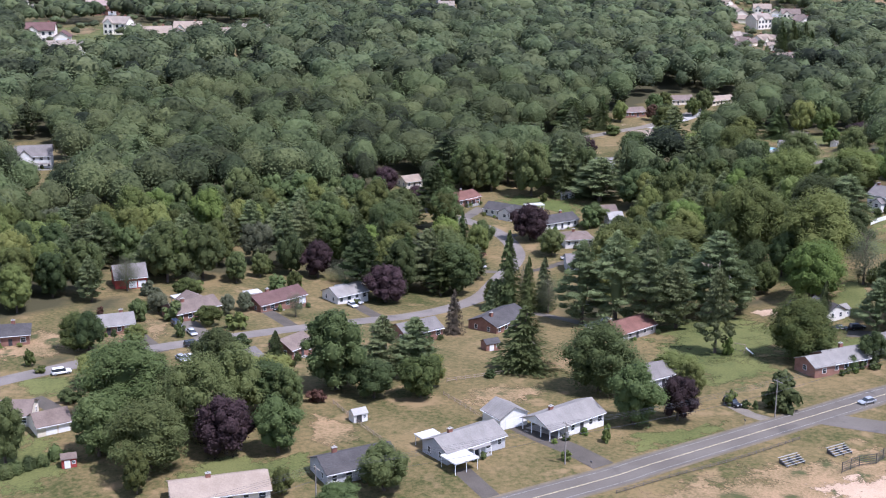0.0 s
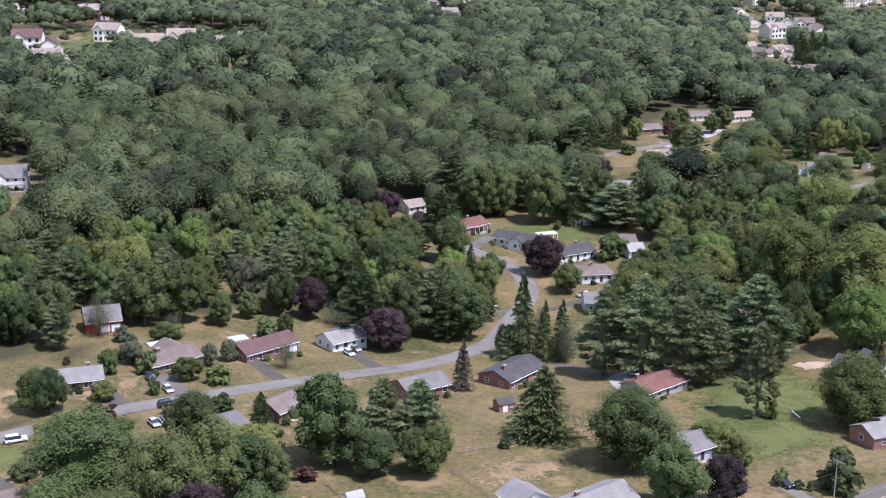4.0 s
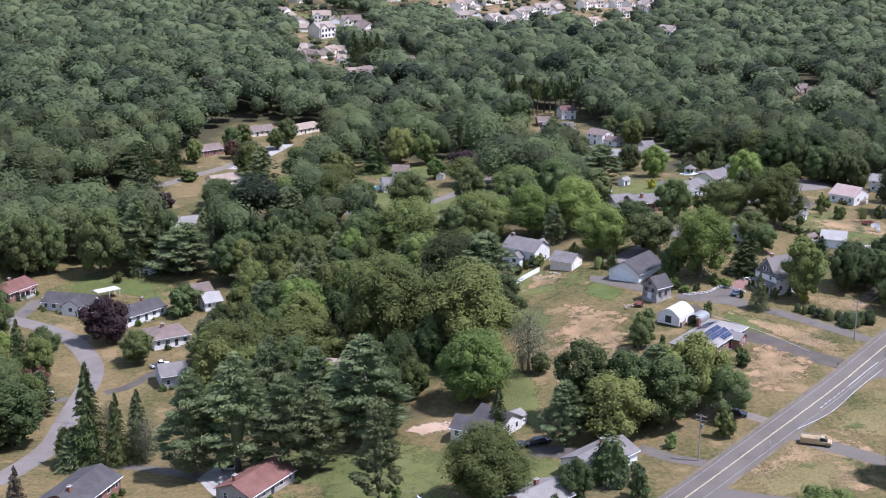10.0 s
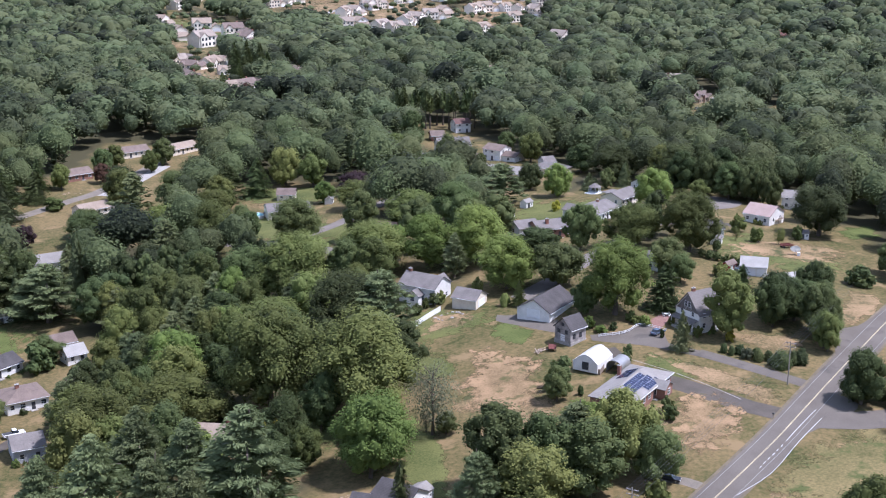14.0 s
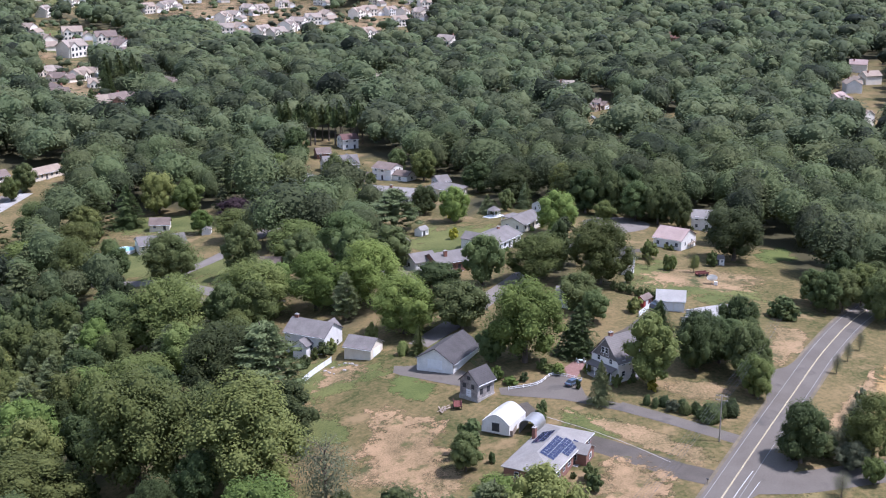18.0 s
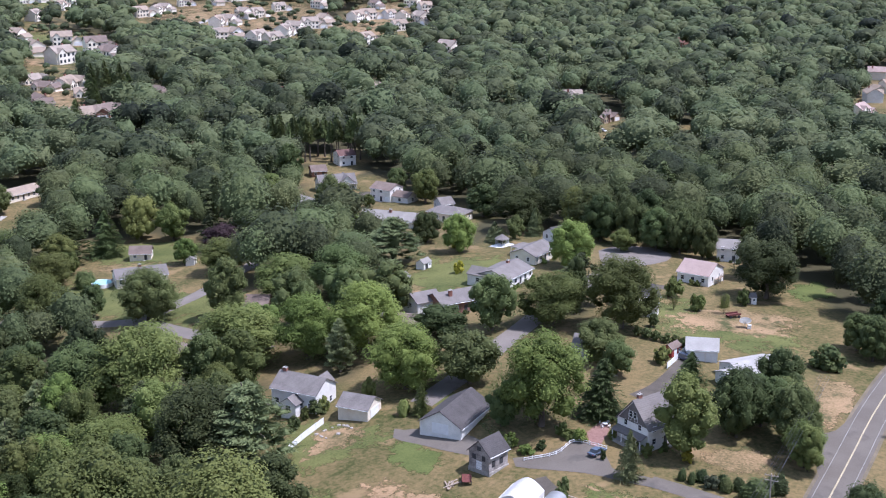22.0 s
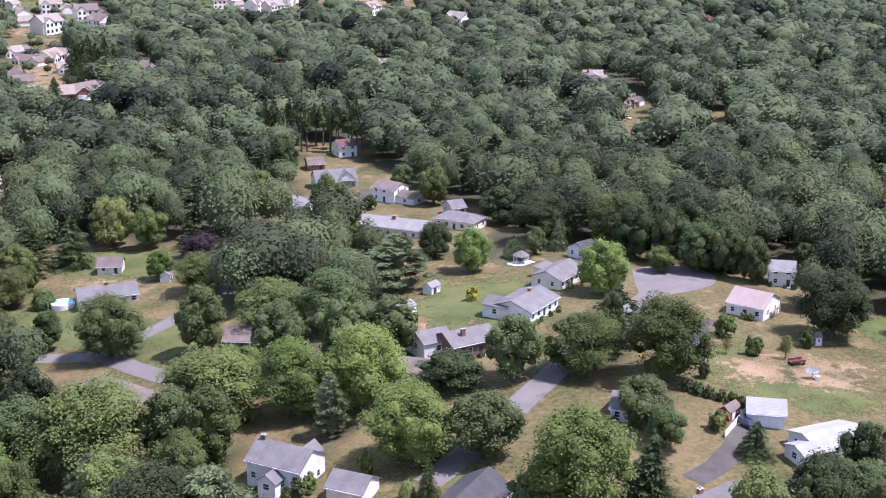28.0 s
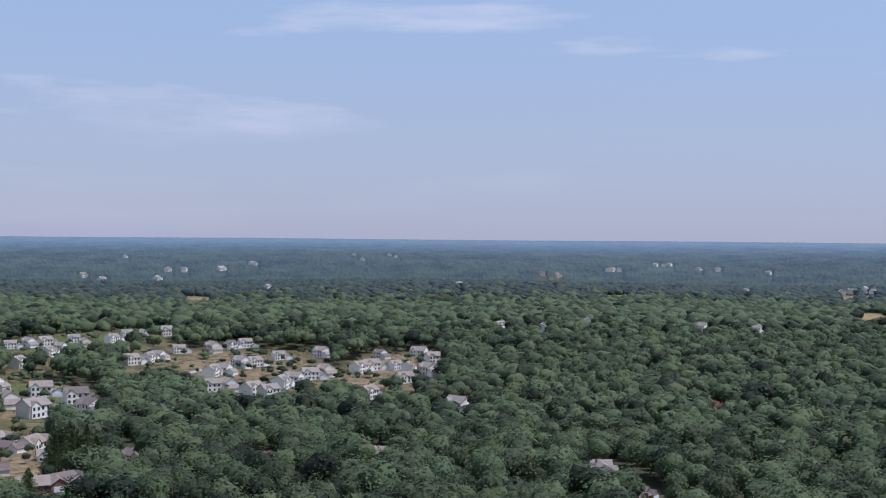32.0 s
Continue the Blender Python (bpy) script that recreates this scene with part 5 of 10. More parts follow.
marking(main_road, "dash", smooth_line([(187.5, 340.4), (188.1, 340.7), (188.6, 341.0)]), 0, 0.14, LINE_WHITE, 0.08)
marking(main_road, "dash", smooth_line([(189.6, 341.5), (190.1, 341.8), (190.7, 342.1)]), 0, 0.14, LINE_WHITE, 0.08)
marking(main_road, "dash", smooth_line([(191.6, 342.7), (192.2, 343.0), (192.7, 343.3)]), 0, 0.14, LINE_WHITE, 0.08)
marking(main_road, "dash", smooth_line([(193.7, 343.8), (194.3, 344.2), (194.8, 344.5)]), 0, 0.14, LINE_WHITE, 0.08)
road("driveway", [(15.7, 274.8), (22.1, 266.1), (27.8, 260.2), (33.9, 251.8)], 2.9, DARK_ASPHALT, "narrow sealed asphalt driveway", 0.045, "structure", "driveway", 1.5)
road("driveway", [(3.8, 248.8), (7.2, 241.6), (10.9, 234.0)], 2, DARK_ASPHALT, "narrow sealed asphalt driveway", 0.045, "structure", "driveway", 1.5)
road("driveway", [(68.7, 291.9), (72.4, 284.4), (77.3, 280.0)], 1.8, GRAVEL, "pale gravel driveway", 0.045, "structure", "driveway", 1.5)
road("driveway", [(113.6, 347.0), (117.8, 345.1), (122.1, 340.3)], 3, DARK_ASPHALT, "narrow sealed asphalt driveway", 0.045, "structure", "driveway", 1.5)
road("driveway", [(-96.6, 288.2), (-91.1, 282.8), (-87.0, 277.7)], 2, DARK_ASPHALT, "narrow sealed asphalt driveway", 0.045, "structure", "driveway", 1.5)
road("driveway", [(-52.8, 369.2), (-47.3, 360.2), (-42.0, 351.0)], 2.2, DARK_ASPHALT, "narrow sealed asphalt driveway", 0.045, "structure", "driveway", 1.5)
road("driveway", [(-27.9, 386.2), (-22.8, 376.2), (-18.0, 368.3)], 2.2, DARK_ASPHALT, "narrow sealed asphalt driveway", 0.045, "structure", "driveway", 1.5)
road("driveway", [(-75.0, 355.3), (-70.4, 346.6), (-64.8, 336.8)], 3, ASPHALT, "worn asphalt driveway", 0.045, "structure", "driveway", 1.5)
road("driveway", [(-84.8, 340.1), (-79.5, 330.9), (-73.6, 322.2)], 2.2, DARK_ASPHALT, "narrow sealed asphalt driveway", 0.045, "structure", "driveway", 1.5)
road("driveway", [(17.9, 387.7), (28.8, 383.2), (39.5, 373.2), (47.9, 362.0)], 1.8, ASPHALT, "worn asphalt driveway", 0.045, "structure", "driveway", 1.5)
road("driveway", [(15.9, 526.1), (6.9, 507.2), (-0.4, 497.3)], 2.5, ASPHALT, "worn asphalt driveway", 0.045, "structure", "driveway", 1.5)
road("driveway", [(45.0, 452.2), (33.9, 441.4), (28.3, 439.8)], 1.7, DARK_ASPHALT, "narrow sealed asphalt driveway", 0.045, "structure", "driveway", 1.5)
road("driveway", [(28.4, 486.4), (21.8, 490.7), (15.9, 494.7)], 1.8, DARK_ASPHALT, "narrow sealed asphalt driveway", 0.045, "structure", "driveway", 1.5)
road("driveway", [(9.8, 439.7), (16.5, 438.2), (19.9, 438.3)], 1.6, ASPHALT, "worn asphalt driveway", 0.045, "structure", "driveway", 1.5)
road("driveway", [(135.6, 337.6), (139.9, 329.6), (145.4, 324.4)], 1.8, ASPHALT, "worn asphalt driveway", 0.045, "structure", "driveway", 1.5)
road("driveway", [(161.9, 345.4), (166.5, 340.4), (169.3, 335.2)], 1.6, GRAVEL, "pale gravel driveway", 0.045, "structure", "driveway", 1.5)
road("driveway", [(170.0, 330.3), (172.6, 323.7), (176.3, 319.0), (181.7, 311.2)], 2.6, ASPHALT, "worn asphalt driveway beside the road", 0.045, "structure", "driveway", 1.5)
road("driveway", [(189.7, 383.0), (192.2, 378.4), (195.7, 370.3), (199.2, 362.6), (203.4, 356.7)], 3.3, DARK_ASPHALT, "narrow sealed asphalt driveway", 0.045, "structure", "driveway", 1.5)
road("driveway", [(206.3, 393.1), (210.5, 385.0), (215.0, 376.0), (219.9, 366.6)], 2.2, ASPHALT, "worn asphalt driveway", 0.045, "structure", "driveway", 1.5)
patch("garage_apron", [(175.1, 444.5), (179.6, 438.3), (185.1, 426.8), (184.4, 422.2), (181.8, 423.1), (177.2, 431.7), (172.9, 440.9)], ASPHALT, "worn asphalt apron before the slate-roofed garage", 0.055, "driveway", 0.2)
patch("parking_court", [(188.5, 416.2), (195.6, 413.8), (203.4, 415.0), (206.8, 409.3), (203.0, 401.2), (207.7, 393.2), (204.7, 391.2), (197.1, 402.4), (186.9, 412.7)], ASPHALT, "worn asphalt parking court beside the old house", 0.05, "driveway", 0.15)
patch("parking_court", [(174.5, 443.9), (182.5, 438.6), (186.8, 429.8), (187.4, 424.0), (182.0, 423.9), (176.5, 432.8), (173.9, 439.7)], ASPHALT, "worn asphalt apron in front of a garage", 0.05, "driveway", 0.25)
patch("parking_court", [(185.5, 406.5), (189.8, 406.0), (189.1, 400.3), (186.8, 396.0), (183.7, 398.0)], DARK_ASPHALT, "small asphalt court behind the barrel-roofed shed", 0.05, "driveway", 0.15)
road("driveway", [(228.5, 425.8), (236.5, 427.9), (247.9, 434.4), (257.0, 440.4)], 2.6, DARK_ASPHALT, "narrow sealed asphalt driveway", 0.045, "structure", "driveway", 1.5)
road("driveway", [(263.6, 500.9), (268.8, 499.8), (281.6, 500.1), (287.5, 493.9), (291.7, 489.1)], 2.4, DARK_ASPHALT, "narrow sealed asphalt driveway", 0.045, "structure", "driveway", 1.5)
road("driveway", [(291.3, 691.6), (284.1, 679.2), (278.8, 669.2)], 4, DARK_ASPHALT, "narrow sealed asphalt driveway", 0.045, "structure", "driveway", 1.5)
road("driveway", [(112.1, 692.4), (136.8, 725.8), (147.1, 739.9)], 5, CONCRETE, "pale concrete driveway", 0.045, "structure", "driveway", 1.5)
road("driveway", [(96.4, 699.3), (110.8, 709.8), (119.4, 709.7)], 4, CLAY, "bare earth yard beside the road", 0.045, "structure", "driveway", 1.5)
patch("hay_field", [(187.5, 375.8), (199.3, 372.1), (195.7, 357.6), (181.4, 346.5), (173.3, 345.9), (174.9, 357.6)], BROWN, "bleached brown verge below a utility pole", 0.045, "ground", 1.5)
patch("hay_field", [(154.0, 420.1), (160.8, 428.4), (169.1, 420.5), (171.7, 410.6), (167.5, 399.0), (159.9, 388.5), (153.3, 380.5), (145.7, 383.9), (141.6, 389.7), (146.1, 405.3)], BROWN, "bleached brown hay stubble in an unmown field", 0.05, "ground", 1.5)
patch("scorched_grass", [(155.0, 420.7), (162.9, 421.7), (168.4, 409.4), (165.3, 397.8), (161.5, 381.9), (155.2, 371.7), (144.2, 374.4), (138.8, 385.8), (142.0, 403.4)], STRAW, "scorched brown patch of an unmown field", 0.03, "ground", 1.2)
patch("scorched_grass", [(156.9, 445.8), (165.7, 442.3), (170.8, 447.2), (162.7, 458.3), (151.9, 445.9)], STRAW, "dry trampled strip of lawn", 0.028, "ground", 1.2)
patch("green_grass", [(174.5, 443.9), (176.8, 439.4), (177.5, 427.5), (176.6, 423.6), (169.9, 418.6), (167.4, 423.3), (167.0, 432.1), (168.6, 439.7)], FRESH, "square of fresh green grass", 0.045, "ground", 1.2)
patch("green_grass", [(142.2, 437.7), (150.8, 432.4), (154.1, 421.4), (147.4, 412.4), (141.7, 417.4)], LUSH, "green edge of the field", 0.025, "ground", 1.2)
patch("scorched_grass", [(193.2, 398.8), (203.1, 389.1), (208.7, 372.0), (213.1, 363.7), (206.6, 359.5), (200.3, 366.7), (196.3, 385.4)], STRAW, "dry verge beside the driveway", 0.025, "ground", 1.2)
patch("scorched_grass", [(187.7, 374.1), (193.4, 365.9), (197.2, 357.4), (187.0, 351.3), (180.5, 360.2), (173.6, 366.3)], STRAW, "dry front lawn", 0.025, "ground", 1.2)
patch("scorched_grass", [(226.7, 400.9), (238.6, 394.0), (230.9, 382.7), (222.0, 387.0), (218.4, 396.1)], STRAW, "dry lawn behind the hedge", 0.025, "ground", 1.2)
patch("scorched_grass", [(277.3, 418.6), (286.6, 413.9), (269.7, 397.9), (256.4, 394.5), (261.9, 406.6)], STRAW, "mown dry lawn", 0.025, "ground", 1.2)
patch("scorched_grass", [(266.9, 471.3), (284.9, 472.2), (302.9, 462.5), (311.4, 456.3), (294.5, 443.9), (275.1, 450.4), (261.5, 459.1)], STRAW, "dry lawn with worn paths", 0.025, "ground", 1.2)
patch("green_grass", [(331.2, 484.3), (344.8, 483.2), (330.8, 466.7), (318.0, 466.0)], FRESH, "fresh green lawn beside the woods", 0.03, "ground", 1.2)
patch("scorched_grass", [(214.2, 528.0), (228.6, 535.4), (225.9, 512.8), (214.8, 509.7)], STRAW, "dry lawn behind a house", 0.025, "ground", 1.2)
patch("scorched_grass", [(24.1, 232.2), (49.0, 248.9), (76.1, 262.8), (100.6, 274.0), (119.0, 278.0), (95.4, 215.9), (22.2, 211.3)], STRAW, "dry outfield beside the road", 0.02, "ground", 1.2)
patch("bare_clay", [(72.2, 245.1), (77.4, 249.2), (85.1, 251.5), (94.1, 254.2), (111.0, 256.8), (101.2, 231.2), (74.9, 235.9)], CLAY, "bare clay infield of a ball field", 0.04, "ground", 0.3)
patch("scorched_grass", [(-120.6, 336.6), (-113.7, 344.3), (-99.2, 337.2), (-95.5, 318.1), (-107.2, 313.6), (-117.4, 309.7)], STRAW, "dry sloping lawn", 0.025, "ground", 1.2)
patch("scorched_grass", [(-87.1, 355.1), (-80.7, 359.1), (-73.7, 336.8), (-78.4, 333.6)], STRAW, "bare strip between two gardens", 0.03, "ground", 1.2)
patch("bare_clay", [(92.2, 375.6), (98.3, 376.5), (105.1, 372.8), (101.3, 367.5), (93.1, 368.3)], CLAY, "bare earth pile", 0.05, "ground", 0.4)
patch("green_grass", [(61.5, 346.0), (77.5, 356.9), (93.7, 370.7), (93.2, 354.2), (82.6, 340.3), (68.0, 333.9)], LUSH, "green lawn under the pines", 0.025, "ground", 1.2)
patch("scorched_grass", [(-31.2, 282.6), (-17.9, 269.0), (-19.6, 256.6), (-27.1, 259.5)], STRAW, "dry corner of a lawn", 0.025, "ground", 1.2)
patch("scorched_grass", [(2.4, 296.9), (16.4, 303.0), (27.3, 299.3), (19.7, 287.8), (6.2, 284.6)], STRAW, "dry back lawn", 0.025, "ground", 1.2)
patch("scorched_grass", [(155.0, 323.8), (180.6, 329.9), (189.1, 324.4), (171.2, 299.8), (152.0, 305.6), (145.7, 313.0)], STRAW, "dry mown field across the road", 0.02, "ground", 1.2)
patch("crop_field", [(240.1, 361.9), (261.2, 374.6), (290.8, 389.3), (313.3, 390.5), (283.1, 357.7), (247.6, 350.8)], CROP, "ripening crop field", 0.03, "ground", 1.2)
patch("scorched_grass", [(154.5, 417.1), (171.1, 411.1), (158.8, 389.9), (144.6, 398.9)], STRAW, "scorched corner of a field", 0.02, "ground", 1.2)
patch("scorched_grass", [(161.1, 644.5), (176.4, 636.2), (188.0, 622.0), (184.2, 615.6), (161.5, 632.0)], STRAW, "dry back lawn near the pool", 0.02, "ground", 1.2)
patch("green_grass", [(60.6, 377.5), (78.4, 379.0), (93.1, 368.3), (105.2, 357.7), (106.9, 342.5), (90.0, 322.4), (71.2, 321.4), (61.2, 332.2), (57.0, 350.4)], LUSH, "green lawn with dry spots", 0.022, "ground", 1.2)
patch("green_grass", [(72.8, 373.9), (89.0, 375.4), (97.1, 360.5), (86.6, 326.7), (73.3, 324.0), (57.2, 331.6)], LUSH, "green lawn beside the pines", 0.026, "ground", 1.2)
patch("green_grass", [(128.8, 400.5), (133.4, 388.1), (119.7, 355.8), (113.1, 357.4), (116.5, 377.4)], LUSH, "green lawn behind a garden", 0.022, "ground", 1.2)
patch("green_grass", [(105.4, 341.6), (119.4, 345.2), (114.4, 327.8), (102.1, 320.6), (97.6, 325.4)], LUSH, "green back lawn", 0.022, "ground", 1.2)
patch("green_grass", [(156.3, 471.8), (164.9, 463.2), (169.0, 448.9), (176.9, 448.5), (174.0, 438.0), (159.0, 439.2), (148.3, 437.6), (148.3, 449.4)], LUSH, "greener grass behind the garage", 0.015, "ground", 1.2)
patch("gravel_pad", [(41.8, 368.3), (47.7, 374.9), (51.0, 367.9), (50.5, 360.5), (44.2, 355.2)], CONCRETE, "pale concrete pad beside a red-roofed house", 0.06, "driveway", 0.2)
patch("green_grass", [(-59.8, 247.7), (-45.9, 255.4), (-26.6, 255.2), (-24.6, 245.7), (-34.3, 240.3), (-53.8, 235.4)], LUSH, "green lawn in front of a house", 0.02, "ground", 1.2)
patch("green_grass", [(-102.9, 267.5), (-85.8, 269.1), (-76.7, 249.7), (-79.9, 236.4), (-94.8, 237.1)], LUSH, "green lawn behind small evergreens", 0.02, "ground", 1.2)
patch("green_grass", [(-104.8, 301.4), (-91.9, 305.2), (-87.3, 293.4), (-96.6, 288.2)], LUSH, "green lawn beside the road", 0.02, "ground", 1.2)
patch("green_grass", [(55.7, 351.2), (77.3, 354.8), (92.3, 325.4), (83.7, 302.8), (65.3, 302.3), (54.3, 321.5)], LUSH, "green lawn with thin dry spots", 0.018, "ground", 1.2)
patch("green_grass", [(37.4, 268.9), (53.3, 273.8), (68.0, 282.2), (60.1, 269.3), (40.7, 256.7)], LUSH, "green roadside lawn", 0.018, "ground", 1.2)
patch("scorched_grass", [(-95.1, 335.2), (-86.3, 344.8), (-78.9, 336.2), (-84.8, 325.6)], STRAW, "dry strip beside a driveway", 0.022, "ground", 1.2)
patch("green_grass", [(275.8, 492.9), (287.9, 483.7), (288.9, 463.1), (299.9, 445.6), (289.9, 430.0), (270.7, 430.8), (263.7, 445.1), (258.2, 457.1), (258.5, 471.2)], LUSH, "green garden lawn with worn spots", 0.018, "ground", 1.2)
patch("green_grass", [(218.5, 541.4), (247.8, 564.5), (269.2, 556.3), (275.9, 537.6), (255.6, 513.0), (232.5, 507.8), (213.6, 513.1)], LUSH, "green back lawn between houses", 0.018, "ground", 1.2)
patch("green_grass", [(135.9, 635.1), (156.2, 638.0), (171.4, 589.8), (191.5, 568.7), (186.1, 550.2), (165.0, 532.0), (154.3, 556.7), (138.7, 586.9)], LUSH, "green lawn round a bend of the road", 0.018, "ground", 1.2)
patch("green_grass", [(195.3, 399.9), (203.1, 385.7), (194.4, 378.0), (189.6, 391.8)], LUSH, "green strip of lawn beside the house", 0.018, "ground", 1.2)
patch("green_grass", [(194.1, 464.6), (197.9, 441.1), (190.5, 424.6), (189.4, 441.1), (185.8, 454.7)], LUSH, "shaded green lawn under trees", 0.018, "ground", 1.2)
patch("mown_grass", [(177.2, 332.1), (196.4, 341.4), (225.4, 346.7), (228.5, 336.2), (201.4, 306.6), (185.1, 315.3), (179.3, 323.0)], OLIVE, "olive mown field across the road", 0.03, "ground", 1.2)
patch("mown_grass", [(144.4, 310.8), (159.4, 319.4), (169.1, 319.0), (174.7, 314.5), (164.1, 299.4), (153.5, 303.8)], OLIVE, "olive mown lawn beside the junction", 0.03, "ground", 1.2)
OPEN.append([(-131, 300), (-90, 310), (-59, 333), (-23, 361), (4, 382), (14, 388), (27, 384), (40, 369), (61, 350), (68, 334), (76, 349), (91, 371), (102, 391), (106, 372), (97, 346), (102, 334), (112, 315), (97, 278), (-129, 274)])
OPEN.append([(-128, 348), (-107, 365), (-98, 362), (-96, 384), (-84, 396), (-69, 411), (-66, 426), (-56, 409), (-37, 420), (-29, 417), (-10, 395), (-1, 399), (14, 410), (-24, 371), (-92, 319), (-120, 300)])
OPEN.append([(-11, 524), (16, 542), (26, 557), (62, 549), (59, 516), (72, 498), (64, 478), (55, 466), (48, 438), (28, 441), (25, 492)])
OPEN.append([(-14, 483), (-9, 493), (12, 480), (18, 463), (18, 430), (9, 432), (-4, 457)])
OPEN.append([(55, 661), (96, 726), (135, 800), (166, 778), (148, 725), (110, 660), (84, 661)])
OPEN.append([(143, 446), (152, 452), (163, 477), (167, 498), (179, 481), (180, 460), (193, 438), (200, 418), (216, 419), (217, 407), (208, 392), (233, 405), (231, 380), (251, 391), (263, 387), (208, 335), (171, 327), (134, 382), (145, 410), (142, 422)])
OPEN.append([(141, 444), (152, 446), (159, 428), (155, 406), (138, 379), (123, 380), (125, 389), (134, 402), (141, 423)])
OPEN.append([(-134, 295), (-106, 294), (-92, 309), (-66, 315), (-34, 328), (17, 324), (36, 358), (48, 327), (65, 338), (79, 373), (97, 368), (115, 363), (148, 354), (98, 198), (-103, 196)])
OPEN.append([(169, 414), (175, 404), (154, 367), (131, 360), (124, 373), (139, 397)])
OPEN.append([(118, 372), (140, 392), (128, 331), (166, 348), (207, 369), (205, 335), (143, 276), (75, 295), (103, 382)])
OPEN.append([(211, 526), (232, 555), (254, 576), (256, 566), (299, 572), (308, 551), (317, 527), (314, 489), (337, 478), (315, 441), (278, 428), (244, 431), (235, 446), (258, 461), (263, 473), (256, 498), (240, 485), (224, 476), (220, 482), (234, 507), (217, 505)])
OPEN.append([(255, 477), (262, 452), (280, 427), (328, 431), (262, 380), (200, 410), (197, 445), (173, 464), (174, 478), (192, 476), (216, 471)])
OPEN.append([(130, 617), (152, 635), (165, 645), (189, 631), (188, 616), (200, 600), (186, 556), (161, 532), (149, 539), (124, 585)])
OPEN.append([(143, 558), (157, 550), (157, 524), (146, 519), (141, 539)])
OPEN.append([(254, 722), (261, 695), (274, 664), (300, 692), (288, 630), (295, 615), (270, 612), (241, 637)])
OPEN.append([(280, 740), (305, 772), (333, 786), (304, 725), (316, 718), (304, 678), (270, 655)])
OPEN.append([(512, 835), (523, 829), (480, 757), (460, 753)])
OPEN.append([(489, 731), (509, 728), (487, 706), (472, 707)])
OPEN.append([(771, 1103), (823, 1101), (787, 1060), (748, 1064)])
OPEN.append([(-193, 550), (-205, 610), (-179, 595), (-163, 546)])
OPEN.append([(604, 720), (802, 880), (820, 869), (596, 660), (548, 631)])
OPEN.append([(-14, 533), (34, 490), (49, 443), (38, 373), (-27, 353), (-30, 390), (9, 400), (13, 435), (5, 497)])
OPEN.append([(51, 636), (80, 689), (126, 734), (183, 794), (154, 682), (116, 633), (102, 609), (77, 591), (59, 604)])
patch("scorched_grass", [(892.8, 2753.2), (932.6, 2713.0), (857.0, 2493.7), (814.5, 2510.9)], STRAW, "pale distant field between woods", 0.3, "ground", 3)
patch("scorched_grass", [(2416.4, 3907.7), (2606.9, 3793.4), (2209.7, 3265.5), (2073.3, 3343.1)], STRAW, "pale distant field between woods", 0.3, "ground", 3)
patch("scorched_grass", [(2382.3, 2509.5), (2474.6, 2427.5), (2111.4, 2100.6), (1994.1, 2132.0)], STRAW, "pale distant field between woods", 0.3, "ground", 3)
OPEN.append([(1751, 1834), (1798, 1804), (1561, 1593), (1519, 1617)])
patch("scorched_grass", [(1778.3, 1858.9), (1827.2, 1830.4), (1617.7, 1643.6), (1575.0, 1668.9)], STRAW, "pale distant field between woods", 0.3, "ground", 3)
OPEN.append([(298, 564), (326, 573), (334, 538), (300, 498), (269, 487), (256, 493), (267, 517)])
OPEN.append([(163, 684), (192, 670), (208, 656), (192, 608), (158, 637)])
OPEN.append([(475, 783), (492, 782), (472, 751), (457, 754)])
patch("green_grass", [(162.3, 680.8), (190.0, 665.0), (205.6, 653.4), (192.7, 614.9), (160.4, 641.5)], LUSH, "green lawn between pines", 0.02, "ground", 1.2)
OPEN.append([(125, 300), (190, 340), (248, 374), (308, 411), (330, 420), (430, 440), (700, 420), (600, 150), (200, 150)])
OPEN.append([(-33, 238), (-55, 233), (-47, 200), (-29, 204)])
house(-44.0, 235.5, 17, 18.9, 9.0, shingle="tan", wall="cream", chimney=(-2, 0), label="long single-storey house with a tan shingled roof")
OPEN.append([(-8, 248), (-28, 247), (-24, 213), (-8, 214)])
house(-18.1, 247.7, 28, 15.9, 9.0, shingle="slate", wall="grey", chimney=(-4, 1), label="pale grey ranch house with a slate-blue roof")
OPEN.append([(15, 258), (-5, 259), (-4, 225), (12, 224)])
house(4.7, 258.6, 38, 15.9, 8.5, shingle="pale", wall="grey", chimney=(-3.5, 0.5), porch=(-2, 3, 1.6), label="ranch house with a pale grey roof and brick chimney")
OPEN.append([(38, 272), (17, 274), (16, 240), (32, 238)])
house(27.2, 272.7, 39, 16.8, 9.0, shingle="pale", wall="white", chimney=(-3.5, 0.5), open_end=5.5, label="white ranch house with a pale grey roof")
canopy(3.6, 249.2, 35, 6.2, 5.6)
canopy(-3.1, 260.8, 35, 5, 3.4, 2.4, "flat white roof over a back porch", "porch_canopy")
OPEN.append([(20, 274), (8, 275), (8, 241), (17, 240)])
house(14.2, 274.6, -57, 6.9, 7.5, eave=2.9, shingle="pale", wall="white", name="garage", category="garage", windows=False, big_door=("right", 4.6, 2.2), label="white detached garage with a pale roof")
OPEN.append([(59, 306), (46, 309), (41, 275), (52, 273)])
house(52.4, 307.4, 34, 9.5, 9.0, shingle="grey", wall="grey", label="grey-roofed house half hidden by a purple tree")
OPEN.append([(111, 318), (96, 323), (87, 290), (99, 286)])
house(103.5, 320.7, 24, 12.3, 9.0, shingle="pale", wall="brick", chimney=(1, 1.2), wings=((-9, -1, 6, 8, 2.7, 1.7, False, "brick", "pale"),), label="brick split-level house with a pale grey roof")
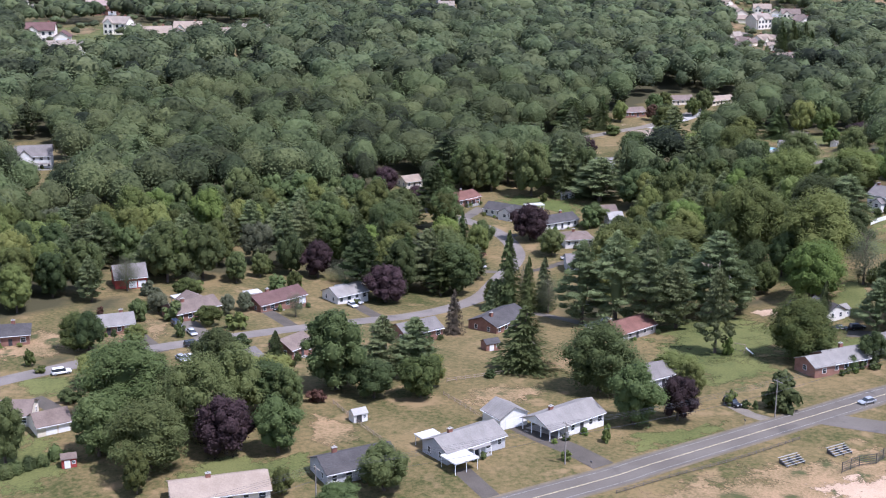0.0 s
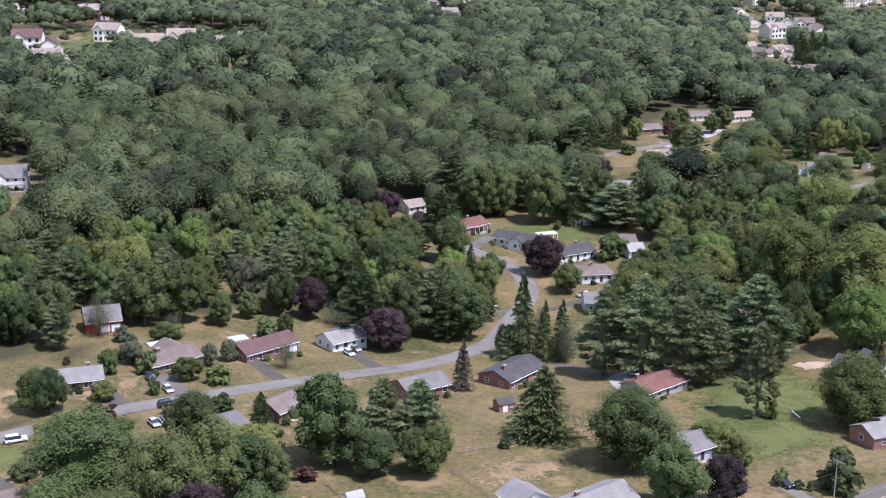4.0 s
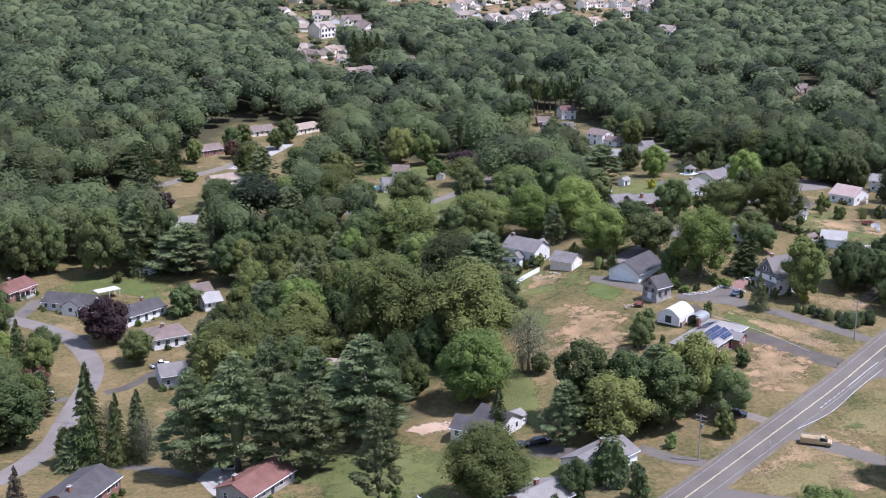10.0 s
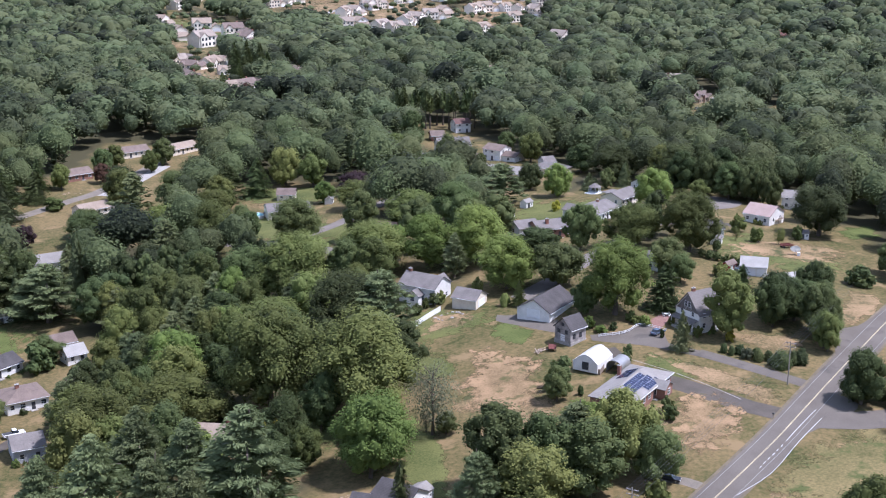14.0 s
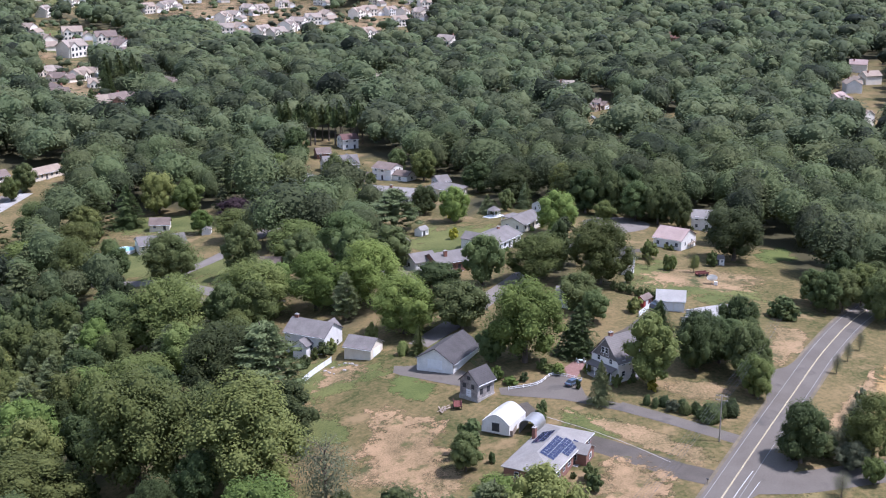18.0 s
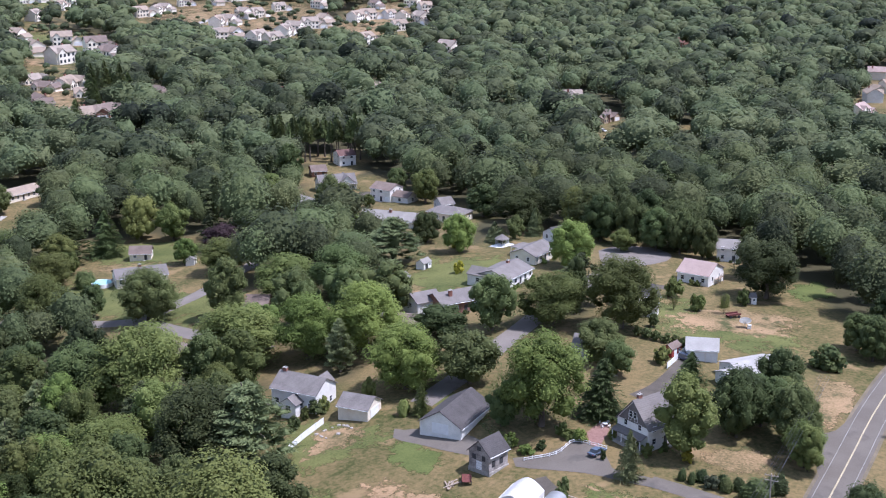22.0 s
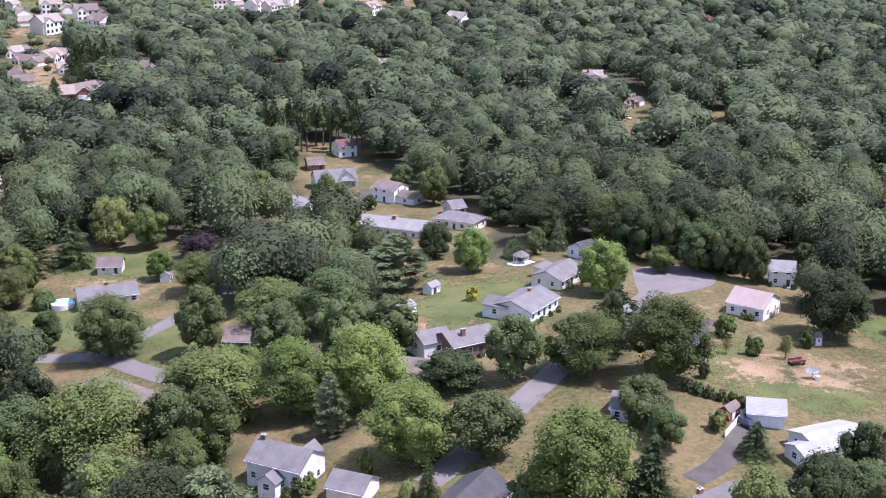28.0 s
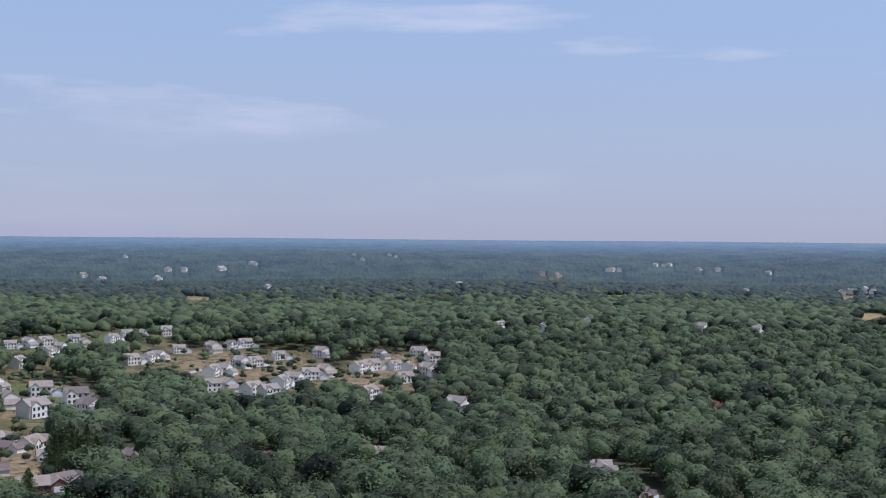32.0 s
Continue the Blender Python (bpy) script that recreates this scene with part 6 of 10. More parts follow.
OPEN.append([(132, 328), (115, 337), (101, 306), (115, 299)])
house(123.4, 332.6, 26, 15.4, 9.0, shingle="grey", wall="white", chimney=(2, 1), garage=1, label="white house with a grey roof behind an evergreen")
OPEN.append([(118, 360), (106, 365), (95, 333), (104, 329)])
house(111.6, 362.5, -61, 9.0, 7.0, shingle="slate", wall="white", label="white outbuilding with a slate roof")
OPEN.append([(111, 358), (99, 363), (88, 331), (98, 327)])
house(105.2, 360.7, -44, 9.2, 7.0, shingle="slate", wall="white", label="low white building with a dark roof beside an earth pile")
shed(115.6, 362.4, 30, 5, 4, 2.3, 1.0, "pale", "white", "small white garage in a back garden")
OPEN.append([(62, 354), (43, 358), (39, 324), (54, 321)])
house(52.6, 355.8, 41, 15.9, 9.0, eave=2.6, shingle="red", wall="stone", chimney=(-5.5, 1.2), label="stone house with a rusty red roof")
OPEN.append([(26, 364), (6, 366), (6, 331), (22, 330)])
house(16.4, 364.9, 52, 16.0, 10.0, shingle="slate", wall="brick", chimney=(-5, -1), label="low brick house with a dark slate roof")
shed(13.1, 336.8, 25, 4.2, 3.4, 2.0, 0.9, "slate", "brick", "small brick shed with a dark roof")
shed(-19.0, 274.4, 30, 3.4, 2.6, 2.0, 0.9, "white", "white", "small white garden shed")
shed(-78.1, 251.3, 20, 3.0, 2.6, 2.1, 0.7, "brown", "red", "small red playhouse shed with white trim")
OPEN.append([(-82, 272), (-93, 268), (-81, 236), (-73, 239)])
house(-87.5, 270.2, 32, 7.5, 7.0, eave=2.5, shingle="brown", wall="cream", name="garage", category="garage", windows=False, garage=2, label="cream garage with a brown roof")
OPEN.append([(-91, 278), (-106, 273), (-93, 241), (-81, 246)])
house(-98.7, 275.4, 5, 12.0, 9.0, shingle="brown", wall="cream", label="low cream house with a brown roof")
OPEN.append([(-91, 391), (-104, 387), (-93, 355), (-83, 358)])
house(-97.5, 388.8, 21, 9.7, 9.0, eave=3.4, shingle="grey", wall="red", rise=3.0, windows=False, garage=2, name="barn", category="barn", label="red barn with white garage doors and a grey roof")
OPEN.append([(-83, 342), (-98, 338), (-86, 306), (-75, 309)])
house(-90.7, 340.0, 20, 11.2, 8.0, shingle="pale", wall="brick", chimney=(2.5, 0.4), garage=1, label="small brick ranch house with a pale roof")
OPEN.append([(-109, 333), (-125, 327), (-112, 295), (-99, 300)])
house(-117.0, 329.7, 16, 13.0, 9.0, shingle="slate", wall="brick", roof="hip", chimney=(2.5, 0.4), label="brick house with a dark hipped roof")
OPEN.append([(-64, 360), (-81, 356), (-72, 323), (-58, 327)])
house(-72.5, 358.2, 40, 14.1, 9.0, shingle="brown", wall="brick", chimney=(-3, -0.4), wings=((3.5, 4.5, 8, 7, 2.8, 1.8, True, "brick", "brown"),), label="brick ranch house with a brown roof")
canopy(-76.7, 369.3, 35, 7, 4.4, 2.6, "flat white patio roof", "patio_roof")
OPEN.append([(-40, 377), (-61, 373), (-54, 340), (-37, 343)])
house(-50.6, 375.0, 44, 17.0, 9.0, shingle="maroon", wall="brick", chimney=(-2.5, 0.3), garage=1, label="brick ranch house with a maroon roof")
canopy(-57.9, 379.5, 30, 5, 4, 2.5, "flat white patio roof", "patio_roof")
OPEN.append([(-23, 390), (-38, 389), (-34, 355), (-21, 356)])
house(-30.5, 389.5, 39, 11.5, 8.5, shingle="pale", wall="white", label="white house with a pale roof beside a purple tree")
canopy(-29.9, 397.4, 30, 9, 3, 2.6, "flat white patio roof", "patio_roof")
OPEN.append([(-44, 311), (-57, 308), (-49, 275), (-39, 277)])
house(-50.4, 309.4, 50, 7.9, 9.0, shingle="grey", wall="white", label="grey-roofed house among garden trees")
OPEN.append([(-34, 325), (-46, 323), (-40, 290), (-30, 291)])
house(-39.8, 324.1, 54, 8.4, 8.0, shingle="brown", wall="brick", label="small brick house among conifers")
OPEN.append([(1, 348), (-16, 347), (-13, 314), (-0, 314)])
house(-7.6, 347.6, 34, 12.3, 9.0, shingle="grey", wall="brick", label="house with a faded green roof")
OPEN.append([(-9, 556), (-21, 556), (-19, 522), (-9, 522)])
house(-14.7, 555.7, 34, 8.3, 8.0, shingle="tan", wall="cream", label="house with a tan roof under trees")
OPEN.append([(16, 533), (-1, 533), (0, 499), (14, 499)])
house(7.6, 532.9, 44, 13.0, 10.0, shingle="red", wall="brick", chimney=(0, 0.5), porch=(-3, 4, 2), label="brick house with a red roof at the bend")
OPEN.append([(36, 515), (16, 516), (16, 482), (32, 481)])
house(25.9, 515.5, -33, 16.7, 9.0, shingle="slate", wall="white", wings=((3, -3, 8, 6, 2.8, 1.8, True, "white", "slate"),), label="white house with a blue-grey roof")
OPEN.append([(54, 498), (34, 500), (33, 466), (49, 465)])
house(44.3, 499.2, 32, 15.8, 9.0, shingle="slate", wall="white", chimney=(3, 1), label="white house with a slate roof and a porch")
OPEN.append([(57, 474), (42, 476), (40, 442), (52, 440)])
house(49.9, 474.7, 10, 10.9, 11.0, shingle="brown", wall="white", chimney=(-1, 0), roof="hip", label="white house with a brown hipped roof")
OPEN.append([(53, 440), (40, 442), (37, 408), (48, 407)])
house(46.8, 441.2, 2, 7.4, 9.0, eave=3.5, shingle="grey", wall="grey", label="grey house beside the pines")
canopy(37.3, 522.2, 20, 8, 4.2, 2.6, "white arched tarpaulin shelter on posts", "shelter")
shed(52.3, 542.9, 20, 6.5, 4.5, 2.4, 1.4, "pale", "white", "white garden shed at the wood edge")
OPEN.append([(71, 509), (60, 511), (56, 477), (65, 476)])
house(65.4, 509.9, 13, 7.2, 7.0, shingle="brown", wall="brick", label="small brown-roofed house among shrubs")
OPEN.append([(72, 498), (62, 500), (58, 466), (66, 465)])
house(67.3, 498.9, 13, 5.8, 6.0, shingle="white", wall="white", label="white cottage at the wood edge")
OPEN.append([(81, 589), (65, 592), (62, 558), (74, 556)])
house(73.0, 590.5, 7, 11.8, 9.0, eave=4, shingle="pale", wall="white", label="white house with a pale roof below the woods")
OPEN.append([(114, 728), (97, 730), (94, 697), (107, 694)])
house(105.8, 729.0, 19, 13.1, 9.0, shingle="brown", wall="brick", label="low brown house beside the pale road")
OPEN.append([(148, 763), (125, 768), (120, 734), (139, 730)])
house(136.4, 765.5, 14, 19.9, 9.0, shingle="brown", wall="cream", label="low brown-roofed house among trees")
OPEN.append([(172, 762), (149, 767), (144, 734), (162, 729)])
house(160.7, 764.5, 28, 19.7, 9.0, shingle="tan", wall="cream", label="low cream house beyond a driveway")
OPEN.append([(112, 663), (93, 666), (89, 632), (104, 629)])
house(102.5, 664.2, 21, 15.1, 8.0, shingle="tan", wall="cream", label="tan-roofed house beside the pale road")
OPEN.append([(173, 470), (158, 476), (147, 444), (159, 439)])
house(165.4, 472.2, -56, 12.3, 9.0, eave=4.6, shingle="grey", wall="white", rise=2.6, storeys=1, chimney=(-5, 0), wings=((0.5, -5.2, 5, 4, 2.6, 1.4, True, "white", "grey"), (3.0, 2.6, 6, 3.6, 4.8, 1.6, True, "white", "grey")), label="white two-storey house with a grey roof and porch wing")
OPEN.append([(178, 455), (168, 460), (154, 429), (162, 425)])
house(172.8, 457.3, -53, 7.6, 7.0, eave=2.6, shingle="grey", wall="cream", name="garage", category="garage", windows=False, big_door=("right", 4, 2.2), label="cream detached garage with a grey roof")
OPEN.append([(196, 431), (178, 441), (162, 411), (177, 403)])
house(187.4, 438.4, 34, 15.5, 10.0, eave=2.2, shingle="slate", wall="white", name="garage", category="garage", windows=False, big_door=("left", 4, 2.4), rise=3.0, label="pale blue garage with a large slate roof")
OPEN.append([(187, 413), (177, 418), (160, 389), (168, 384)])
old_barn = house(182.4, 416.2, 19, 6.0, 5.4, eave=4.1, shingle="slate", wall="barn", name="barn", category="barn", windows=False, rise=2.5, big_door=("left", 1.6, 2.2), label="old weathered wooden barn with a slate roof")
for _k in range(21):
    _q = -2.58 + 5.16 * _k / 20
    part("board", boxes(((-3.07, _q - 0.1, 0.1 + 0.07 * (_k * 7 % 5)), (-3.01, _q + 0.1, 4.05 + 2.5 * (1 - abs(_q) / 2.7) - 0.12 * (_k * 5 % 3)))), WALL["barn"], old_barn)
# solid dark panels on the walls, painted as the shade inside hatches and doorways
for _y0, _y1, _z0, _z1 in ((-1.7, -0.8, 2.5, 3.6), (0.8, 1.8, 2.4, 3.5), (-0.5, 0.5, 4.5, 5.4)):
    part("opening", boxes(((-3.13, _y0, _z0), (-3.08, _y1, _z1))), DOOR_AND_SHADE, old_barn, "dark panel painted as the shade in a hayloft hatch")
for _x0 in (-2.2, 0.3):
    part("opening", boxes(((_x0, -2.77, 1.2), (_x0 + 1.1, -2.72, 2.6))), DOOR_AND_SHADE, old_barn, "dark panel painted as the shade in a doorway")
part("foundation", boxes(((-3.16, -2.86, -1.2), (3.16, 2.86, 0.35))), STONE, old_barn, "rough stone foundation")
OPEN.append([(189, 371), (167, 388), (149, 359), (167, 346)])
house(177.9, 379.4, 34, 23.6, 10.3, eave=2.9, shingle="pale", wall="brick", roof="hip", rise=2.1, chimney=(3, 4.6), wings=((4, -5.0, 5.5, 4.6, 2.6, 1.2, True, "brick", "pale"),), label="brick ranch house with solar panels on a pale roof")
SOLAR_AT = (180.6, 379.2)
BARREL_AT = (179.0, 399.0)
LEANTO_AT = (183.4, 394.1)
farm_house = house(218.0, 408.0, 7, 10.5, 9.2, eave=4.7, rise=5.0, shingle="grey", wall="white", storeys=2, turned=True, chimney=(-3.4, 0.2), label="old white two-storey farmhouse with a steep grey gable roof")
for _e in (-1, 1):
    # grey shingled gable above the upper windows, and a shed porch along the front
    part("gable_shingles", solid([(_e * 5.26, -4.3, 4.75), (_e * 5.26, 4.3, 4.75), (_e * 5.26, 0, 9.35), (_e * 5.3, -4.3, 4.75), (_e * 5.3, 4.3, 4.75), (_e * 5.3, 0, 9.35)], [(0, 1, 2), (5, 4, 3), (0, 3, 4, 1), (1, 4, 5, 2), (2, 5, 3, 0)]), SHINGLE["grey"], farm_house, "grey shingled gable")
    for _q in (-0.62, 0.62):
        window(farm_house, _e * 5.3, _q, 5.9, -90 if _e < 0 else 90, 0.9, 1.3)
part("porch_roof", solid([(-7.4, -4.4, 2.5), (-5.28, -4.4, 3.1), (-5.28, 4.4, 3.1), (-7.4, 4.4, 2.5), (-7.4, -4.4, 2.36), (-5.28, -4.4, 2.96), (-5.28, 4.4, 2.96), (-7.4, 4.4, 2.36)], [(0, 1, 2, 3), (7, 6, 5, 4), (0, 4, 5, 1), (1, 5, 6, 2), (2, 6, 7, 3), (3, 7, 4, 0)]), SHINGLE["grey"], farm_house)
part("porch_floor", boxes(((-7.3, -4.3, -0.8), (-5.27, 4.3, 0.25))), CONCRETE, farm_house)
for _q in (-4.1, -1.4, 1.4, 4.1):
    part("post", boxes(((-7.25, _q - 0.08, 0.25), (-7.09, _q + 0.08, 2.45))), TRIM, farm_house)
OPEN.append([(206, 414), (227, 429), (231, 420), (214, 399)])
OPEN.append([(264, 435), (254, 444), (232, 419), (239, 412)])
house(259.1, 439.5, -40, 7.6, 6.6, eave=3, shingle="white", wall="white", name="garage", category="garage", windows=False, garage=2, label="white garage with a white metal roof")
OPEN.append([(264, 421), (254, 432), (230, 407), (238, 398)])
house(262.0, 424.6, -6, 12.5, 9.0, shingle="white", wall="white", rise=1.2, wings=((-7, -3, 7, 6, 2.6, 1.0, False, "white", "white"),), label="low white house with a white metal roof")
OPEN.append([(311, 490), (300, 500), (278, 474), (287, 466)])
house(305.6, 494.7, -65, 10.0, 11.0, eave=3.2, rise=2.6, shingle="pink", wall="white", label="white house with a pale pink roof and a deck")
DECK_AT = (308.6, 491.6)
OPEN.append([(338, 510), (330, 518), (307, 493), (313, 487)])
house(333.9, 514.3, -41, 7.0, 7.0, eave=4.6, shingle="pale", wall="white", storeys=2, label="tall white outbuilding at the wood edge")
shed(303.4, 471.0, -25, 3.6, 3, 2.0, 0.8, "grey", "white", "grey-roofed shed beside a glasshouse frame")
OPEN.append([(259, 514), (243, 525), (226, 495), (239, 487)])
house(251.3, 519.6, 28, 14.8, 11.0, eave=3, shingle="grey", wall="white", chimney=(2, 0), wings=((-5, 4.5, 7, 6, 3.0, 1.6, True, "white", "grey"),), label="white split-level house with a grey roof")
OPEN.append([(281, 534), (267, 544), (249, 515), (260, 507)])
house(274.0, 538.6, 28, 13.6, 9.0, shingle="grey", wall="cream", label="cream house with a grey roof beside a light green tree")
canopy(275.4, 546.8, 20, 7, 5, 2.6, "dark-roofed open carport beside a house", "carport", SHINGLE["grey"])
GAZEBO_AT = (277.3, 562.4)
OPEN.append([(230, 498), (216, 507), (200, 477), (212, 470)])
house(224.6, 504.2, 2, 12.4, 9.0, eave=3.2, shingle="grey", wall="brick", chimney=(-2, -2), rise=2.0, wings=((-7, 4.5, 8, 8, 3.0, 1.8, False, "white", "grey"),), label="brick and white split-level house with a grey roof")
OPEN.append([(297, 613), (281, 622), (255, 574), (268, 567)])
house(288.6, 617.3, -58, 14.5, 9.5, eave=3, shingle="grey", wall="cream", roof="hip", label="cream bungalow with a grey hipped roof")
OPEN.append([(282, 613), (252, 628), (230, 579), (254, 567)])
house(266.9, 620.7, -50, 24.0, 11.0, eave=3.2, shingle="pale", wall="white", chimney=(-1, -1), label="long white house with a pale roof")
OPEN.append([(296, 668), (284, 675), (260, 626), (270, 621)])
house(289.9, 671.4, -64, 10.0, 9.0, eave=5, shingle="brown", wall="white", storeys=2, garage=1, wings=((9, 0, 8, 7, 2.8, 1.6, False, "white", "brown"),), label="white two-storey house with a brown roof")
OPEN.append([(261, 666), (247, 672), (227, 622), (238, 617)])
house(253.6, 669.3, -77, 11.2, 9.0, eave=4, shingle="pale", wall="white", label="white house with a pale roof among trees")
OPEN.append([(292, 701), (273, 709), (253, 659), (267, 653)])
house(282.5, 705.2, -12, 16.0, 10.0, eave=3.2, shingle="grey", wall="white", rise=3.2, wings=((4, -1, 8, 7, 3.4, 3.0, True, "white", "grey"),), label="white house with a wide grey roof under pines")
OPEN.append([(294, 735), (283, 740), (263, 690), (272, 686)])
house(288.7, 737.7, -14, 6.9, 8.0, shingle="brown", wall="brick", label="house half hidden under tall pines")
OPEN.append([(316, 752), (304, 757), (291, 726), (301, 722)])
house(310.2, 754.7, -6, 8.1, 9.0, eave=5, shingle="maroon", wall="white", storeys=2, label="white house under tall pine trunks")
OPEN.append([(492, 787), (481, 796), (438, 738), (447, 731)])
house(486.7, 791.4, -39, 10.0, 9.0, eave=5, shingle="brown", wall="brick", storeys=2, label="brick two-storey house in a clearing of the woods")
OPEN.append([(512, 845), (504, 850), (469, 801), (476, 797)])
house(507.9, 847.5, -51, 6.0, 5.0, shingle="pale", wall="white", label="small white house among woodland trees")
OPEN.append([(516, 761), (530, 754), (452, 670), (443, 674)])
OPEN.append([(486, 785), (497, 779), (426, 694), (415, 700)])
car(467.4, 763.4, -86, "white", "car")
car(482.1, 714.2, -45, "white", "car")
OPEN.append([(303, 635), (293, 641), (277, 611), (285, 606)])
house(298.0, 638.1, -3, 5.5, 7.0, shingle="grey", wall="grey", label="grey-roofed outbuilding under trees")
OPEN.append([(302, 557), (293, 563), (274, 535), (282, 530)])
house(297.9, 560.2, 12, 6.1, 7.0, shingle="slate", wall="blue", label="blue-grey house behind trees")
OPEN.append([(178, 608), (158, 613), (151, 580), (167, 576)])
house(167.6, 610.6, -7, 16.6, 9.0, shingle="grey", wall="cream", chimney=(0, 0), label="low cream house with a grey roof beside a pool")
OPEN.append([(183, 640), (172, 643), (164, 610), (173, 607)])
house(177.3, 641.4, -24, 7.4, 6.0, eave=2.4, shingle="brown", wall="cream", label="cream garage with a brown roof on a lawn")
OPEN.append([(189, 544), (178, 548), (167, 515), (176, 512)])
house(183.4, 545.7, -32, 6.4, 8.0, shingle="brown", wall="brick", label="brown-roofed house between broad trees")
OPEN.append([(161, 529), (138, 535), (132, 502), (150, 497)])
house(149.4, 532.4, -63, 19.6, 9.0, shingle="brown", wall="brick", rise=1.2, label="long low house with a flat brown roof")
OPEN.append([(240, 451), (230, 459), (210, 431), (218, 425)])
house(235.1, 455.0, -45, 5.8, 9.0, shingle="grey", wall="white", label="grey-roofed house under trees")
OPEN.append([(277, 478), (265, 488), (244, 461), (254, 453)])
house(271.2, 482.9, -19, 12.0, 9.0, shingle="slate", wall="white", label="white house with a dark roof behind broad trees")
OPEN.append([(213, 494), (202, 499), (187, 469), (196, 464)])
house(207.5, 496.4, -44, 7.8, 8.0, shingle="brown", wall="cream", rise=1.2, label="low brown-roofed house behind bright trees")
shed(225.4, 537.6, 25, 6, 4, 2.1, 1.0, "pale", "white", "small white garden shed on a dry lawn")
shed(240.4, 549.7, 25, 4, 3, 2.1, 1.0, "pale", "white", "small white garden shed on a dry lawn")
shed(187.9, 619.0, 60, 4, 3, 2.1, 1.0, "pale", "white", "small white garden shed on a dry lawn")
shed(253.3, 444.0, 20, 4.5, 2.6, 2.1, 1.0, "brown", "red", "small red garden shed on a dry lawn")
shed(202.2, 506.9, 0, 5, 3, 2.1, 1.0, "grey", "cream", "small cream garden shed on a dry lawn")
shed(268.1, 470.8, 40, 4, 3, 2.1, 1.0, "grey", "white", "small white garden shed on a dry lawn")
far_house(511, 854, 65, "fawn", "ivory", 1, 1.25)
far_house(776, 1075, 110, "red", "brick", 1, 1.25)
far_house(1025, 1787, 20, "fawn", "ivory", 2, 1.25)
far_house(1063, 1747, 50, "fawn", "white", 2, 1.25)
far_house(1182, 1802, 65, "fawn", "ivory", 2, 1.25)
far_house(1290, 1578, 110, "fawn", "ivory", 2, 1.25)
far_house(1259, 1658, 35, "fawn", "ivory", 2, 1.25)
far_house(2168, 2561, 20, "fawn", "cream", 2, 1.25)
far_house(1477, 3869, 50, "fawn", "ivory", 2, 1.11)
far_house(1818, 3920, 65, "fawn", "ivory", 2, 0.85)
far_house(1010, 3783, 35, "fawn", "ivory", 2, 1.53)
far_house(976, 3852, 20, "fawn", "cream", 2, 1.41)
far_house(1153, 3757, 50, "ivory", "ivory", 2, 1.50)
far_house(1223, 3876, 65, "fawn", "ivory", 2, 1.24)
far_house(1261, 3856, 110, "fawn", "ivory", 2, 1.25)
far_house(1366, 3836, 35, "ivory", "cream", 2, 1.23)
far_house(2370, 3341, 20, "fawn", "ivory", 2, 1.16)
far_house(2543, 3325, 50, "fawn", "ivory", 2, 1.02)
far_house(2616, 3173, 65, "ivory", "ivory", 2, 1.12)
far_house(2685, 3038, 110, "fawn", "cream", 2, 1.21)
far_house(2485, 2555, 35, "fawn", "ivory", 2, 1.25)
far_house(2601, 2609, 20, "ivory", "ivory", 2, 1.25)
far_house(1920, 3879, 50, "fawn", "ivory", 2, 0.84)
far_house(2153, 3382, 65, "fawn", "cream", 2, 1.32)
far_house(1638, 2955, 110, "ivory", "ivory", 2, 1.25)
far_house(1216, 3112, 35, "fawn", "ivory", 2, 1.25)
far_house(618, 726, 20, "pink", "ivory", 2, 0.90)
far_house(672, 766, 57, "tan", "white", 2, 0.90)
far_house(582, 674, 94, "tan", "ivory", 2, 0.90)
far_house(752, 836, 131, "pink", "ivory", 2, 0.90)
far_house(711, 787, 168, "tan", "ivory", 2, 0.90)
far_house(486, 790, 20, "brown", "tan", 1, 0.80)
far_house(1472, 3879, 20, "fawn", "ivory", 2, 1.10)
far_house(1217, 3870, 50, "tan", "ivory", 2, 1.25)
far_house(1258, 3849, 65, "fawn", "ivory", 2, 1.27)
far_house(976, 3852, 35, "tan", "cream", 2, 1.41)
far_house(1360, 3830, 20, "ivory", "ivory", 2, 1.24)
far_house(2354, 3343, 50, "fawn", "ivory", 2, 1.17)
far_house(2385, 3330, 65, "tan", "ivory", 2, 1.16)
far_house(2530, 3345, 110, "ivory", "cream", 2, 1.00)
far_house(2622, 3177, 35, "fawn", "ivory", 2, 1.11)
far_house(2580, 3213, 20, "tan", "ivory", 2, 1.11)
far_house(2176, 2579, 50, "ivory", "ivory", 2, 1.25)
far_house(2377, 2470, 65, "fawn", "cream", 2, 1.25)
far_house(2446, 2501, 110, "tan", "ivory", 2, 1.25)
far_house(2516, 2532, 35, "ivory", "ivory", 2, 1.25)
far_house(2486, 2477, 20, "fawn", "ivory", 2, 1.25)
far_house(1818, 3920, 50, "tan", "cream", 2, 0.85)
far_house(1920, 3834, 65, "ivory", "ivory", 2, 0.89)
far_house(2567, 3325, 110, "fawn", "ivory", 2, 0.99)
far_house(1010, 3775, 20, "fawn", "ivory", 2, 1.55)
far_house(1800, 3822, 50, "tan", "cream", 2, 0.98)
far_house(2691, 3043, 65, "tan", "ivory", 2, 1.20)
far_house(1258, 1650, 110, "fawn", "ivory", 2, 1.25)
far_house(1301, 1587, 35, "tan", "ivory", 2, 1.25)
far_house(2176, 3340, 20, "tan", "cream", 2, 1.37)
far_house(1171, 4136, 50, "fawn", "ivory", 2, 0.88)
far_house(385, 1779, -2, "tan", "ivory", 2, 1.00)
far_house(408, 1793, -72, "fawn", "ivory", 2, 1.15)
far_house(427, 1799, 15, "tan", "cream", 2, 1.15)
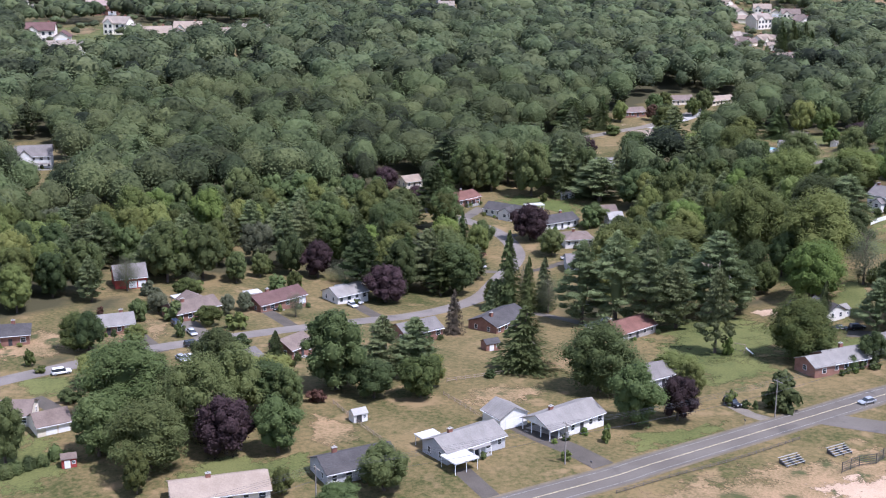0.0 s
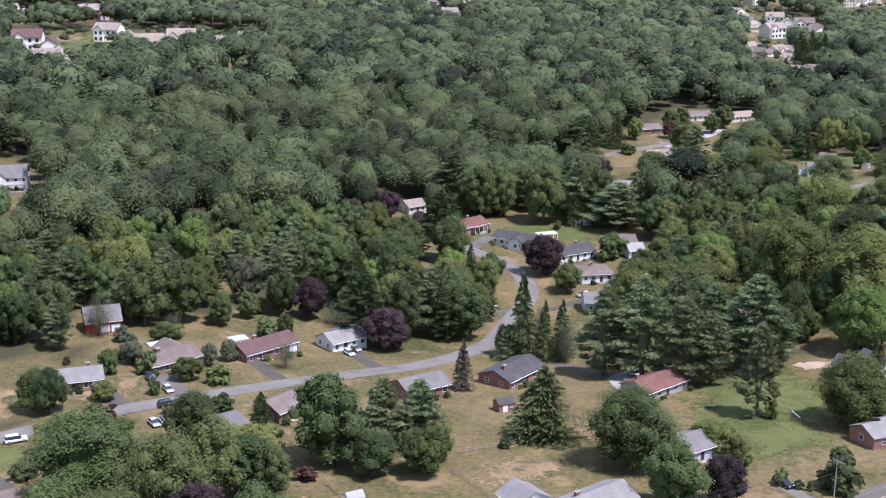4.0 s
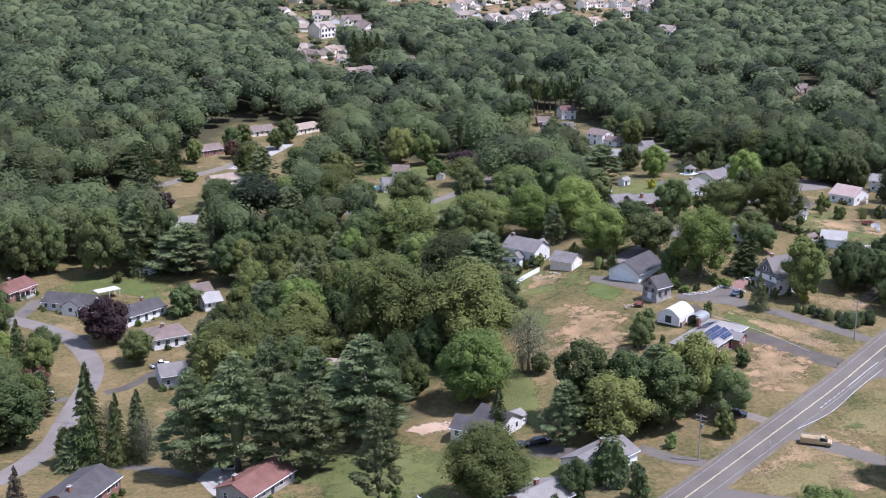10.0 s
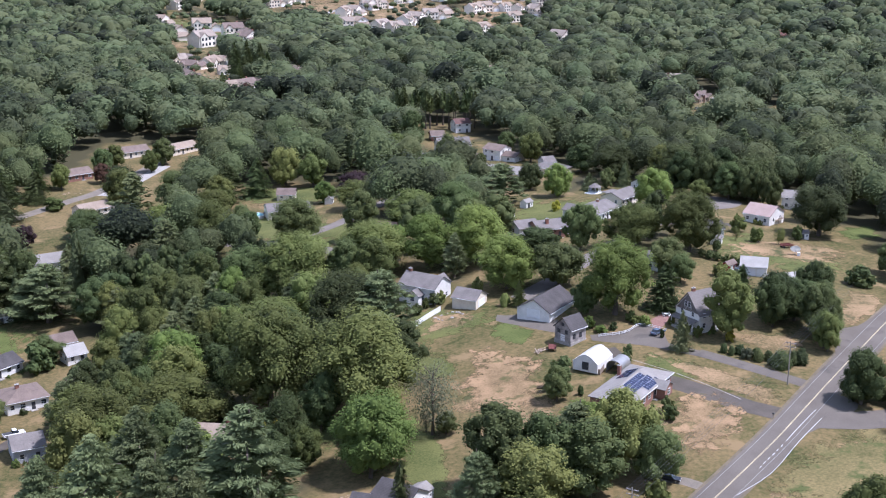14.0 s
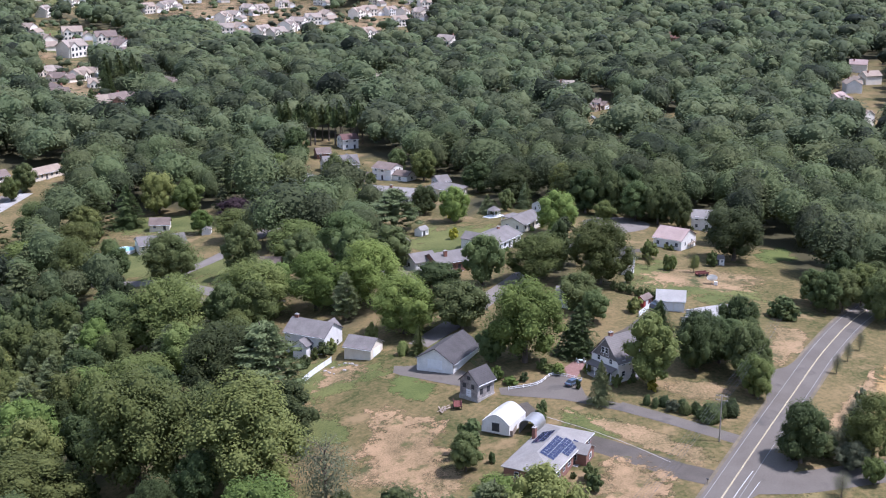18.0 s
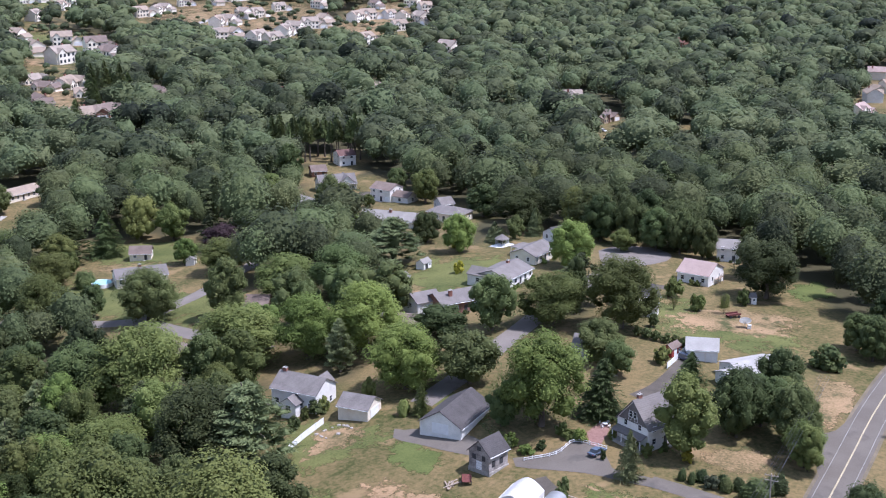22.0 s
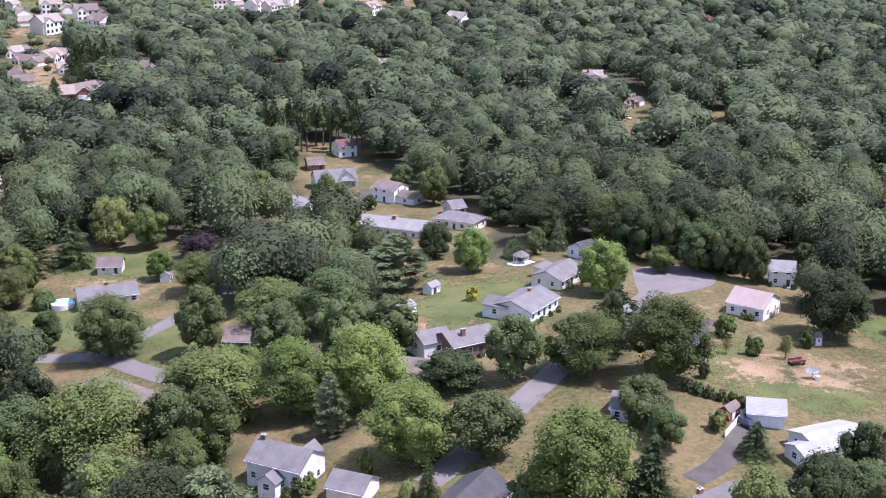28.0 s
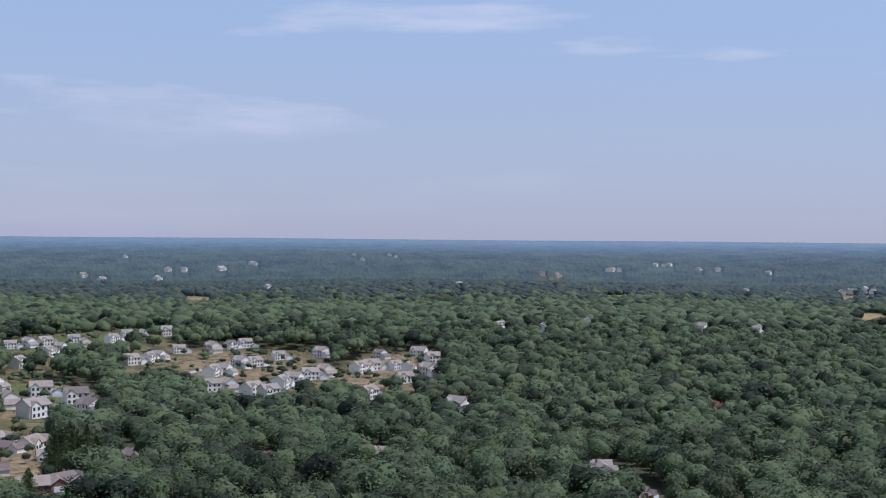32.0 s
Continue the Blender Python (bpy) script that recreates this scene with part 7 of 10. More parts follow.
far_house(407, 1693, 50, "tan", "ivory", 2, 1.15)
far_house(431, 1743, -50, "fawn", "ivory", 2, 0.95)
far_house(466, 1826, -8, "fawn", "ivory", 2, 1.00)
far_house(468, 1782, -84, "tan", "cream", 2, 1.00)
far_house(506, 1809, 28, "fawn", "ivory", 2, 1.10)
far_house(540, 1867, -2, "fawn", "ivory", 2, 1.00)
far_house(557, 1852, -72, "tan", "ivory", 2, 1.10)
far_house(589, 1870, 15, "fawn", "cream", 2, 1.30)
far_house(359, 1607, 50, "fawn", "ivory", 2, 1.25)
far_house(308, 1457, -50, "tan", "ivory", 2, 1.20)
far_house(337, 1404, -8, "tan", "ivory", 2, 1.35)
far_house(299, 1342, -84, "tan", "cream", 2, 1.35)
far_house(304, 1274, 28, "fawn", "ivory", 2, 1.50)
far_house(353, 1350, -2, "brown", "ivory", 2, 1.40)
far_house(346, 1277, -72, "brown", "ivory", 2, 1.40)
far_house(468, 1597, 15, "tan", "cream", 2, 1.20)
far_house(490, 1611, 50, "fawn", "ivory", 2, 1.10)
far_house(506, 1630, -50, "fawn", "ivory", 2, 1.00)
far_house(543, 1674, -8, "tan", "ivory", 2, 1.00)
far_house(581, 1671, -84, "fawn", "cream", 2, 1.25)
far_house(608, 1690, 28, "brown", "ivory", 2, 1.00)
far_house(629, 1699, -2, "tan", "ivory", 2, 1.10)
far_house(563, 1536, -72, "fawn", "ivory", 2, 1.20)
far_house(576, 1534, 15, "fawn", "cream", 2, 1.10)
far_house(513, 1483, 50, "tan", "ivory", 2, 1.20)
far_house(529, 1494, -50, "fawn", "ivory", 2, 1.10)
far_house(479, 1385, -8, "fawn", "ivory", 2, 1.20)
far_house(495, 1385, -84, "tan", "white", 2, 1.20)
far_house(501, 1344, 28, "fawn", "ivory", 2, 1.30)
far_house(619, 1574, -2, "fawn", "ivory", 2, 1.00)
far_house(669, 1575, -72, "tan", "ivory", 2, 1.20)
far_house(510, 1328, 15, "fawn", "cream", 2, 1.20)
far_house(540, 1375, 50, "fawn", "ivory", 2, 1.30)
far_house(562, 1398, -50, "fawn", "ivory", 2, 1.20)
far_house(588, 1420, -8, "fawn", "ivory", 2, 1.20)
far_house(612, 1438, -84, "tan", "cream", 2, 1.20)
far_house(649, 1441, 28, "tan", "ivory", 2, 1.20)
far_house(667, 1450, -2, "tan", "ivory", 2, 1.20)
far_house(719, 1535, -72, "brown", "ivory", 2, 1.00)
far_house(689, 1442, 15, "tan", "white", 2, 1.00)
far_house(695, 1426, 50, "tan", "ivory", 2, 1.00)
far_house(759, 1521, -50, "fawn", "ivory", 2, 1.20)
far_house(748, 1469, -8, "tan", "ivory", 2, 1.20)
far_house(697, 1387, -84, "fawn", "cream", 2, 1.30)
far_house(579, 1277, 28, "tan", "ivory", 2, 1.20)
far_house(653, 1352, -2, "tan", "ivory", 2, 1.10)
far_house(598, 1158, -72, "fawn", "ivory", 2, 1.35)
far_house(250, 1142, 15, "fawn", "cream", 1, 1.10)
far_house(266, 1104, 50, "tan", "ivory", 1, 1.30)
far_house(250, 1098, -50, "brown", "ivory", 1, 1.00)
far_house(265, 1050, -8, "tan", "ivory", 1, 1.00)
far_house(228, 1012, -84, "brown", "cream", 1, 1.20)
far_house(248, 948, 28, "brown", "ivory", 1, 1.20)
far_house(233, 942, -2, "tan", "brick", 1, 1.20)
far_house(310, 1035, -72, "brown", "ivory", 1, 1.00)
far_house(370, 988, 15, "red", "brick", 1, 1.00)
far_house(435, 977, 50, "tan", "ivory", 1, 1.00)
far_house(-291, 952, 8, "maroon", "ivory", 2, 1.50)
far_house(-248, 1005, -12, "fawn", "ivory", 2, 1.40)
far_house(-207, 947, 15, "tan", "cream", 1, 1.60)
far_house(-194, 1000, 4, "tan", "ivory", 1, 1.50)
far_house(-162, 950, 8, "tan", "ivory", 1, 1.50)
far_house(-141, 990, -12, "fawn", "ivory", 1, 1.50)
far_house(-258, 885, 15, "fawn", "cream", 1, 1.40)
far_house(-333, 1272, 4, "pink", "brick", 2, 1.50)
far_house(-418, 1301, 8, "fawn", "ivory", 2, 1.30)
far_house(-384, 1303, -12, "tan", "ivory", 2, 1.20)
far_house(13, 1541, 15, "tan", "cream", 2, 1.30)
far_house(2, 1340, 4, "fawn", "ivory", 2, 1.20)
far_house(-19, 1459, 8, "tan", "ivory", 2, 1.20)
OPEN.append([(-186, 556), (-160, 558), (-146, 496), (-164, 494)])
house(-175, 549, 14, 15, 10, eave=5.6, rise=3.6, shingle="grey", wall="white", storeys=2, turned=True, porch=(-7, 7, 3), wings=((-3.5, -3.4, 7, 5.5, 5.6, 2.8, True, "white", "grey"),), label="large white two-storey house with a grey roof and a porch")
FAR_GARDENS = []
FAR_GARDENS.append([(371, 1772), (432, 1911), (492, 1958), (626, 1961), (589, 1846), (507, 1759), (418, 1658), (361, 1661)])
FAR_GARDENS.append([(442, 1593), (537, 1708), (628, 1733), (635, 1663), (708, 1622), (670, 1540), (595, 1417), (503, 1304), (462, 1346), (465, 1429), (469, 1495), (473, 1561)])
FAR_GARDENS.append([(583, 1403), (644, 1484), (732, 1584), (803, 1568), (688, 1354), (624, 1329), (571, 1251), (561, 1304)])
FAR_GARDENS.append([(323, 1556), (348, 1524), (372, 1516), (393, 1425), (353, 1251), (312, 1230), (288, 1250), (271, 1285)])
FAR_GARDENS.append([(263, 1247), (297, 1201), (268, 1054), (248, 940), (219, 929), (204, 936)])
FAR_GARDENS.append([(-366, 1122), (-333, 1142), (-280, 1163), (-219, 1127), (-152, 1128), (-121, 955), (-149, 901), (-203, 887), (-222, 855), (-265, 854)])
FAR_GARDENS.append([(-443, 1327), (-414, 1381), (-351, 1411), (-313, 1267), (-371, 1254), (-418, 1250)])
OPEN.extend(FAR_GARDENS)
for _g in FAR_GARDENS:
    patch("dry_lawn", _g, STRAW if _g[0][0] > 440 else LUSH, "half-dry lawns round distant houses", 0.1, "ground", 4)
OPEN.append([(486, 1548), (524, 1643), (561, 1662), (579, 1637), (614, 1611), (589, 1532), (565, 1509), (541, 1448), (468, 1377), (460, 1407), (475, 1504)])
patch("scorched_grass", [(486, 1548), (524, 1643), (561, 1662), (579, 1637), (614, 1611), (589, 1532), (565, 1509), (541, 1448), (468, 1377), (460, 1407), (475, 1504)], STRAW, "dry grass round distant houses", 0.15, "ground", 3)
OPEN.append([(584, 1402), (628, 1448), (647, 1436), (666, 1409), (615, 1355), (586, 1310), (568, 1298), (567, 1340)])
patch("scorched_grass", [(584, 1402), (628, 1448), (647, 1436), (666, 1409), (615, 1355), (586, 1310), (568, 1298), (567, 1340)], STRAW, "dry grass round distant houses", 0.15, "ground", 3)
OPEN.append([(350, 1374), (364, 1310), (329, 1264), (312, 1249), (339, 1342)])
patch("scorched_grass", [(350, 1374), (364, 1310), (329, 1264), (312, 1249), (339, 1342)], STRAW, "dry grass round distant houses", 0.15, "ground", 3)
OPEN.append([(288, 1342), (306, 1293), (292, 1249), (275, 1267)])
patch("scorched_grass", [(288, 1342), (306, 1293), (292, 1249), (275, 1267)], STRAW, "dry grass round distant houses", 0.15, "ground", 3)
OPEN.append([(257, 1215), (294, 1186), (264, 1055), (247, 951), (220, 973)])
patch("scorched_grass", [(257, 1215), (294, 1186), (264, 1055), (247, 951), (220, 973)], STRAW, "dry grass round distant houses", 0.15, "ground", 3)
OPEN.append([(-309, 1056), (-293, 1105), (-266, 1012), (-291, 988)])
patch("scorched_grass", [(-309, 1056), (-293, 1105), (-266, 1012), (-291, 988)], STRAW, "dry grass round distant houses", 0.15, "ground", 3)
OPEN.append([(965, 2961), (1008, 2905), (956, 2718), (889, 2698)])
patch("crop_field", [(965, 2961), (1008, 2905), (956, 2718), (889, 2698)], CROP, "distant ripening field between woods", 0.4, "ground", 4)
OPEN.append([(1903, 1989), (1893, 1905), (1585, 1628), (1608, 1700)])
patch("crop_field", [(1903, 1989), (1893, 1905), (1585, 1628), (1608, 1700)], CROP, "distant ripening field between woods", 0.4, "ground", 4)
OPEN.append([(1726, 2522), (1814, 2541), (1733, 2415), (1656, 2407)])
patch("crop_field", [(1726, 2522), (1814, 2541), (1733, 2415), (1656, 2407)], CROP, "distant ripening field between woods", 0.4, "ground", 4)
road("road", [(470, 1503), (487, 1481), (493, 1430)], 4.0, CONCRETE, "pale concrete street between distant houses", 0.3)
road("road", [(477, 1487), (501, 1512), (531, 1542)], 4.0, CONCRETE, "pale concrete street between distant houses", 0.3)
road("road", [(335, 1617), (362, 1667), (382, 1714)], 4.0, CONCRETE, "pale concrete street between distant houses", 0.3)
OPEN.append([(99, 417), (79, 420), (77, 386), (93, 384)])
house(89.3, 418.3, -31, 15.9, 9.0, shingle="tan", wall="white", chimney=(1, 1.5), label="white house with a faded tan roof behind broad trees")
canopy(96.9, 415.2, 25, 3.4, 5.0, 2.4, "white flat roof over a back porch", "porch_canopy")
shed(121.9, 396.4, 60, 4.2, 3.2, 2.0, 0.9, "pale", "white", "small shed with a pale roof under trees")
OPEN.append([(84, 433), (94, 426), (102, 417), (110, 417), (116, 409), (126, 400), (132, 392), (134, 378), (125, 369), (79, 408)])
patch("green_grass", [(104.6, 421.4), (112.4, 420.0), (116.6, 411.1), (121.3, 399.2), (116.5, 392.0), (101.5, 404.3)], LUSH, "green back lawn under broad trees", 0.03, "ground", 1.2)
patch("scorched_grass", [(139.7, 389.9), (142.5, 383.1), (146.7, 373.8), (143.4, 367.9), (134.0, 378.2), (134.1, 386.9)], STRAW, "worn earth path along the field", 0.04, "ground", 1.2)
patch("green_grass", [(326.3, 483.4), (344.7, 482.6), (338.0, 468.5), (318.2, 469.3)], FRESH, "fresh green lawn beside the woods", 0.035, "ground", 1.2)
patch("brick_path", [(205.1, 411.7), (207.8, 417.0), (213.0, 419.6), (214.3, 417.4), (209.9, 412.9), (205.9, 409.8)], CHIMNEY_PAVE, "red brick path between shrubs", 0.06, "path", 0.1)
car(-94.6, 304.2, 27, "white", "suv")
car(102.3, 293.4, -153, "silver", "car")
car(-74.4, 346.3, -58, "navy", "suv")
car(-68.8, 339.1, -59, "silver", "car")
car(-50.3, 370.7, -61, "black", "suv")
car(-27.7, 381.4, -59, "white", "car")
car(-26.4, 386.1, -53, "silver", "car")
car(-66.5, 328.1, 32, "black", "suv")
car(-67.0, 315.4, -57, "silver", "car")
car(-64.5, 315.9, -59, "white", "pickup")
car(-42.1, 331.6, -71, "navy", "car")
car(-83.2, 336.8, -65, "navy", "suv")
car(12.6, 442.0, 9, "white", "pickup")
car(49.7, 371.4, -23, "white", "car")
car(117.0, 349.6, 13, "black", "suv")
car(163.8, 342.2, -44, "black", "car")
car(172.1, 323.4, -36, "yellow", "truck")
car(204.0, 407.8, 16, "blue", "car")
car(253.6, 438.6, -85, "navy", "suv")
car(276.2, 540.2, -98, "white", "car")
car(18.3, 524.4, -78, "white", "car")
car(45.3, 454.6, 10, "white", "pickup")
car(69.2, 290.7, -55, "black", "suv")
car(112.6, 350.1, 0, "black", "car")
car(290.4, 681.2, -74, "black", "suv")
tree(-71.8, 274.7, 18.8, 10.3, "tall", "dark")
tree(-53.0, 264.3, 18.5, 8.3, "tall", "dark")
tree(-40.2, 280.0, 12.1, 7.5, "tall", "dark")
tree(-46.0, 255.9, 12.7, 6.2, "broad", "purple")
tree(-34.9, 256.5, 11.8, 5.8, "broad", "dark")
tree(-72.8, 255.6, 13.9, 6.6, "broad", "dark")
tree(-60.6, 247.9, 15.4, 8.5, "tall", "dark")
tree(-60.9, 238.0, 10.4, 3.2, "broad", "green")
tree(-92.0, 253.1, 16.6, 5.2, "tall", "dark")
tree(-26.0, 294.9, 20.8, 7.9, "tall", "dark")
tree(-25.3, 297.8, 13.6, 7.2, "pine", "needle")
tree(-14.8, 305.1, 17.0, 6.9, "pine", "needle")
tree(-6.8, 307.5, 16.2, 7.4, "pine", "needle")
tree(-2.1, 298.2, 11.2, 3.1, "broad", "green")
tree(-46.2, 274.7, 19.3, 6.2, "tall", "dark")
tree(-65.7, 279.3, 12.3, 7.0, "tall", "dark")
tree(-34.8, 276.0, 12.1, 4.2, "tall", "dark")
tree(-16.3, 289.3, 9.3, 5.4, "broad", "dark")
tree(-5.3, 290.2, 10.7, 5.9, "broad", "green")
tree(-42.8, 317.7, 7.7, 2.6, "spruce", "needle")
tree(-11.6, 238.6, 9.7, 5.7, "broad", "dark")
tree(-20.1, 229.4, 5.8, 4.7, "broad", "dark")
tree(38.4, 299.0, 17.3, 9.8, "tall", "dark")
tree(43.6, 275.8, 14.0, 6.2, "broad", "dark")
tree(54.1, 279.4, 10.7, 5.1, "broad", "purple")
tree(59.6, 293.1, 12.4, 3.6, "broad", "green")
tree(95.2, 327.3, 16.2, 8.6, "broad", "green")
tree(68.8, 290.8, 4.1, 1.7, "bush", "green")
tree(80.8, 288.6, 8.3, 4.9, "bush", "dark")
tree(-94.7, 323.3, 10.0, 5.6, "broad", "green")
tree(35.9, 264.6, 4.2, 1.3, "bush", "green")
tree(26.2, 254.1, 2.4, 1.4, "bush", "green")
tree(72.1, 289.2, 2.1, 1.2, "bush", "dark")
tree(74.1, 288.3, 2.2, 0.8, "bush", "dark")
tree(106.0, 317.5, 4.2, 1.7, "cone_bush", "dark")
tree(108.6, 317.7, 2.2, 1.1, "bush", "dark")
tree(112.0, 317.9, 2.0, 1.9, "bush", "dark")
tree(-104.2, 310.3, 4.3, 1.8, "bush", "green")
tree(-89.8, 246.3, 3.1, 1.7, "cone_bush", "dark")
tree(-88.1, 248.3, 2.9, 1.7, "cone_bush", "dark")
tree(-86.1, 250.3, 3.1, 1.7, "cone_bush", "dark")
tree(-83.8, 251.5, 2.6, 1.7, "cone_bush", "dark")
tree(-81.9, 254.6, 3.6, 1.7, "cone_bush", "dark")
tree(-87.5, 286.2, 2.9, 3.5, "bush", "dark")
tree(-68.7, 284.9, 10.3, 4.9, "broad", "green")
tree(-31.7, 236.8, 5.8, 2.3, "broad", "green")
tree(-100.1, 305.4, 1.8, 1.8, "bush", "green")
tree(12.0, 308.4, 2.1, 1.8, "bush", "dark")
tree(-43.3, 235.5, 1.7, 2.9, "bush", "dark")
tree(-29.6, 286.0, 3.1, 2.7, "bush", "red")
tree(112.3, 321.0, 8.7, 3.9, "broad", "dark")
tree(-82.3, 331.0, 4.7, 3.6, "broad", "green")
tree(-79.4, 317.9, 3.9, 4.2, "bush", "red")
tree(-92.5, 321.6, 10.7, 4.9, "broad", "dark")
tree(-86.6, 352.1, 6.0, 2.7, "broad", "dark")
tree(-76.3, 351.8, 5.5, 3.6, "bush", "dark")
tree(-78.0, 384.5, 4.2, 4.9, "bush", "green")
tree(-65.9, 348.2, 6.1, 4.0, "broad", "green")
tree(-57.6, 346.9, 4.9, 3.8, "bush", "green")
tree(-42.8, 316.0, 8.5, 2.9, "spruce", "dark")
tree(-53.5, 326.2, 4.0, 3.3, "bush", "dark")
tree(-43.1, 363.8, 7.7, 3.3, "sparse", "grey")
tree(-17.9, 390.3, 12.1, 6.6, "broad", "purple")
tree(-41.6, 415.5, 12.2, 5.5, "broad", "purple")
tree(-32.1, 411.8, 8.2, 6.5, "sparse", "grey")
tree(-66.9, 404.8, 9.5, 3.5, "broad", "dark")
tree(3.4, 353.5, 13.4, 2.9, "spruce", "brown")
tree(20.4, 386.2, 25.3, 5.1, "spruce", "dark")
tree(16.5, 386.6, 10.3, 4.4, "spruce", "needle")
tree(26.5, 385.6, 17.8, 3.1, "spruce", "dark")
tree(21.3, 316.9, 16.8, 8.6, "spruce", "dark")
tree(74.0, 334.8, 25.8, 5.5, "pine", "needle")
tree(33.2, 481.2, 14.0, 7.3, "broad", "purple")
tree(39.7, 459.9, 9.8, 5.2, "broad", "dark")
tree(14.2, 468.5, 10.8, 4.8, "broad", "dark")
tree(11.5, 453.0, 4.6, 4.1, "bush", "red")
tree(0.7, 464.6, 12.3, 6.1, "broad", "bright")
tree(57.4, 496.3, 7.7, 5.1, "bush", "dark")
tree(-1.7, 527.5, 19.2, 8.7, "spruce", "dark")
tree(66.9, 665.4, 16.8, 8.3, "spruce", "needle")
tree(41.4, 370.5, 26.8, 8.5, "pine", "needle")
tree(51.2, 368.5, 30.1, 10.4, "pine", "needle")
tree(61.0, 363.0, 26.0, 7.7, "pine", "needle")
tree(68.1, 362.1, 20.9, 7.2, "pine", "needle")
tree(32.6, 383.8, 12.9, 3.8, "sparse", "grey")
tree(77.0, 332.5, 4.6, 1.7, "bush", "bright")
tree(-4.9, 409.9, 22.5, 7.3, "pine", "needle")
tree(-25.4, 394.5, 24.6, 8.0, "pine", "dark")
tree(-13.5, 402.9, 20.4, 6.3, "tall", "dark")
tree(3.9, 407.3, 17.1, 8.0, "tall", "dark")
tree(-51.7, 391.4, 5.8, 3.8, "bush", "dark")
tree(-47.1, 397.4, 6.1, 3.1, "bush", "green")
tree(-59.8, 409.9, 8.7, 3.2, "broad", "dark")
tree(59.1, 310.1, 7.0, 6.0, "broad", "green")
tree(111.2, 378.4, 19.5, 6.8, "broad", "bright")
tree(-44.7, 330.0, 3.0, 2.2, "bush", "dark")
tree(-63.6, 324.4, 2.4, 1.4, "bush", "dark")
tree(-86.2, 373.1, 4.2, 2.2, "broad", "grey")
tree(-96.5, 381.9, 11.6, 4.8, "sparse", "grey")
tree(-98.2, 356.2, 2.0, 1.4, "bush", "red")
tree(-87.1, 362.9, 2.8, 2.0, "cone_bush", "green")
tree(-77.9, 389.2, 5.9, 2.7, "sparse", "grey")
tree(-58.2, 415.3, 4.8, 2.5, "broad", "green")
tree(-71.5, 336.1, 4.5, 1.8, "bush", "dark")
tree(201.6, 425.2, 21.8, 10.4, "broad", "bright")
tree(194.4, 430.4, 8.6, 4.0, "broad", "dark")
tree(162.0, 386.9, 9.3, 3.4, "broad", "dark")
tree(216.2, 422.4, 13.1, 5.7, "spruce", "dark")
tree(218.9, 397.4, 18.7, 6.5, "tall", "green")
tree(203.4, 396.0, 10.5, 2.9, "spruce", "needle")
tree(238.3, 402.7, 14.3, 6.9, "broad", "dark")
tree(257.4, 409.7, 13.3, 5.4, "broad", "dark")
tree(243.2, 391.1, 14.1, 5.5, "broad", "dark")
tree(238.5, 383.5, 9.4, 4.5, "broad", "green")
tree(212.4, 390.3, 2.7, 1.0, "cone_bush", "dark")
tree(213.3, 388.4, 2.5, 1.0, "cone_bush", "dark")
tree(215.6, 388.1, 2.7, 1.5, "cone_bush", "dark")
tree(215.5, 384.9, 2.9, 1.8, "bush", "grey")
tree(218.0, 384.5, 2.8, 1.3, "cone_bush", "dark")
tree(217.0, 382.4, 3.2, 1.4, "cone_bush", "dark")
tree(219.7, 381.8, 2.9, 1.4, "cone_bush", "dark")
tree(220.1, 377.5, 4.6, 3.1, "cone_bush", "dark")
tree(223.4, 377.5, 4.1, 1.6, "cone_bush", "dark")
tree(226.3, 377.6, 4.1, 2.3, "cone_bush", "dark")
tree(179.3, 364.9, 3.8, 1.9, "bush", "dark")
tree(168.2, 386.6, 2.4, 1.0, "bush", "dark")
tree(157.6, 367.6, 8.9, 5.4, "broad", "bright")
tree(164.4, 362.9, 7.4, 5.3, "broad", "green")
tree(183.5, 447.0, 7.6, 2.5, "spruce", "green")
tree(180.3, 449.7, 3.7, 1.7, "cone_bush", "green")
tree(187.4, 462.0, 15.9, 9.7, "broad", "bright")
tree(200.6, 454.5, 13.3, 8.0, "broad", "dark")
tree(210.3, 485.6, 8.8, 7.5, "broad", "dark")
tree(191.0, 489.5, 18.2, 9.5, "broad", "bright")
tree(177.4, 497.6, 17.1, 8.4, "broad", "bright")
tree(162.3, 506.8, 16.5, 12.0, "broad", "green")
tree(171.2, 515.5, 13.0, 7.3, "broad", "bright")
tree(103.9, 427.5, 28.9, 12.4, "broad", "green")
tree(121.9, 409.7, 25.4, 13.8, "broad", "green")
tree(143.5, 451.0, 21.5, 11.3, "pine", "needle")
tree(134.3, 458.2, 20.0, 10.6, "tall", "dark")
tree(130.8, 389.2, 18.9, 6.4, "sparse", "grey")
tree(285.2, 422.1, 5.4, 4.6, "bush", "dark")
tree(92.2, 429.9, 6.7, 4.5, "bush", "dark")
tree(118.2, 473.4, 12.9, 10.6, "broad", "green")
tree(96.3, 446.9, 22.4, 5.1, "broad", "dark")
tree(134.4, 498.8, 22.2, 12.2, "tall", "green")
tree(127.3, 571.2, 19.5, 9.0, "tall", "green")
tree(122.4, 508.8, 19.1, 9.7, "broad", "dark")
tree(165.4, 464.5, 3.5, 2.5, "bush", "dark")
tree(260.9, 562.7, 12.9, 6.1, "broad", "bright")
tree(278.8, 523.8, 14.8, 7.3, "broad", "bright")
tree(253.5, 465.2, 19.7, 9.6, "broad", "green")
tree(239.8, 477.5, 14.1, 9.5, "broad", "green")
tree(223.7, 482.0, 15.9, 6.9, "broad", "dark")
tree(235.0, 559.5, 17.3, 11.2, "pine", "needle")
tree(206.2, 539.0, 15.6, 9.6, "tall", "dark")
tree(193.9, 548.6, 13.4, 10.8, "broad", "green")
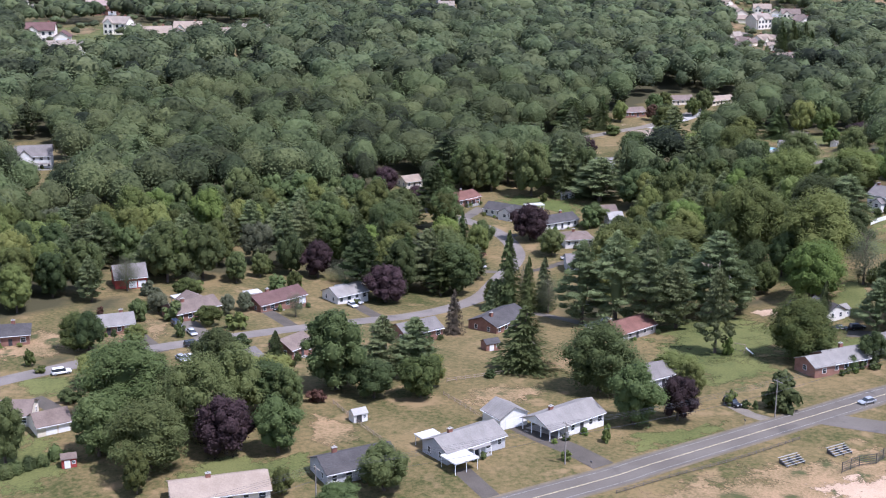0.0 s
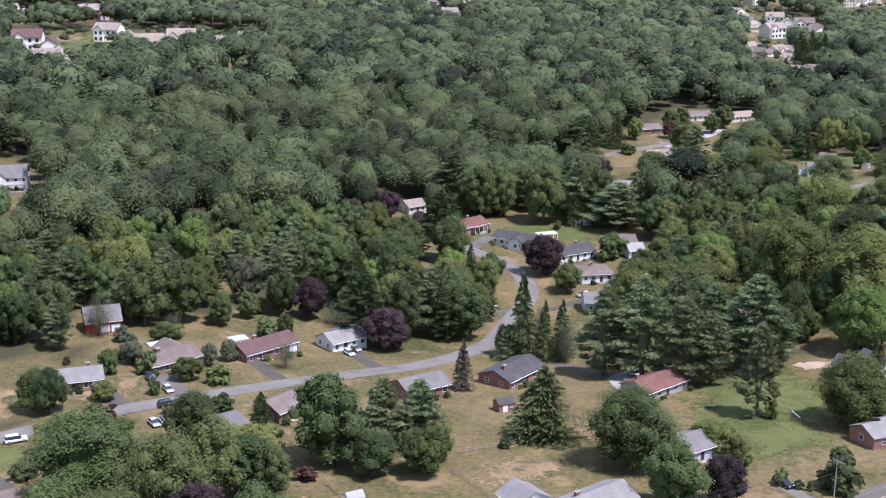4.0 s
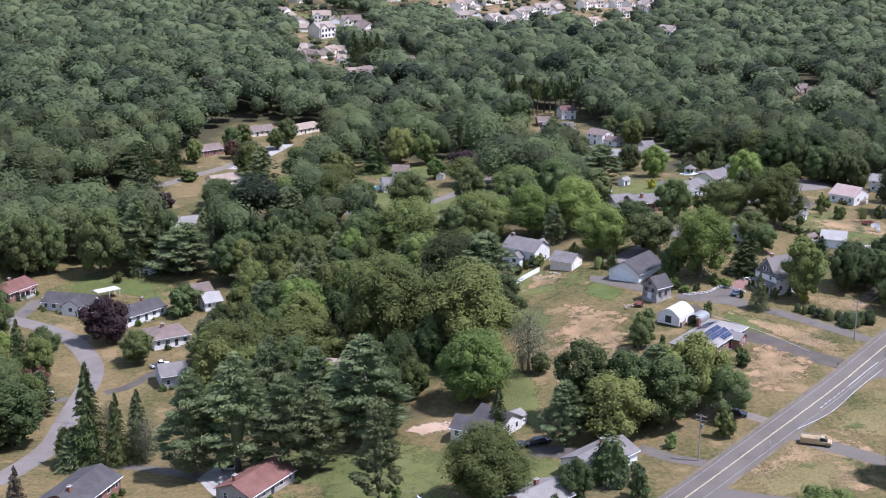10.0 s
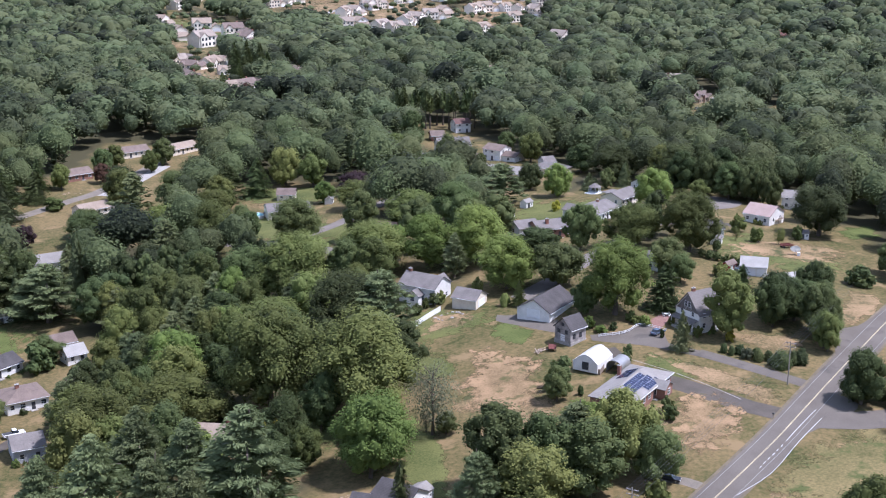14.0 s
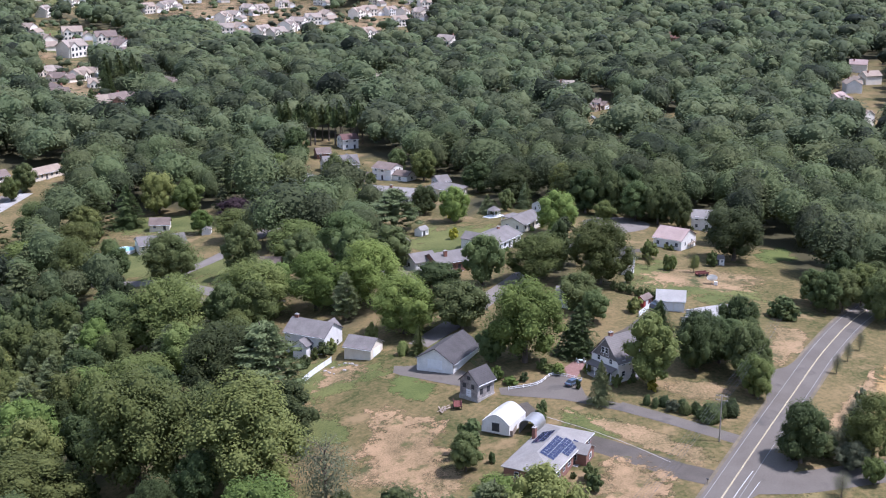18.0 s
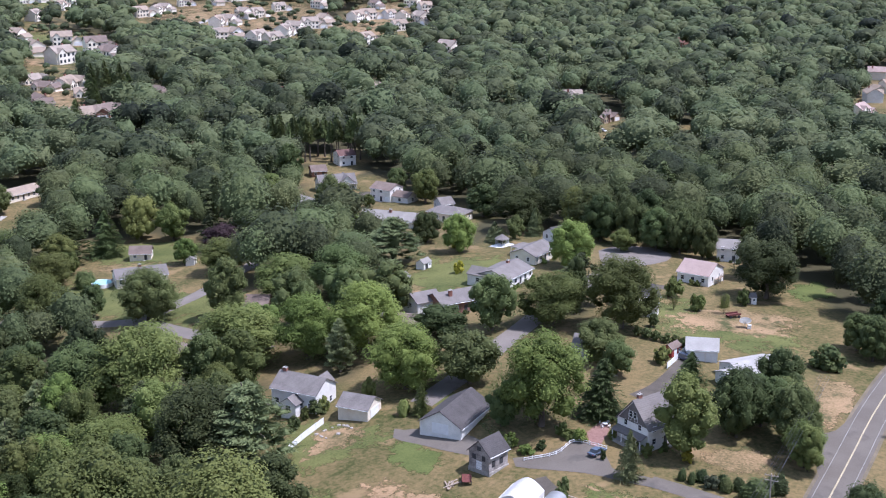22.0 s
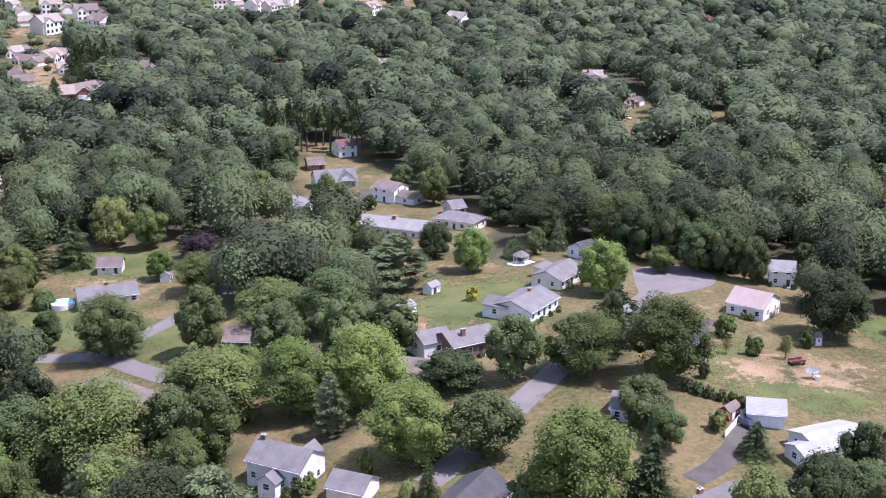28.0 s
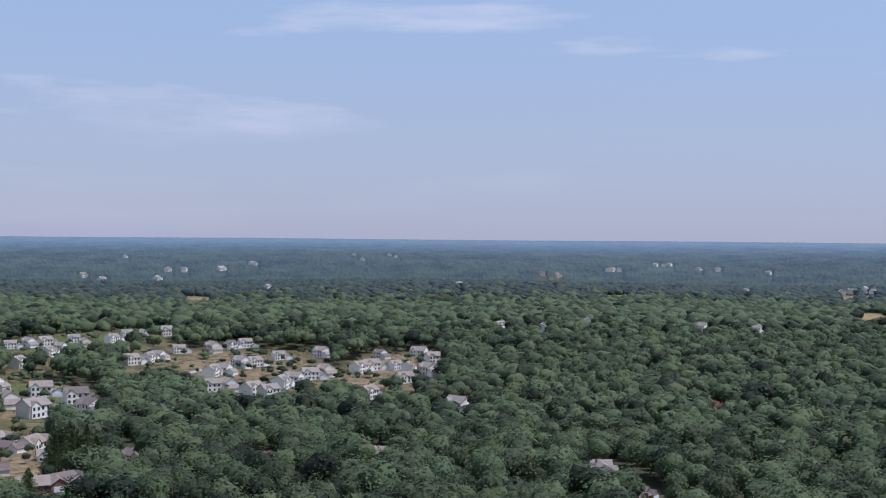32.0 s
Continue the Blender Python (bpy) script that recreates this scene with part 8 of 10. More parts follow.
tree(174.7, 548.4, 18.3, 6.3, "broad", "dark")
tree(156.0, 564.4, 16.0, 9.9, "broad", "dark")
tree(144.4, 581.8, 10.9, 4.1, "broad", "dark")
tree(151.2, 618.2, 6.3, 3.7, "cone_bush", "dark")
tree(245.5, 536.7, 3.9, 1.9, "bush", "yellow")
tree(192.1, 599.6, 10.7, 8.6, "broad", "green")
tree(203.0, 627.9, 9.4, 8.0, "broad", "purple")
tree(311.9, 473.0, 17.5, 9.7, "broad", "dark")
tree(234.4, 449.0, 10.1, 6.5, "broad", "dark")
tree(232.1, 438.7, 8.6, 4.2, "broad", "dark")
tree(246.0, 427.8, 7.4, 4.0, "spruce", "dark")
tree(246.7, 440.6, 3.9, 1.8, "bush", "dark")
tree(203.5, 417.1, 1.9, 2.3, "bush", "green")
tree(204.5, 415.5, 1.7, 1.9, "bush", "bright")
tree(191.7, 416.5, 2.0, 2.0, "bush", "bright")
tree(189.9, 420.5, 2.7, 1.7, "bush", "dark")
tree(229.5, 410.2, 2.1, 1.9, "bush", "bright")
tree(187.6, 396.6, 4.2, 1.9, "bush", "dark")
tree(203.6, 405.3, 2.2, 0.8, "bush", "dark")
tree(226.5, 355.6, 6.4, 4.4, "broad", "dark")
tree(178.1, 463.0, 5.1, 1.9, "bush", "green")
tree(298.2, 581.8, 16.2, 10.1, "tall", "dark")
tree(315.1, 563.0, 17.6, 10.9, "tall", "dark")
tree(329.9, 533.0, 16.3, 10.1, "tall", "dark")
tree(252.5, 628.0, 7.7, 4.0, "broad", "green")
tree(260.5, 583.8, 10.8, 5.1, "broad", "dark")
tree(279.8, 566.9, 5.3, 4.1, "spruce", "needle")
tree(285.5, 482.3, 6.0, 3.1, "bush", "green")
tree(282.5, 470.0, 4.4, 1.9, "bush", "green")
tree(293.3, 469.5, 3.4, 1.6, "bush", "green")
tree(142.3, 627.3, 11.7, 8.4, "broad", "green")
tree(187.0, 621.5, 8.9, 4.7, "broad", "bright")
tree(95.0, 328.4, 16.2, 8.6, "broad", "green")
tree(121.5, 346.5, 17.0, 6.2, "pine", "needle")
tree(132.5, 343.5, 15.0, 7.4, "broad", "green")
tree(130.5, 356.0, 20.0, 7.9, "tall", "dark")
tree(139.5, 352.0, 17.0, 7.4, "broad", "dark")
tree(146.0, 345.0, 17.0, 7.6, "tall", "dark")
tree(157.5, 351.5, 17.5, 7.9, "broad", "green")
tree(150.0, 357.0, 16.0, 7.4, "pine", "needle")
tree(161.0, 343.0, 12.0, 5.6, "broad", "dark")
tree(122.2, 325.1, 11.1, 4.7, "cone_bush", "dark")
tree(124.2, 316.5, 7.2, 2.5, "bush", "dark")
tree(142.0, 334.4, 3.3, 1.9, "bush", "bright")
tree(155.4, 334.2, 6.4, 2.7, "bush", "green")
tree(117.2, 332.5, 3.6, 1.9, "bush", "dark")
tree(113.2, 381.5, 17.6, 9.8, "broad", "bright")
tree(166.1, 392.6, 7.3, 3.9, "bush", "dark")
tree(109.0, 322.8, 3.2, 1.0, "cone_bush", "dark")
tree(82.9, 374.4, 27.1, 12.7, "pine", "needle")
tree(61.1, 422.7, 20.3, 9.4, "broad", "green")
tree(82.4, 431.3, 14.7, 11.3, "broad", "green")
tree(180.8, 368.7, 4.0, 1.9, "bush", "dark")
tree(149.4, 288.2, 11.5, 6.6, "broad", "green")
tree(283.9, 779.2, 21.6, 3.2, "bare_pine", "dark")
tree(287.0, 777.6, 22.1, 3.2, "bare_pine", "dark")
tree(289.3, 781.9, 22.4, 3.3, "bare_pine", "dark")
tree(290.0, 772.6, 18.5, 3.2, "bare_pine", "dark")
tree(296.5, 782.4, 20.7, 3.3, "bare_pine", "dark")
tree(300.9, 784.9, 19.4, 3.3, "bare_pine", "dark")
tree(296.2, 768.8, 21.5, 3.2, "bare_pine", "dark")
tree(299.1, 769.6, 18.6, 3.2, "bare_pine", "dark")
tree(307.4, 779.0, 18.5, 3.3, "bare_pine", "dark")
tree(309.7, 776.0, 19.3, 3.3, "bare_pine", "dark")
tree(307.4, 763.4, 19.4, 3.2, "bare_pine", "dark")
tree(312.2, 767.6, 21.2, 3.2, "bare_pine", "dark")
tree(309.9, 760.6, 21.1, 3.2, "bare_pine", "dark")
tree(314.2, 759.1, 19.5, 3.2, "bare_pine", "dark")
tree(321.1, 770.6, 18.9, 3.3, "bare_pine", "dark")
tree(321.8, 767.3, 21.2, 3.3, "bare_pine", "dark")
tree(321.0, 759.8, 19.7, 3.2, "bare_pine", "dark")
tree(232.7, 346.6, 6.2, 3.6, "broad", "grey")
tree(313.5, 411.2, 14.8, 8.2, "tall", "dark")
tree(284.2, 422.1, 5.6, 4.7, "bush", "dark")
tree(247.7, 360.2, 7.0, 2.2, "sparse", "grey")
tree(234.6, 355.1, 5.6, 2.6, "sparse", "grey")
tree(252.0, 982.7, 27.7, 6.1, "spruce", "dark")
tree(262.0, 988.2, 28.2, 6.2, "spruce", "dark")
tree(270.1, 984.7, 26.7, 6.2, "spruce", "dark")
tree(227.1, 921.9, 14.8, 6.4, "spruce", "dark")
tree(311.1, 552.7, 17, 6.5, "tall", "dark")
tree(316.4, 543.0, 16, 6.5, "broad", "dark")
tree(318.1, 531.9, 15, 6.2, "tall", "dark")
tree(322.9, 525.0, 15, 6, "broad", "dark")
tree(326.3, 517.9, 13, 5, "broad", "dark")
tree(296.5, 571.2, 10, 3.4, "spruce", "needle")
tree(287.5, 570.1, 8, 3.2, "broad", "dark")
tree(279.2, 570.0, 7, 3.2, "spruce", "needle")
tree(310.7, 566.7, 17, 6.5, "tall", "green")
tree(323.8, 561.1, 18, 7, "broad", "dark")
tree(328.0, 549.9, 18, 7, "tall", "dark")
tree(263.5, 569.0, 3, 2, "bush", "yellow")
tree(264.3, 591.1, 9, 5, "broad", "red")
tree(251.4, 633.4, 9, 4, "pine", "needle")
tree(249.0, 619.6, 8, 3.5, "broad", "bright")
tree(119.0, 733.0, 12.0, 5.6, "broad", "dark")
tree(127.0, 744.0, 11.0, 5.2, "tall", "green")
tree(149.0, 742.0, 12.5, 5.6, "broad", "dark")
tree(97.0, 711.0, 11.0, 5.0, "broad", "green")
tree(171.0, 746.0, 13.0, 6.0, "tall", "dark")
tree(116.0, 716.0, 9.0, 4.2, "broad", "red")
tree(88.0, 716.0, 14.0, 5.0, "spruce", "dark")
tree(140.0, 728.0, 10.0, 4.6, "broad", "green")
OPEN.append([(309.1, 472.5), (342.5, 486.3), (319.0, 448.7), (303.7, 415.4), (283.1, 410.7), (273.0, 419.0), (276.5, 436.1)])
POLES = [(-24.3, 230.2), (25.8, 252.1), (77.5, 282.9), (144.2, 326.4), (215.2, 368.6)]
FENCE_A = [(-25.5, 284.7), (-18.0, 270.6), (-10.6, 258.3)]
FENCE_B = [(0.3, 292.4), (7.5, 279.7), (10.5, 273.7)]
FENCE_C = [(1.1, 303.0), (8.1, 307.2), (15.4, 311.7), (20.3, 314.2)]
FENCE_D = [(152.5, 451.6), (157.0, 454.7), (164.2, 458.6)]
FENCE_E = [(245.9, 436.7), (251.3, 439.9), (258.9, 444.7)]
FENCE_F = [(189.7, 413.9), (196.7, 412.3), (203.1, 414.7), (206.9, 408.4)]
RAIL = [(34.9, 239.0), (48.9, 248.3), (62.6, 257.1), (79.9, 270.0)]
BACKSTOP = [(84.2, 252.5), (89.0, 256.3), (93.1, 257.8), (97.4, 262.7), (99.1, 261.1)]
BLEACHERS = [(75.3, 255.7), (87.3, 261.9)]
POOL_AT = (156.1, 615.2)
DISH_AT = (285.5, 452.8)
WAGON_AT = (288.9, 461.3)
SWING_AT = (80.5, 335.0)
LOGS_AT = (175.7, 413.8)
MAILBOXES = [(31.2, 251.3), (69.4, 278.0), (200.7, 355.5)]
SIGN_AT = (160.6, 324.2)
STONES_AT = (164.4, 453.3)
tree(-55.7, 302.5, 12.4, 5.9, "broad", "dark")
tree(-82.1, 297.8, 8.7, 6.5, "broad", "green")
tree(-73.2, 297.8, 8.1, 6.5, "broad", "green")
tree(-41.4, 293.8, 8.9, 7.4, "broad", "green")
tree(66.3, 671.5, 20.9, 9.6, "pine", "dark")
tree(114.4, 666.9, 16.9, 6.8, "tall", "green")
tree(92.2, 615.9, 12.7, 8.6, "broad", "dark")
tree(53.3, 563.9, 20.6, 7.8, "spruce", "needle")
tree(65.8, 535.2, 20.2, 12.5, "pine", "needle")
tree(86.1, 565.2, 14.6, 6.5, "tall", "dark")
tree(119.1, 607.7, 13.2, 8.2, "tall", "green")
tree(88.6, 677.9, 4.8, 5.3, "bush", "green")
tree(53.6, 406.4, 25.9, 7.5, "tall", "green")
tree(64.8, 395.1, 24.8, 7.6, "pine", "needle")
tree(73.7, 386.0, 22.7, 8.4, "pine", "needle")
tree(16.3, 390.2, 9.2, 3.7, "broad", "green")
tree(7.4, 467.0, 14.4, 3.4, "spruce", "dark")
tree(12.8, 457.2, 12.1, 4.9, "broad", "green")
tree(25.8, 392.1, 15.8, 2.9, "sparse", "grey")
tree(31.6, 388.3, 17.1, 4.0, "spruce", "needle")
tree(261.2, 1010.9, 18.8, 8.4, "spruce", "dark")
tree(268.5, 998.1, 22.2, 8.3, "spruce", "dark")
tree(276.0, 988.2, 20.3, 7.6, "spruce", "dark")
tree(99.4, 412.8, 6.0, 2.1, "bush", "yellow")
tree(115.7, 397.0, 4.9, 4.2, "broad", "bright")
tree(130.1, 391.4, 5.9, 1.9, "sparse", "grey")
tree(133.4, 387.5, 5.5, 2.8, "broad", "dark")
tree(277.2, 472.5, 4.8, 1.5, "sparse", "green")
tree(283.6, 469.0, 4.9, 1.7, "broad", "green")
tree(288.5, 464.7, 6.3, 2.0, "sparse", "green")
tree(247.2, 440.3, 4.4, 2.5, "bush", "green")
tree(262.3, 462.7, 4.0, 1.5, "broad", "dark")
tree(299.8, 469.3, 4.9, 2.2, "bush", "green")
tree(254.0, 458.5, 2.7, 1.7, "bush", "dark")
tree(255.1, 456.0, 2.7, 1.7, "bush", "dark")
tree(256.2, 453.6, 2.7, 1.7, "bush", "dark")
tree(257.3, 451.2, 2.6, 1.7, "bush", "dark")
tree(258.4, 448.9, 2.7, 1.7, "bush", "dark")
tree(259.5, 446.6, 2.6, 1.7, "bush", "dark")
tree(190.7, 420.7, 3.6, 1.7, "bush", "bright")
tree(202.5, 418.8, 3.0, 1.7, "bush", "green")
tree(204.5, 414.4, 2.8, 1.7, "bush", "bright")
tree(215.2, 414.9, 2.5, 1.4, "bush", "bright")
tree(218.1, 395.7, 3.1, 1.5, "bush", "yellow")
tree(210.7, 404.4, 3.1, 1.4, "bush", "dark")
tree(212.2, 401.6, 3.1, 1.6, "bush", "green")
tree(210.9, 411.7, 2.2, 1.3, "bush", "green")
tree(195.5, 416.2, 2.1, 1.4, "bush", "dark")
tree(167.3, 464.9, 3.7, 1.6, "bush", "green")
tree(157.8, 460.9, 3.6, 1.8, "bush", "dark")
tree(162.1, 464.1, 2.8, 1.4, "bush", "green")
tree(256.1, 651.7, 16.2, 6.9, "broad", "dark")
tree(252.9, 639.4, 11.0, 5.2, "pine", "needle")
tree(298.9, 654.7, 14.0, 6.5, "broad", "green")
tree(271.8, 730.2, 18.7, 6.3, "tall", "dark")
tree(168.9, 654.6, 16.3, 7.2, "spruce", "dark")
tree(186.0, 669.6, 16.5, 7.2, "broad", "green")
tree(154.6, 650.4, 17.2, 8.3, "pine", "dark")
tree(296.2, 673.9, 12.5, 4.8, "broad", "dark")
tree(276.4, 661.5, 5.4, 2.8, "broad", "green")
tree(243.3, 681.4, 15.8, 7.2, "tall", "green")
tree(194.9, 659.2, 13.5, 6.7, "broad", "green")
tree(301.9, 614.7, 13.0, 7.1, "tall", "dark")
tree(151.1, 637.7, 8.4, 3.5, "broad", "green")
tree(224.8, 627.3, 9.4, 6.1, "pine", "dark")
tree(307.1, 535.8, 7.2, 4.1, "broad", "green")
tree(352.3, 524.5, 8.4, 3.5, "broad", "dark")
tree(243.9, 402.0, 12.4, 6.7, "broad", "dark")
tree(246.1, 392.0, 11.3, 4.8, "broad", "dark")
tree(235.1, 399.9, 13.7, 5.3, "broad", "dark")
tree(238.1, 381.5, 10.5, 3.9, "broad", "green")
tree(252.5, 404.8, 9.1, 5.6, "tall", "dark")
tree(66.9, 677.5, 21.0, 10.2, "pine", "dark")
tree(116.7, 675.9, 15.9, 8.3, "broad", "dark")
tree(133.8, 654.1, 15.4, 8.9, "tall", "dark")
tree(70.4, 623.4, 8.6, 4.1, "broad", "purple")
tree(93.1, 628.5, 11.4, 6.9, "broad", "dark")
tree(52.9, 561.0, 22.4, 10.4, "pine", "dark")
tree(77.9, 568.8, 14.2, 6.1, "spruce", "needle")
tree(64.9, 539.8, 14.8, 9.6, "pine", "needle")
tree(49.9, 628.5, 15.0, 3.4, "tall", "dark")
tree(84.1, 692.1, 14.2, 6.8, "spruce", "dark")
tree(149.6, 643.7, 13.7, 7.1, "tall", "green")
tree(230.7, 353.3, 5.2, 3.6, "broad", "dark")
tree(236.4, 349.1, 5.6, 2.2, "sparse", "grey")
tree(232.2, 340.4, 6.0, 2.6, "broad", "green")
tree(221.8, 339.4, 5.9, 2.2, "sparse", "grey")
road("stone_edging", [(188.3, 399.2), (190.7, 393.4), (194.0, 385.7), (196.4, 378.9), (198.2, 372.6), (199.8, 366.2)], 0.09, STONE, "pale stone edging along a driveway", 0.1, "structure", "edging", 0.5)
FENCE_G = [(175.8, 398.1), (176.3, 395.5), (177.8, 393.5), (180.1, 395.5)]
PATIO_AT = (213.1, 417.5)
BOARDS_AT = (173.1, 414.9)

# ---------------------------------------------------------------- solar panels, shelters, poles, fences and garden things


def nearest_house(x, y):
    best = [o for o in bpy.data.objects if o.parent is None and o.name.startswith("house")]
    return min(best, key=lambda o: (o.location.x - x) ** 2 + (o.location.y - y) ** 2)


def solar_array(host):
    """Panels in a grid on the two visible slopes of a hipped roof, each panel a part."""
    base = host.matrix_basis
    eave, rise, w = 2.9, 2.1, 10.3
    slope = math.atan2(rise, w / 2 + 0.5)

    def array(name, side, x0, cols, rows, start):
        root = new(name)
        # side -1: the slope to local -y
        tilt = pose(0, side * (w / 2 + 0.5), eave + 0.16, 0, 0, 0) @ Matrix.Rotation(-side * slope if side < 0 else -side * slope, 4, "X")
        root.matrix_basis = base @ tilt
        frame_me = unit("solar_frame", lambda: boxes(((0, 0, 0.05), (1.05, 1.65, 0.10))), METAL)
        cell_me = unit("solar_cells", lambda: boxes(((0.04, 0.04, 0.08), (1.01, 0.81, 0.112)), ((0.04, 0.84, 0.08), (1.01, 1.61, 0.112))), SOLAR)
        for i in range(cols):
            for j in range(rows):
                if (i, j) in start:
                    continue
                p = part("panel", frame_me, None, root)
                p.matrix_basis = pose(x0 + i * 1.08, (0.5 + j * 1.68) if side < 0 else -(1.9 + j * 1.68 + 1.65), 0)
                part("cell_sheet", cell_me, None, p)
        return tagged(root, "dark blue solar panels in rows on a pale roof", "solar panels", group="solar arrays on the roof")

    array("solar_array", -1, -6.6, 11, 3, {(0, 0), (1, 0), (2, 0), (3, 0), (9, 2), (10, 2), (10, 1)})
    array("solar_array", 1, -0.6, 6, 2, set())


solar_array(nearest_house(*SOLAR_AT))


def barrel_shed(x, y, turn, l, r, label, cover, wall_material):
    """A shed with an arched sheet roof and straight lower walls."""
    root = new("barrel_shed")
    place(root, x, y, turn, max(lowest(x, y, turn, l, 2 * r)))
    SPOTS.append((x, y, l / 2 + 2))
    n, h0 = 14, 1.3 if wall_material is METAL else 1.9
    ring = [(r * math.cos(math.pi * k / n), h0 + 0.75 * r * math.sin(math.pi * k / n)) for k in range(n + 1)]
    if wall_material is not METAL:
        # a peaked arch: two straight slopes with rounded shoulders
        ring = [(r * math.copysign(abs(1 - 2 * k / n) ** 0.8, 1 - 2 * k / n), h0 + 0.62 * r * (1 - abs(1 - 2 * k / n) ** 1.3)) for k in range(n + 1)]
    outer = [(-l / 2, y_, z_) for y_, z_ in ring] + [(l / 2, y_, z_) for y_, z_ in ring]
    inner = [(-l / 2, y_ * 0.97, z_ - 0.06) for y_, z_ in ring] + [(l / 2, y_ * 0.97, z_ - 0.06) for y_, z_ in ring]
    m = n + 1
    faces = [(k, k + 1, m + k + 1, m + k) for k in range(n)] + [(2 * m + k + 1, 2 * m + k, 3 * m + k, 3 * m + k + 1) for k in range(n)]
    faces += [(k + 1, k, 2 * m + k, 2 * m + k + 1) for k in range(n)] + [(m + k, m + k + 1, 3 * m + k + 1, 3 * m + k) for k in range(n)]
    part("roof", solid(outer + inner, faces), cover, root)
    for s in (-1, 1):
        part("side_wall", boxes(((-l / 2, s * r - 0.06, -0.5), (l / 2, s * r + 0.06, h0 + 0.05))), wall_material, root)
    if wall_material is not METAL:
        for e in (-1, 1):
            pts = [(e * (l / 2 - 0.1), -r, -0.5), (e * (l / 2 - 0.1), r, -0.5)] + [(e * (l / 2 - 0.1), y_ * 0.96, z_ - 0.08) for y_, z_ in ring]
            part("end_wall", solid(pts, [tuple(range(len(pts)))]), wall_material, root)
        door(root, -l / 2 + 0.1, 0, 0, -90, 1.8, 2.0, DOOR_AND_SHADE)
    return tagged(root, label, "shed")


_host = nearest_house(*SOLAR_AT)
_turn = math.degrees(_host.matrix_basis.to_euler().z)
barrel_shed(*BARREL_AT, _turn, 9.0, 3.3, "barrel-roofed shed with white sheeting", WHITE_SHEET, WALL["white"])
barrel_shed(*LEANTO_AT, _turn, 5.5, 2.0, "small open carport with a curved grey metal roof", METAL, METAL)


def deck(x, y, turn):
    root = new("deck")
    place(root, x, y, turn, max(lowest(x, y, turn, 5, 4)) + 1.4)
    for i in range(14):
        part("plank", unit("deck_plank", lambda: boxes(((0, -2, 0), (0.33, 2, 0.06))), WOOD), None, root).matrix_basis = pose(-2.5 + i * 0.36, 0, 0)
    for a in (-2.4, 0, 2.4):
        for b in (-1.9, 1.9):
            part("post", unit("deck_post", lambda: boxes(((-0.07, -0.07, -2.6), (0.07, 0.07, 1.0))), WOOD), None, root).matrix_basis = pose(a, b, 0)
    for b in (-1.9, 1.9):
        part("rail", boxes(((-2.5, b - 0.05, 0.92), (2.5, b + 0.05, 1.0)), ((-2.5, b - 0.03, 0.45), (2.5, b + 0.03, 0.52))), WOOD, root)
    return tagged(root, "raised brown timber deck beside a white house", "deck")


deck(*DECK_AT, 30)


def gazebo(x, y):
    root = new("gazebo")
    place(root, x, y, 20)
    SPOTS.append((x, y, 5))
    pts = [(2.6 * math.cos(k * math.pi / 4), 2.6 * math.sin(k * math.pi / 4), 2.5) for k in range(8)] + [(0, 0, 4.1)]
    part("roof", solid(pts, [tuple(range(7, -1, -1))] + [(k, (k + 1) % 8, 8) for k in range(8)]), SHINGLE["grey"], root)
    part("floor", boxes(((-3.6, -2.4, -0.4), (3.6, 2.4, 0.2))), TRIM, root)
    for k in range(8):
        a = k * math.pi / 4
        part("post", tube_bm((2.25 * math.cos(a), 2.25 * math.sin(a), 0.2), (2.25 * math.cos(a), 2.25 * math.sin(a), 2.5), 0.08), TRIM, root)
    return tagged(root, "white garden gazebo with a grey roof", "gazebo")


gazebo(*GAZEBO_AT)


def pool(x, y):
    root = new("pool")
    place(root, x, y, 0, max(lowest(x, y, 0, 5, 5)))
    SPOTS.append((x, y, 6))
    bm = bmesh.new()
    n, r = 28, 3.4
    loops = []
    for rad, z in ((r, -0.4), (r, 1.2), (r - 0.18, 1.2), (r - 0.18, 0.9)):
        loops.append([bm.verts.new((rad * math.cos(2 * math.pi * k / n), rad * math.sin(2 * math.pi * k / n), z)) for k in range(n)])
    for p, q in zip(loops, loops[1:]):
        for k in range(n):
            bm.faces.new((p[k], p[(k + 1) % n], q[(k + 1) % n], q[k]))
    part("wall", bm, TRIM, root)
    part("water", tube_bm((0, 0, 0.5), (0, 0, 1.05), r - 0.19, 28), WATER, root, "turquoise pool water")
    part("ladder", boxes(((r - 0.3, -0.3, 0), (r + 0.6, -0.24, 1.7)), ((r - 0.3, 0.24, 0), (r + 0.6, 0.3, 1.7)), ((r + 0.3, -0.3, 0.6), (r + 0.55, 0.3, 0.66))), METAL, root)
    return tagged(root, "round above-ground swimming pool with turquoise water", "pool")


pool(*POOL_AT)


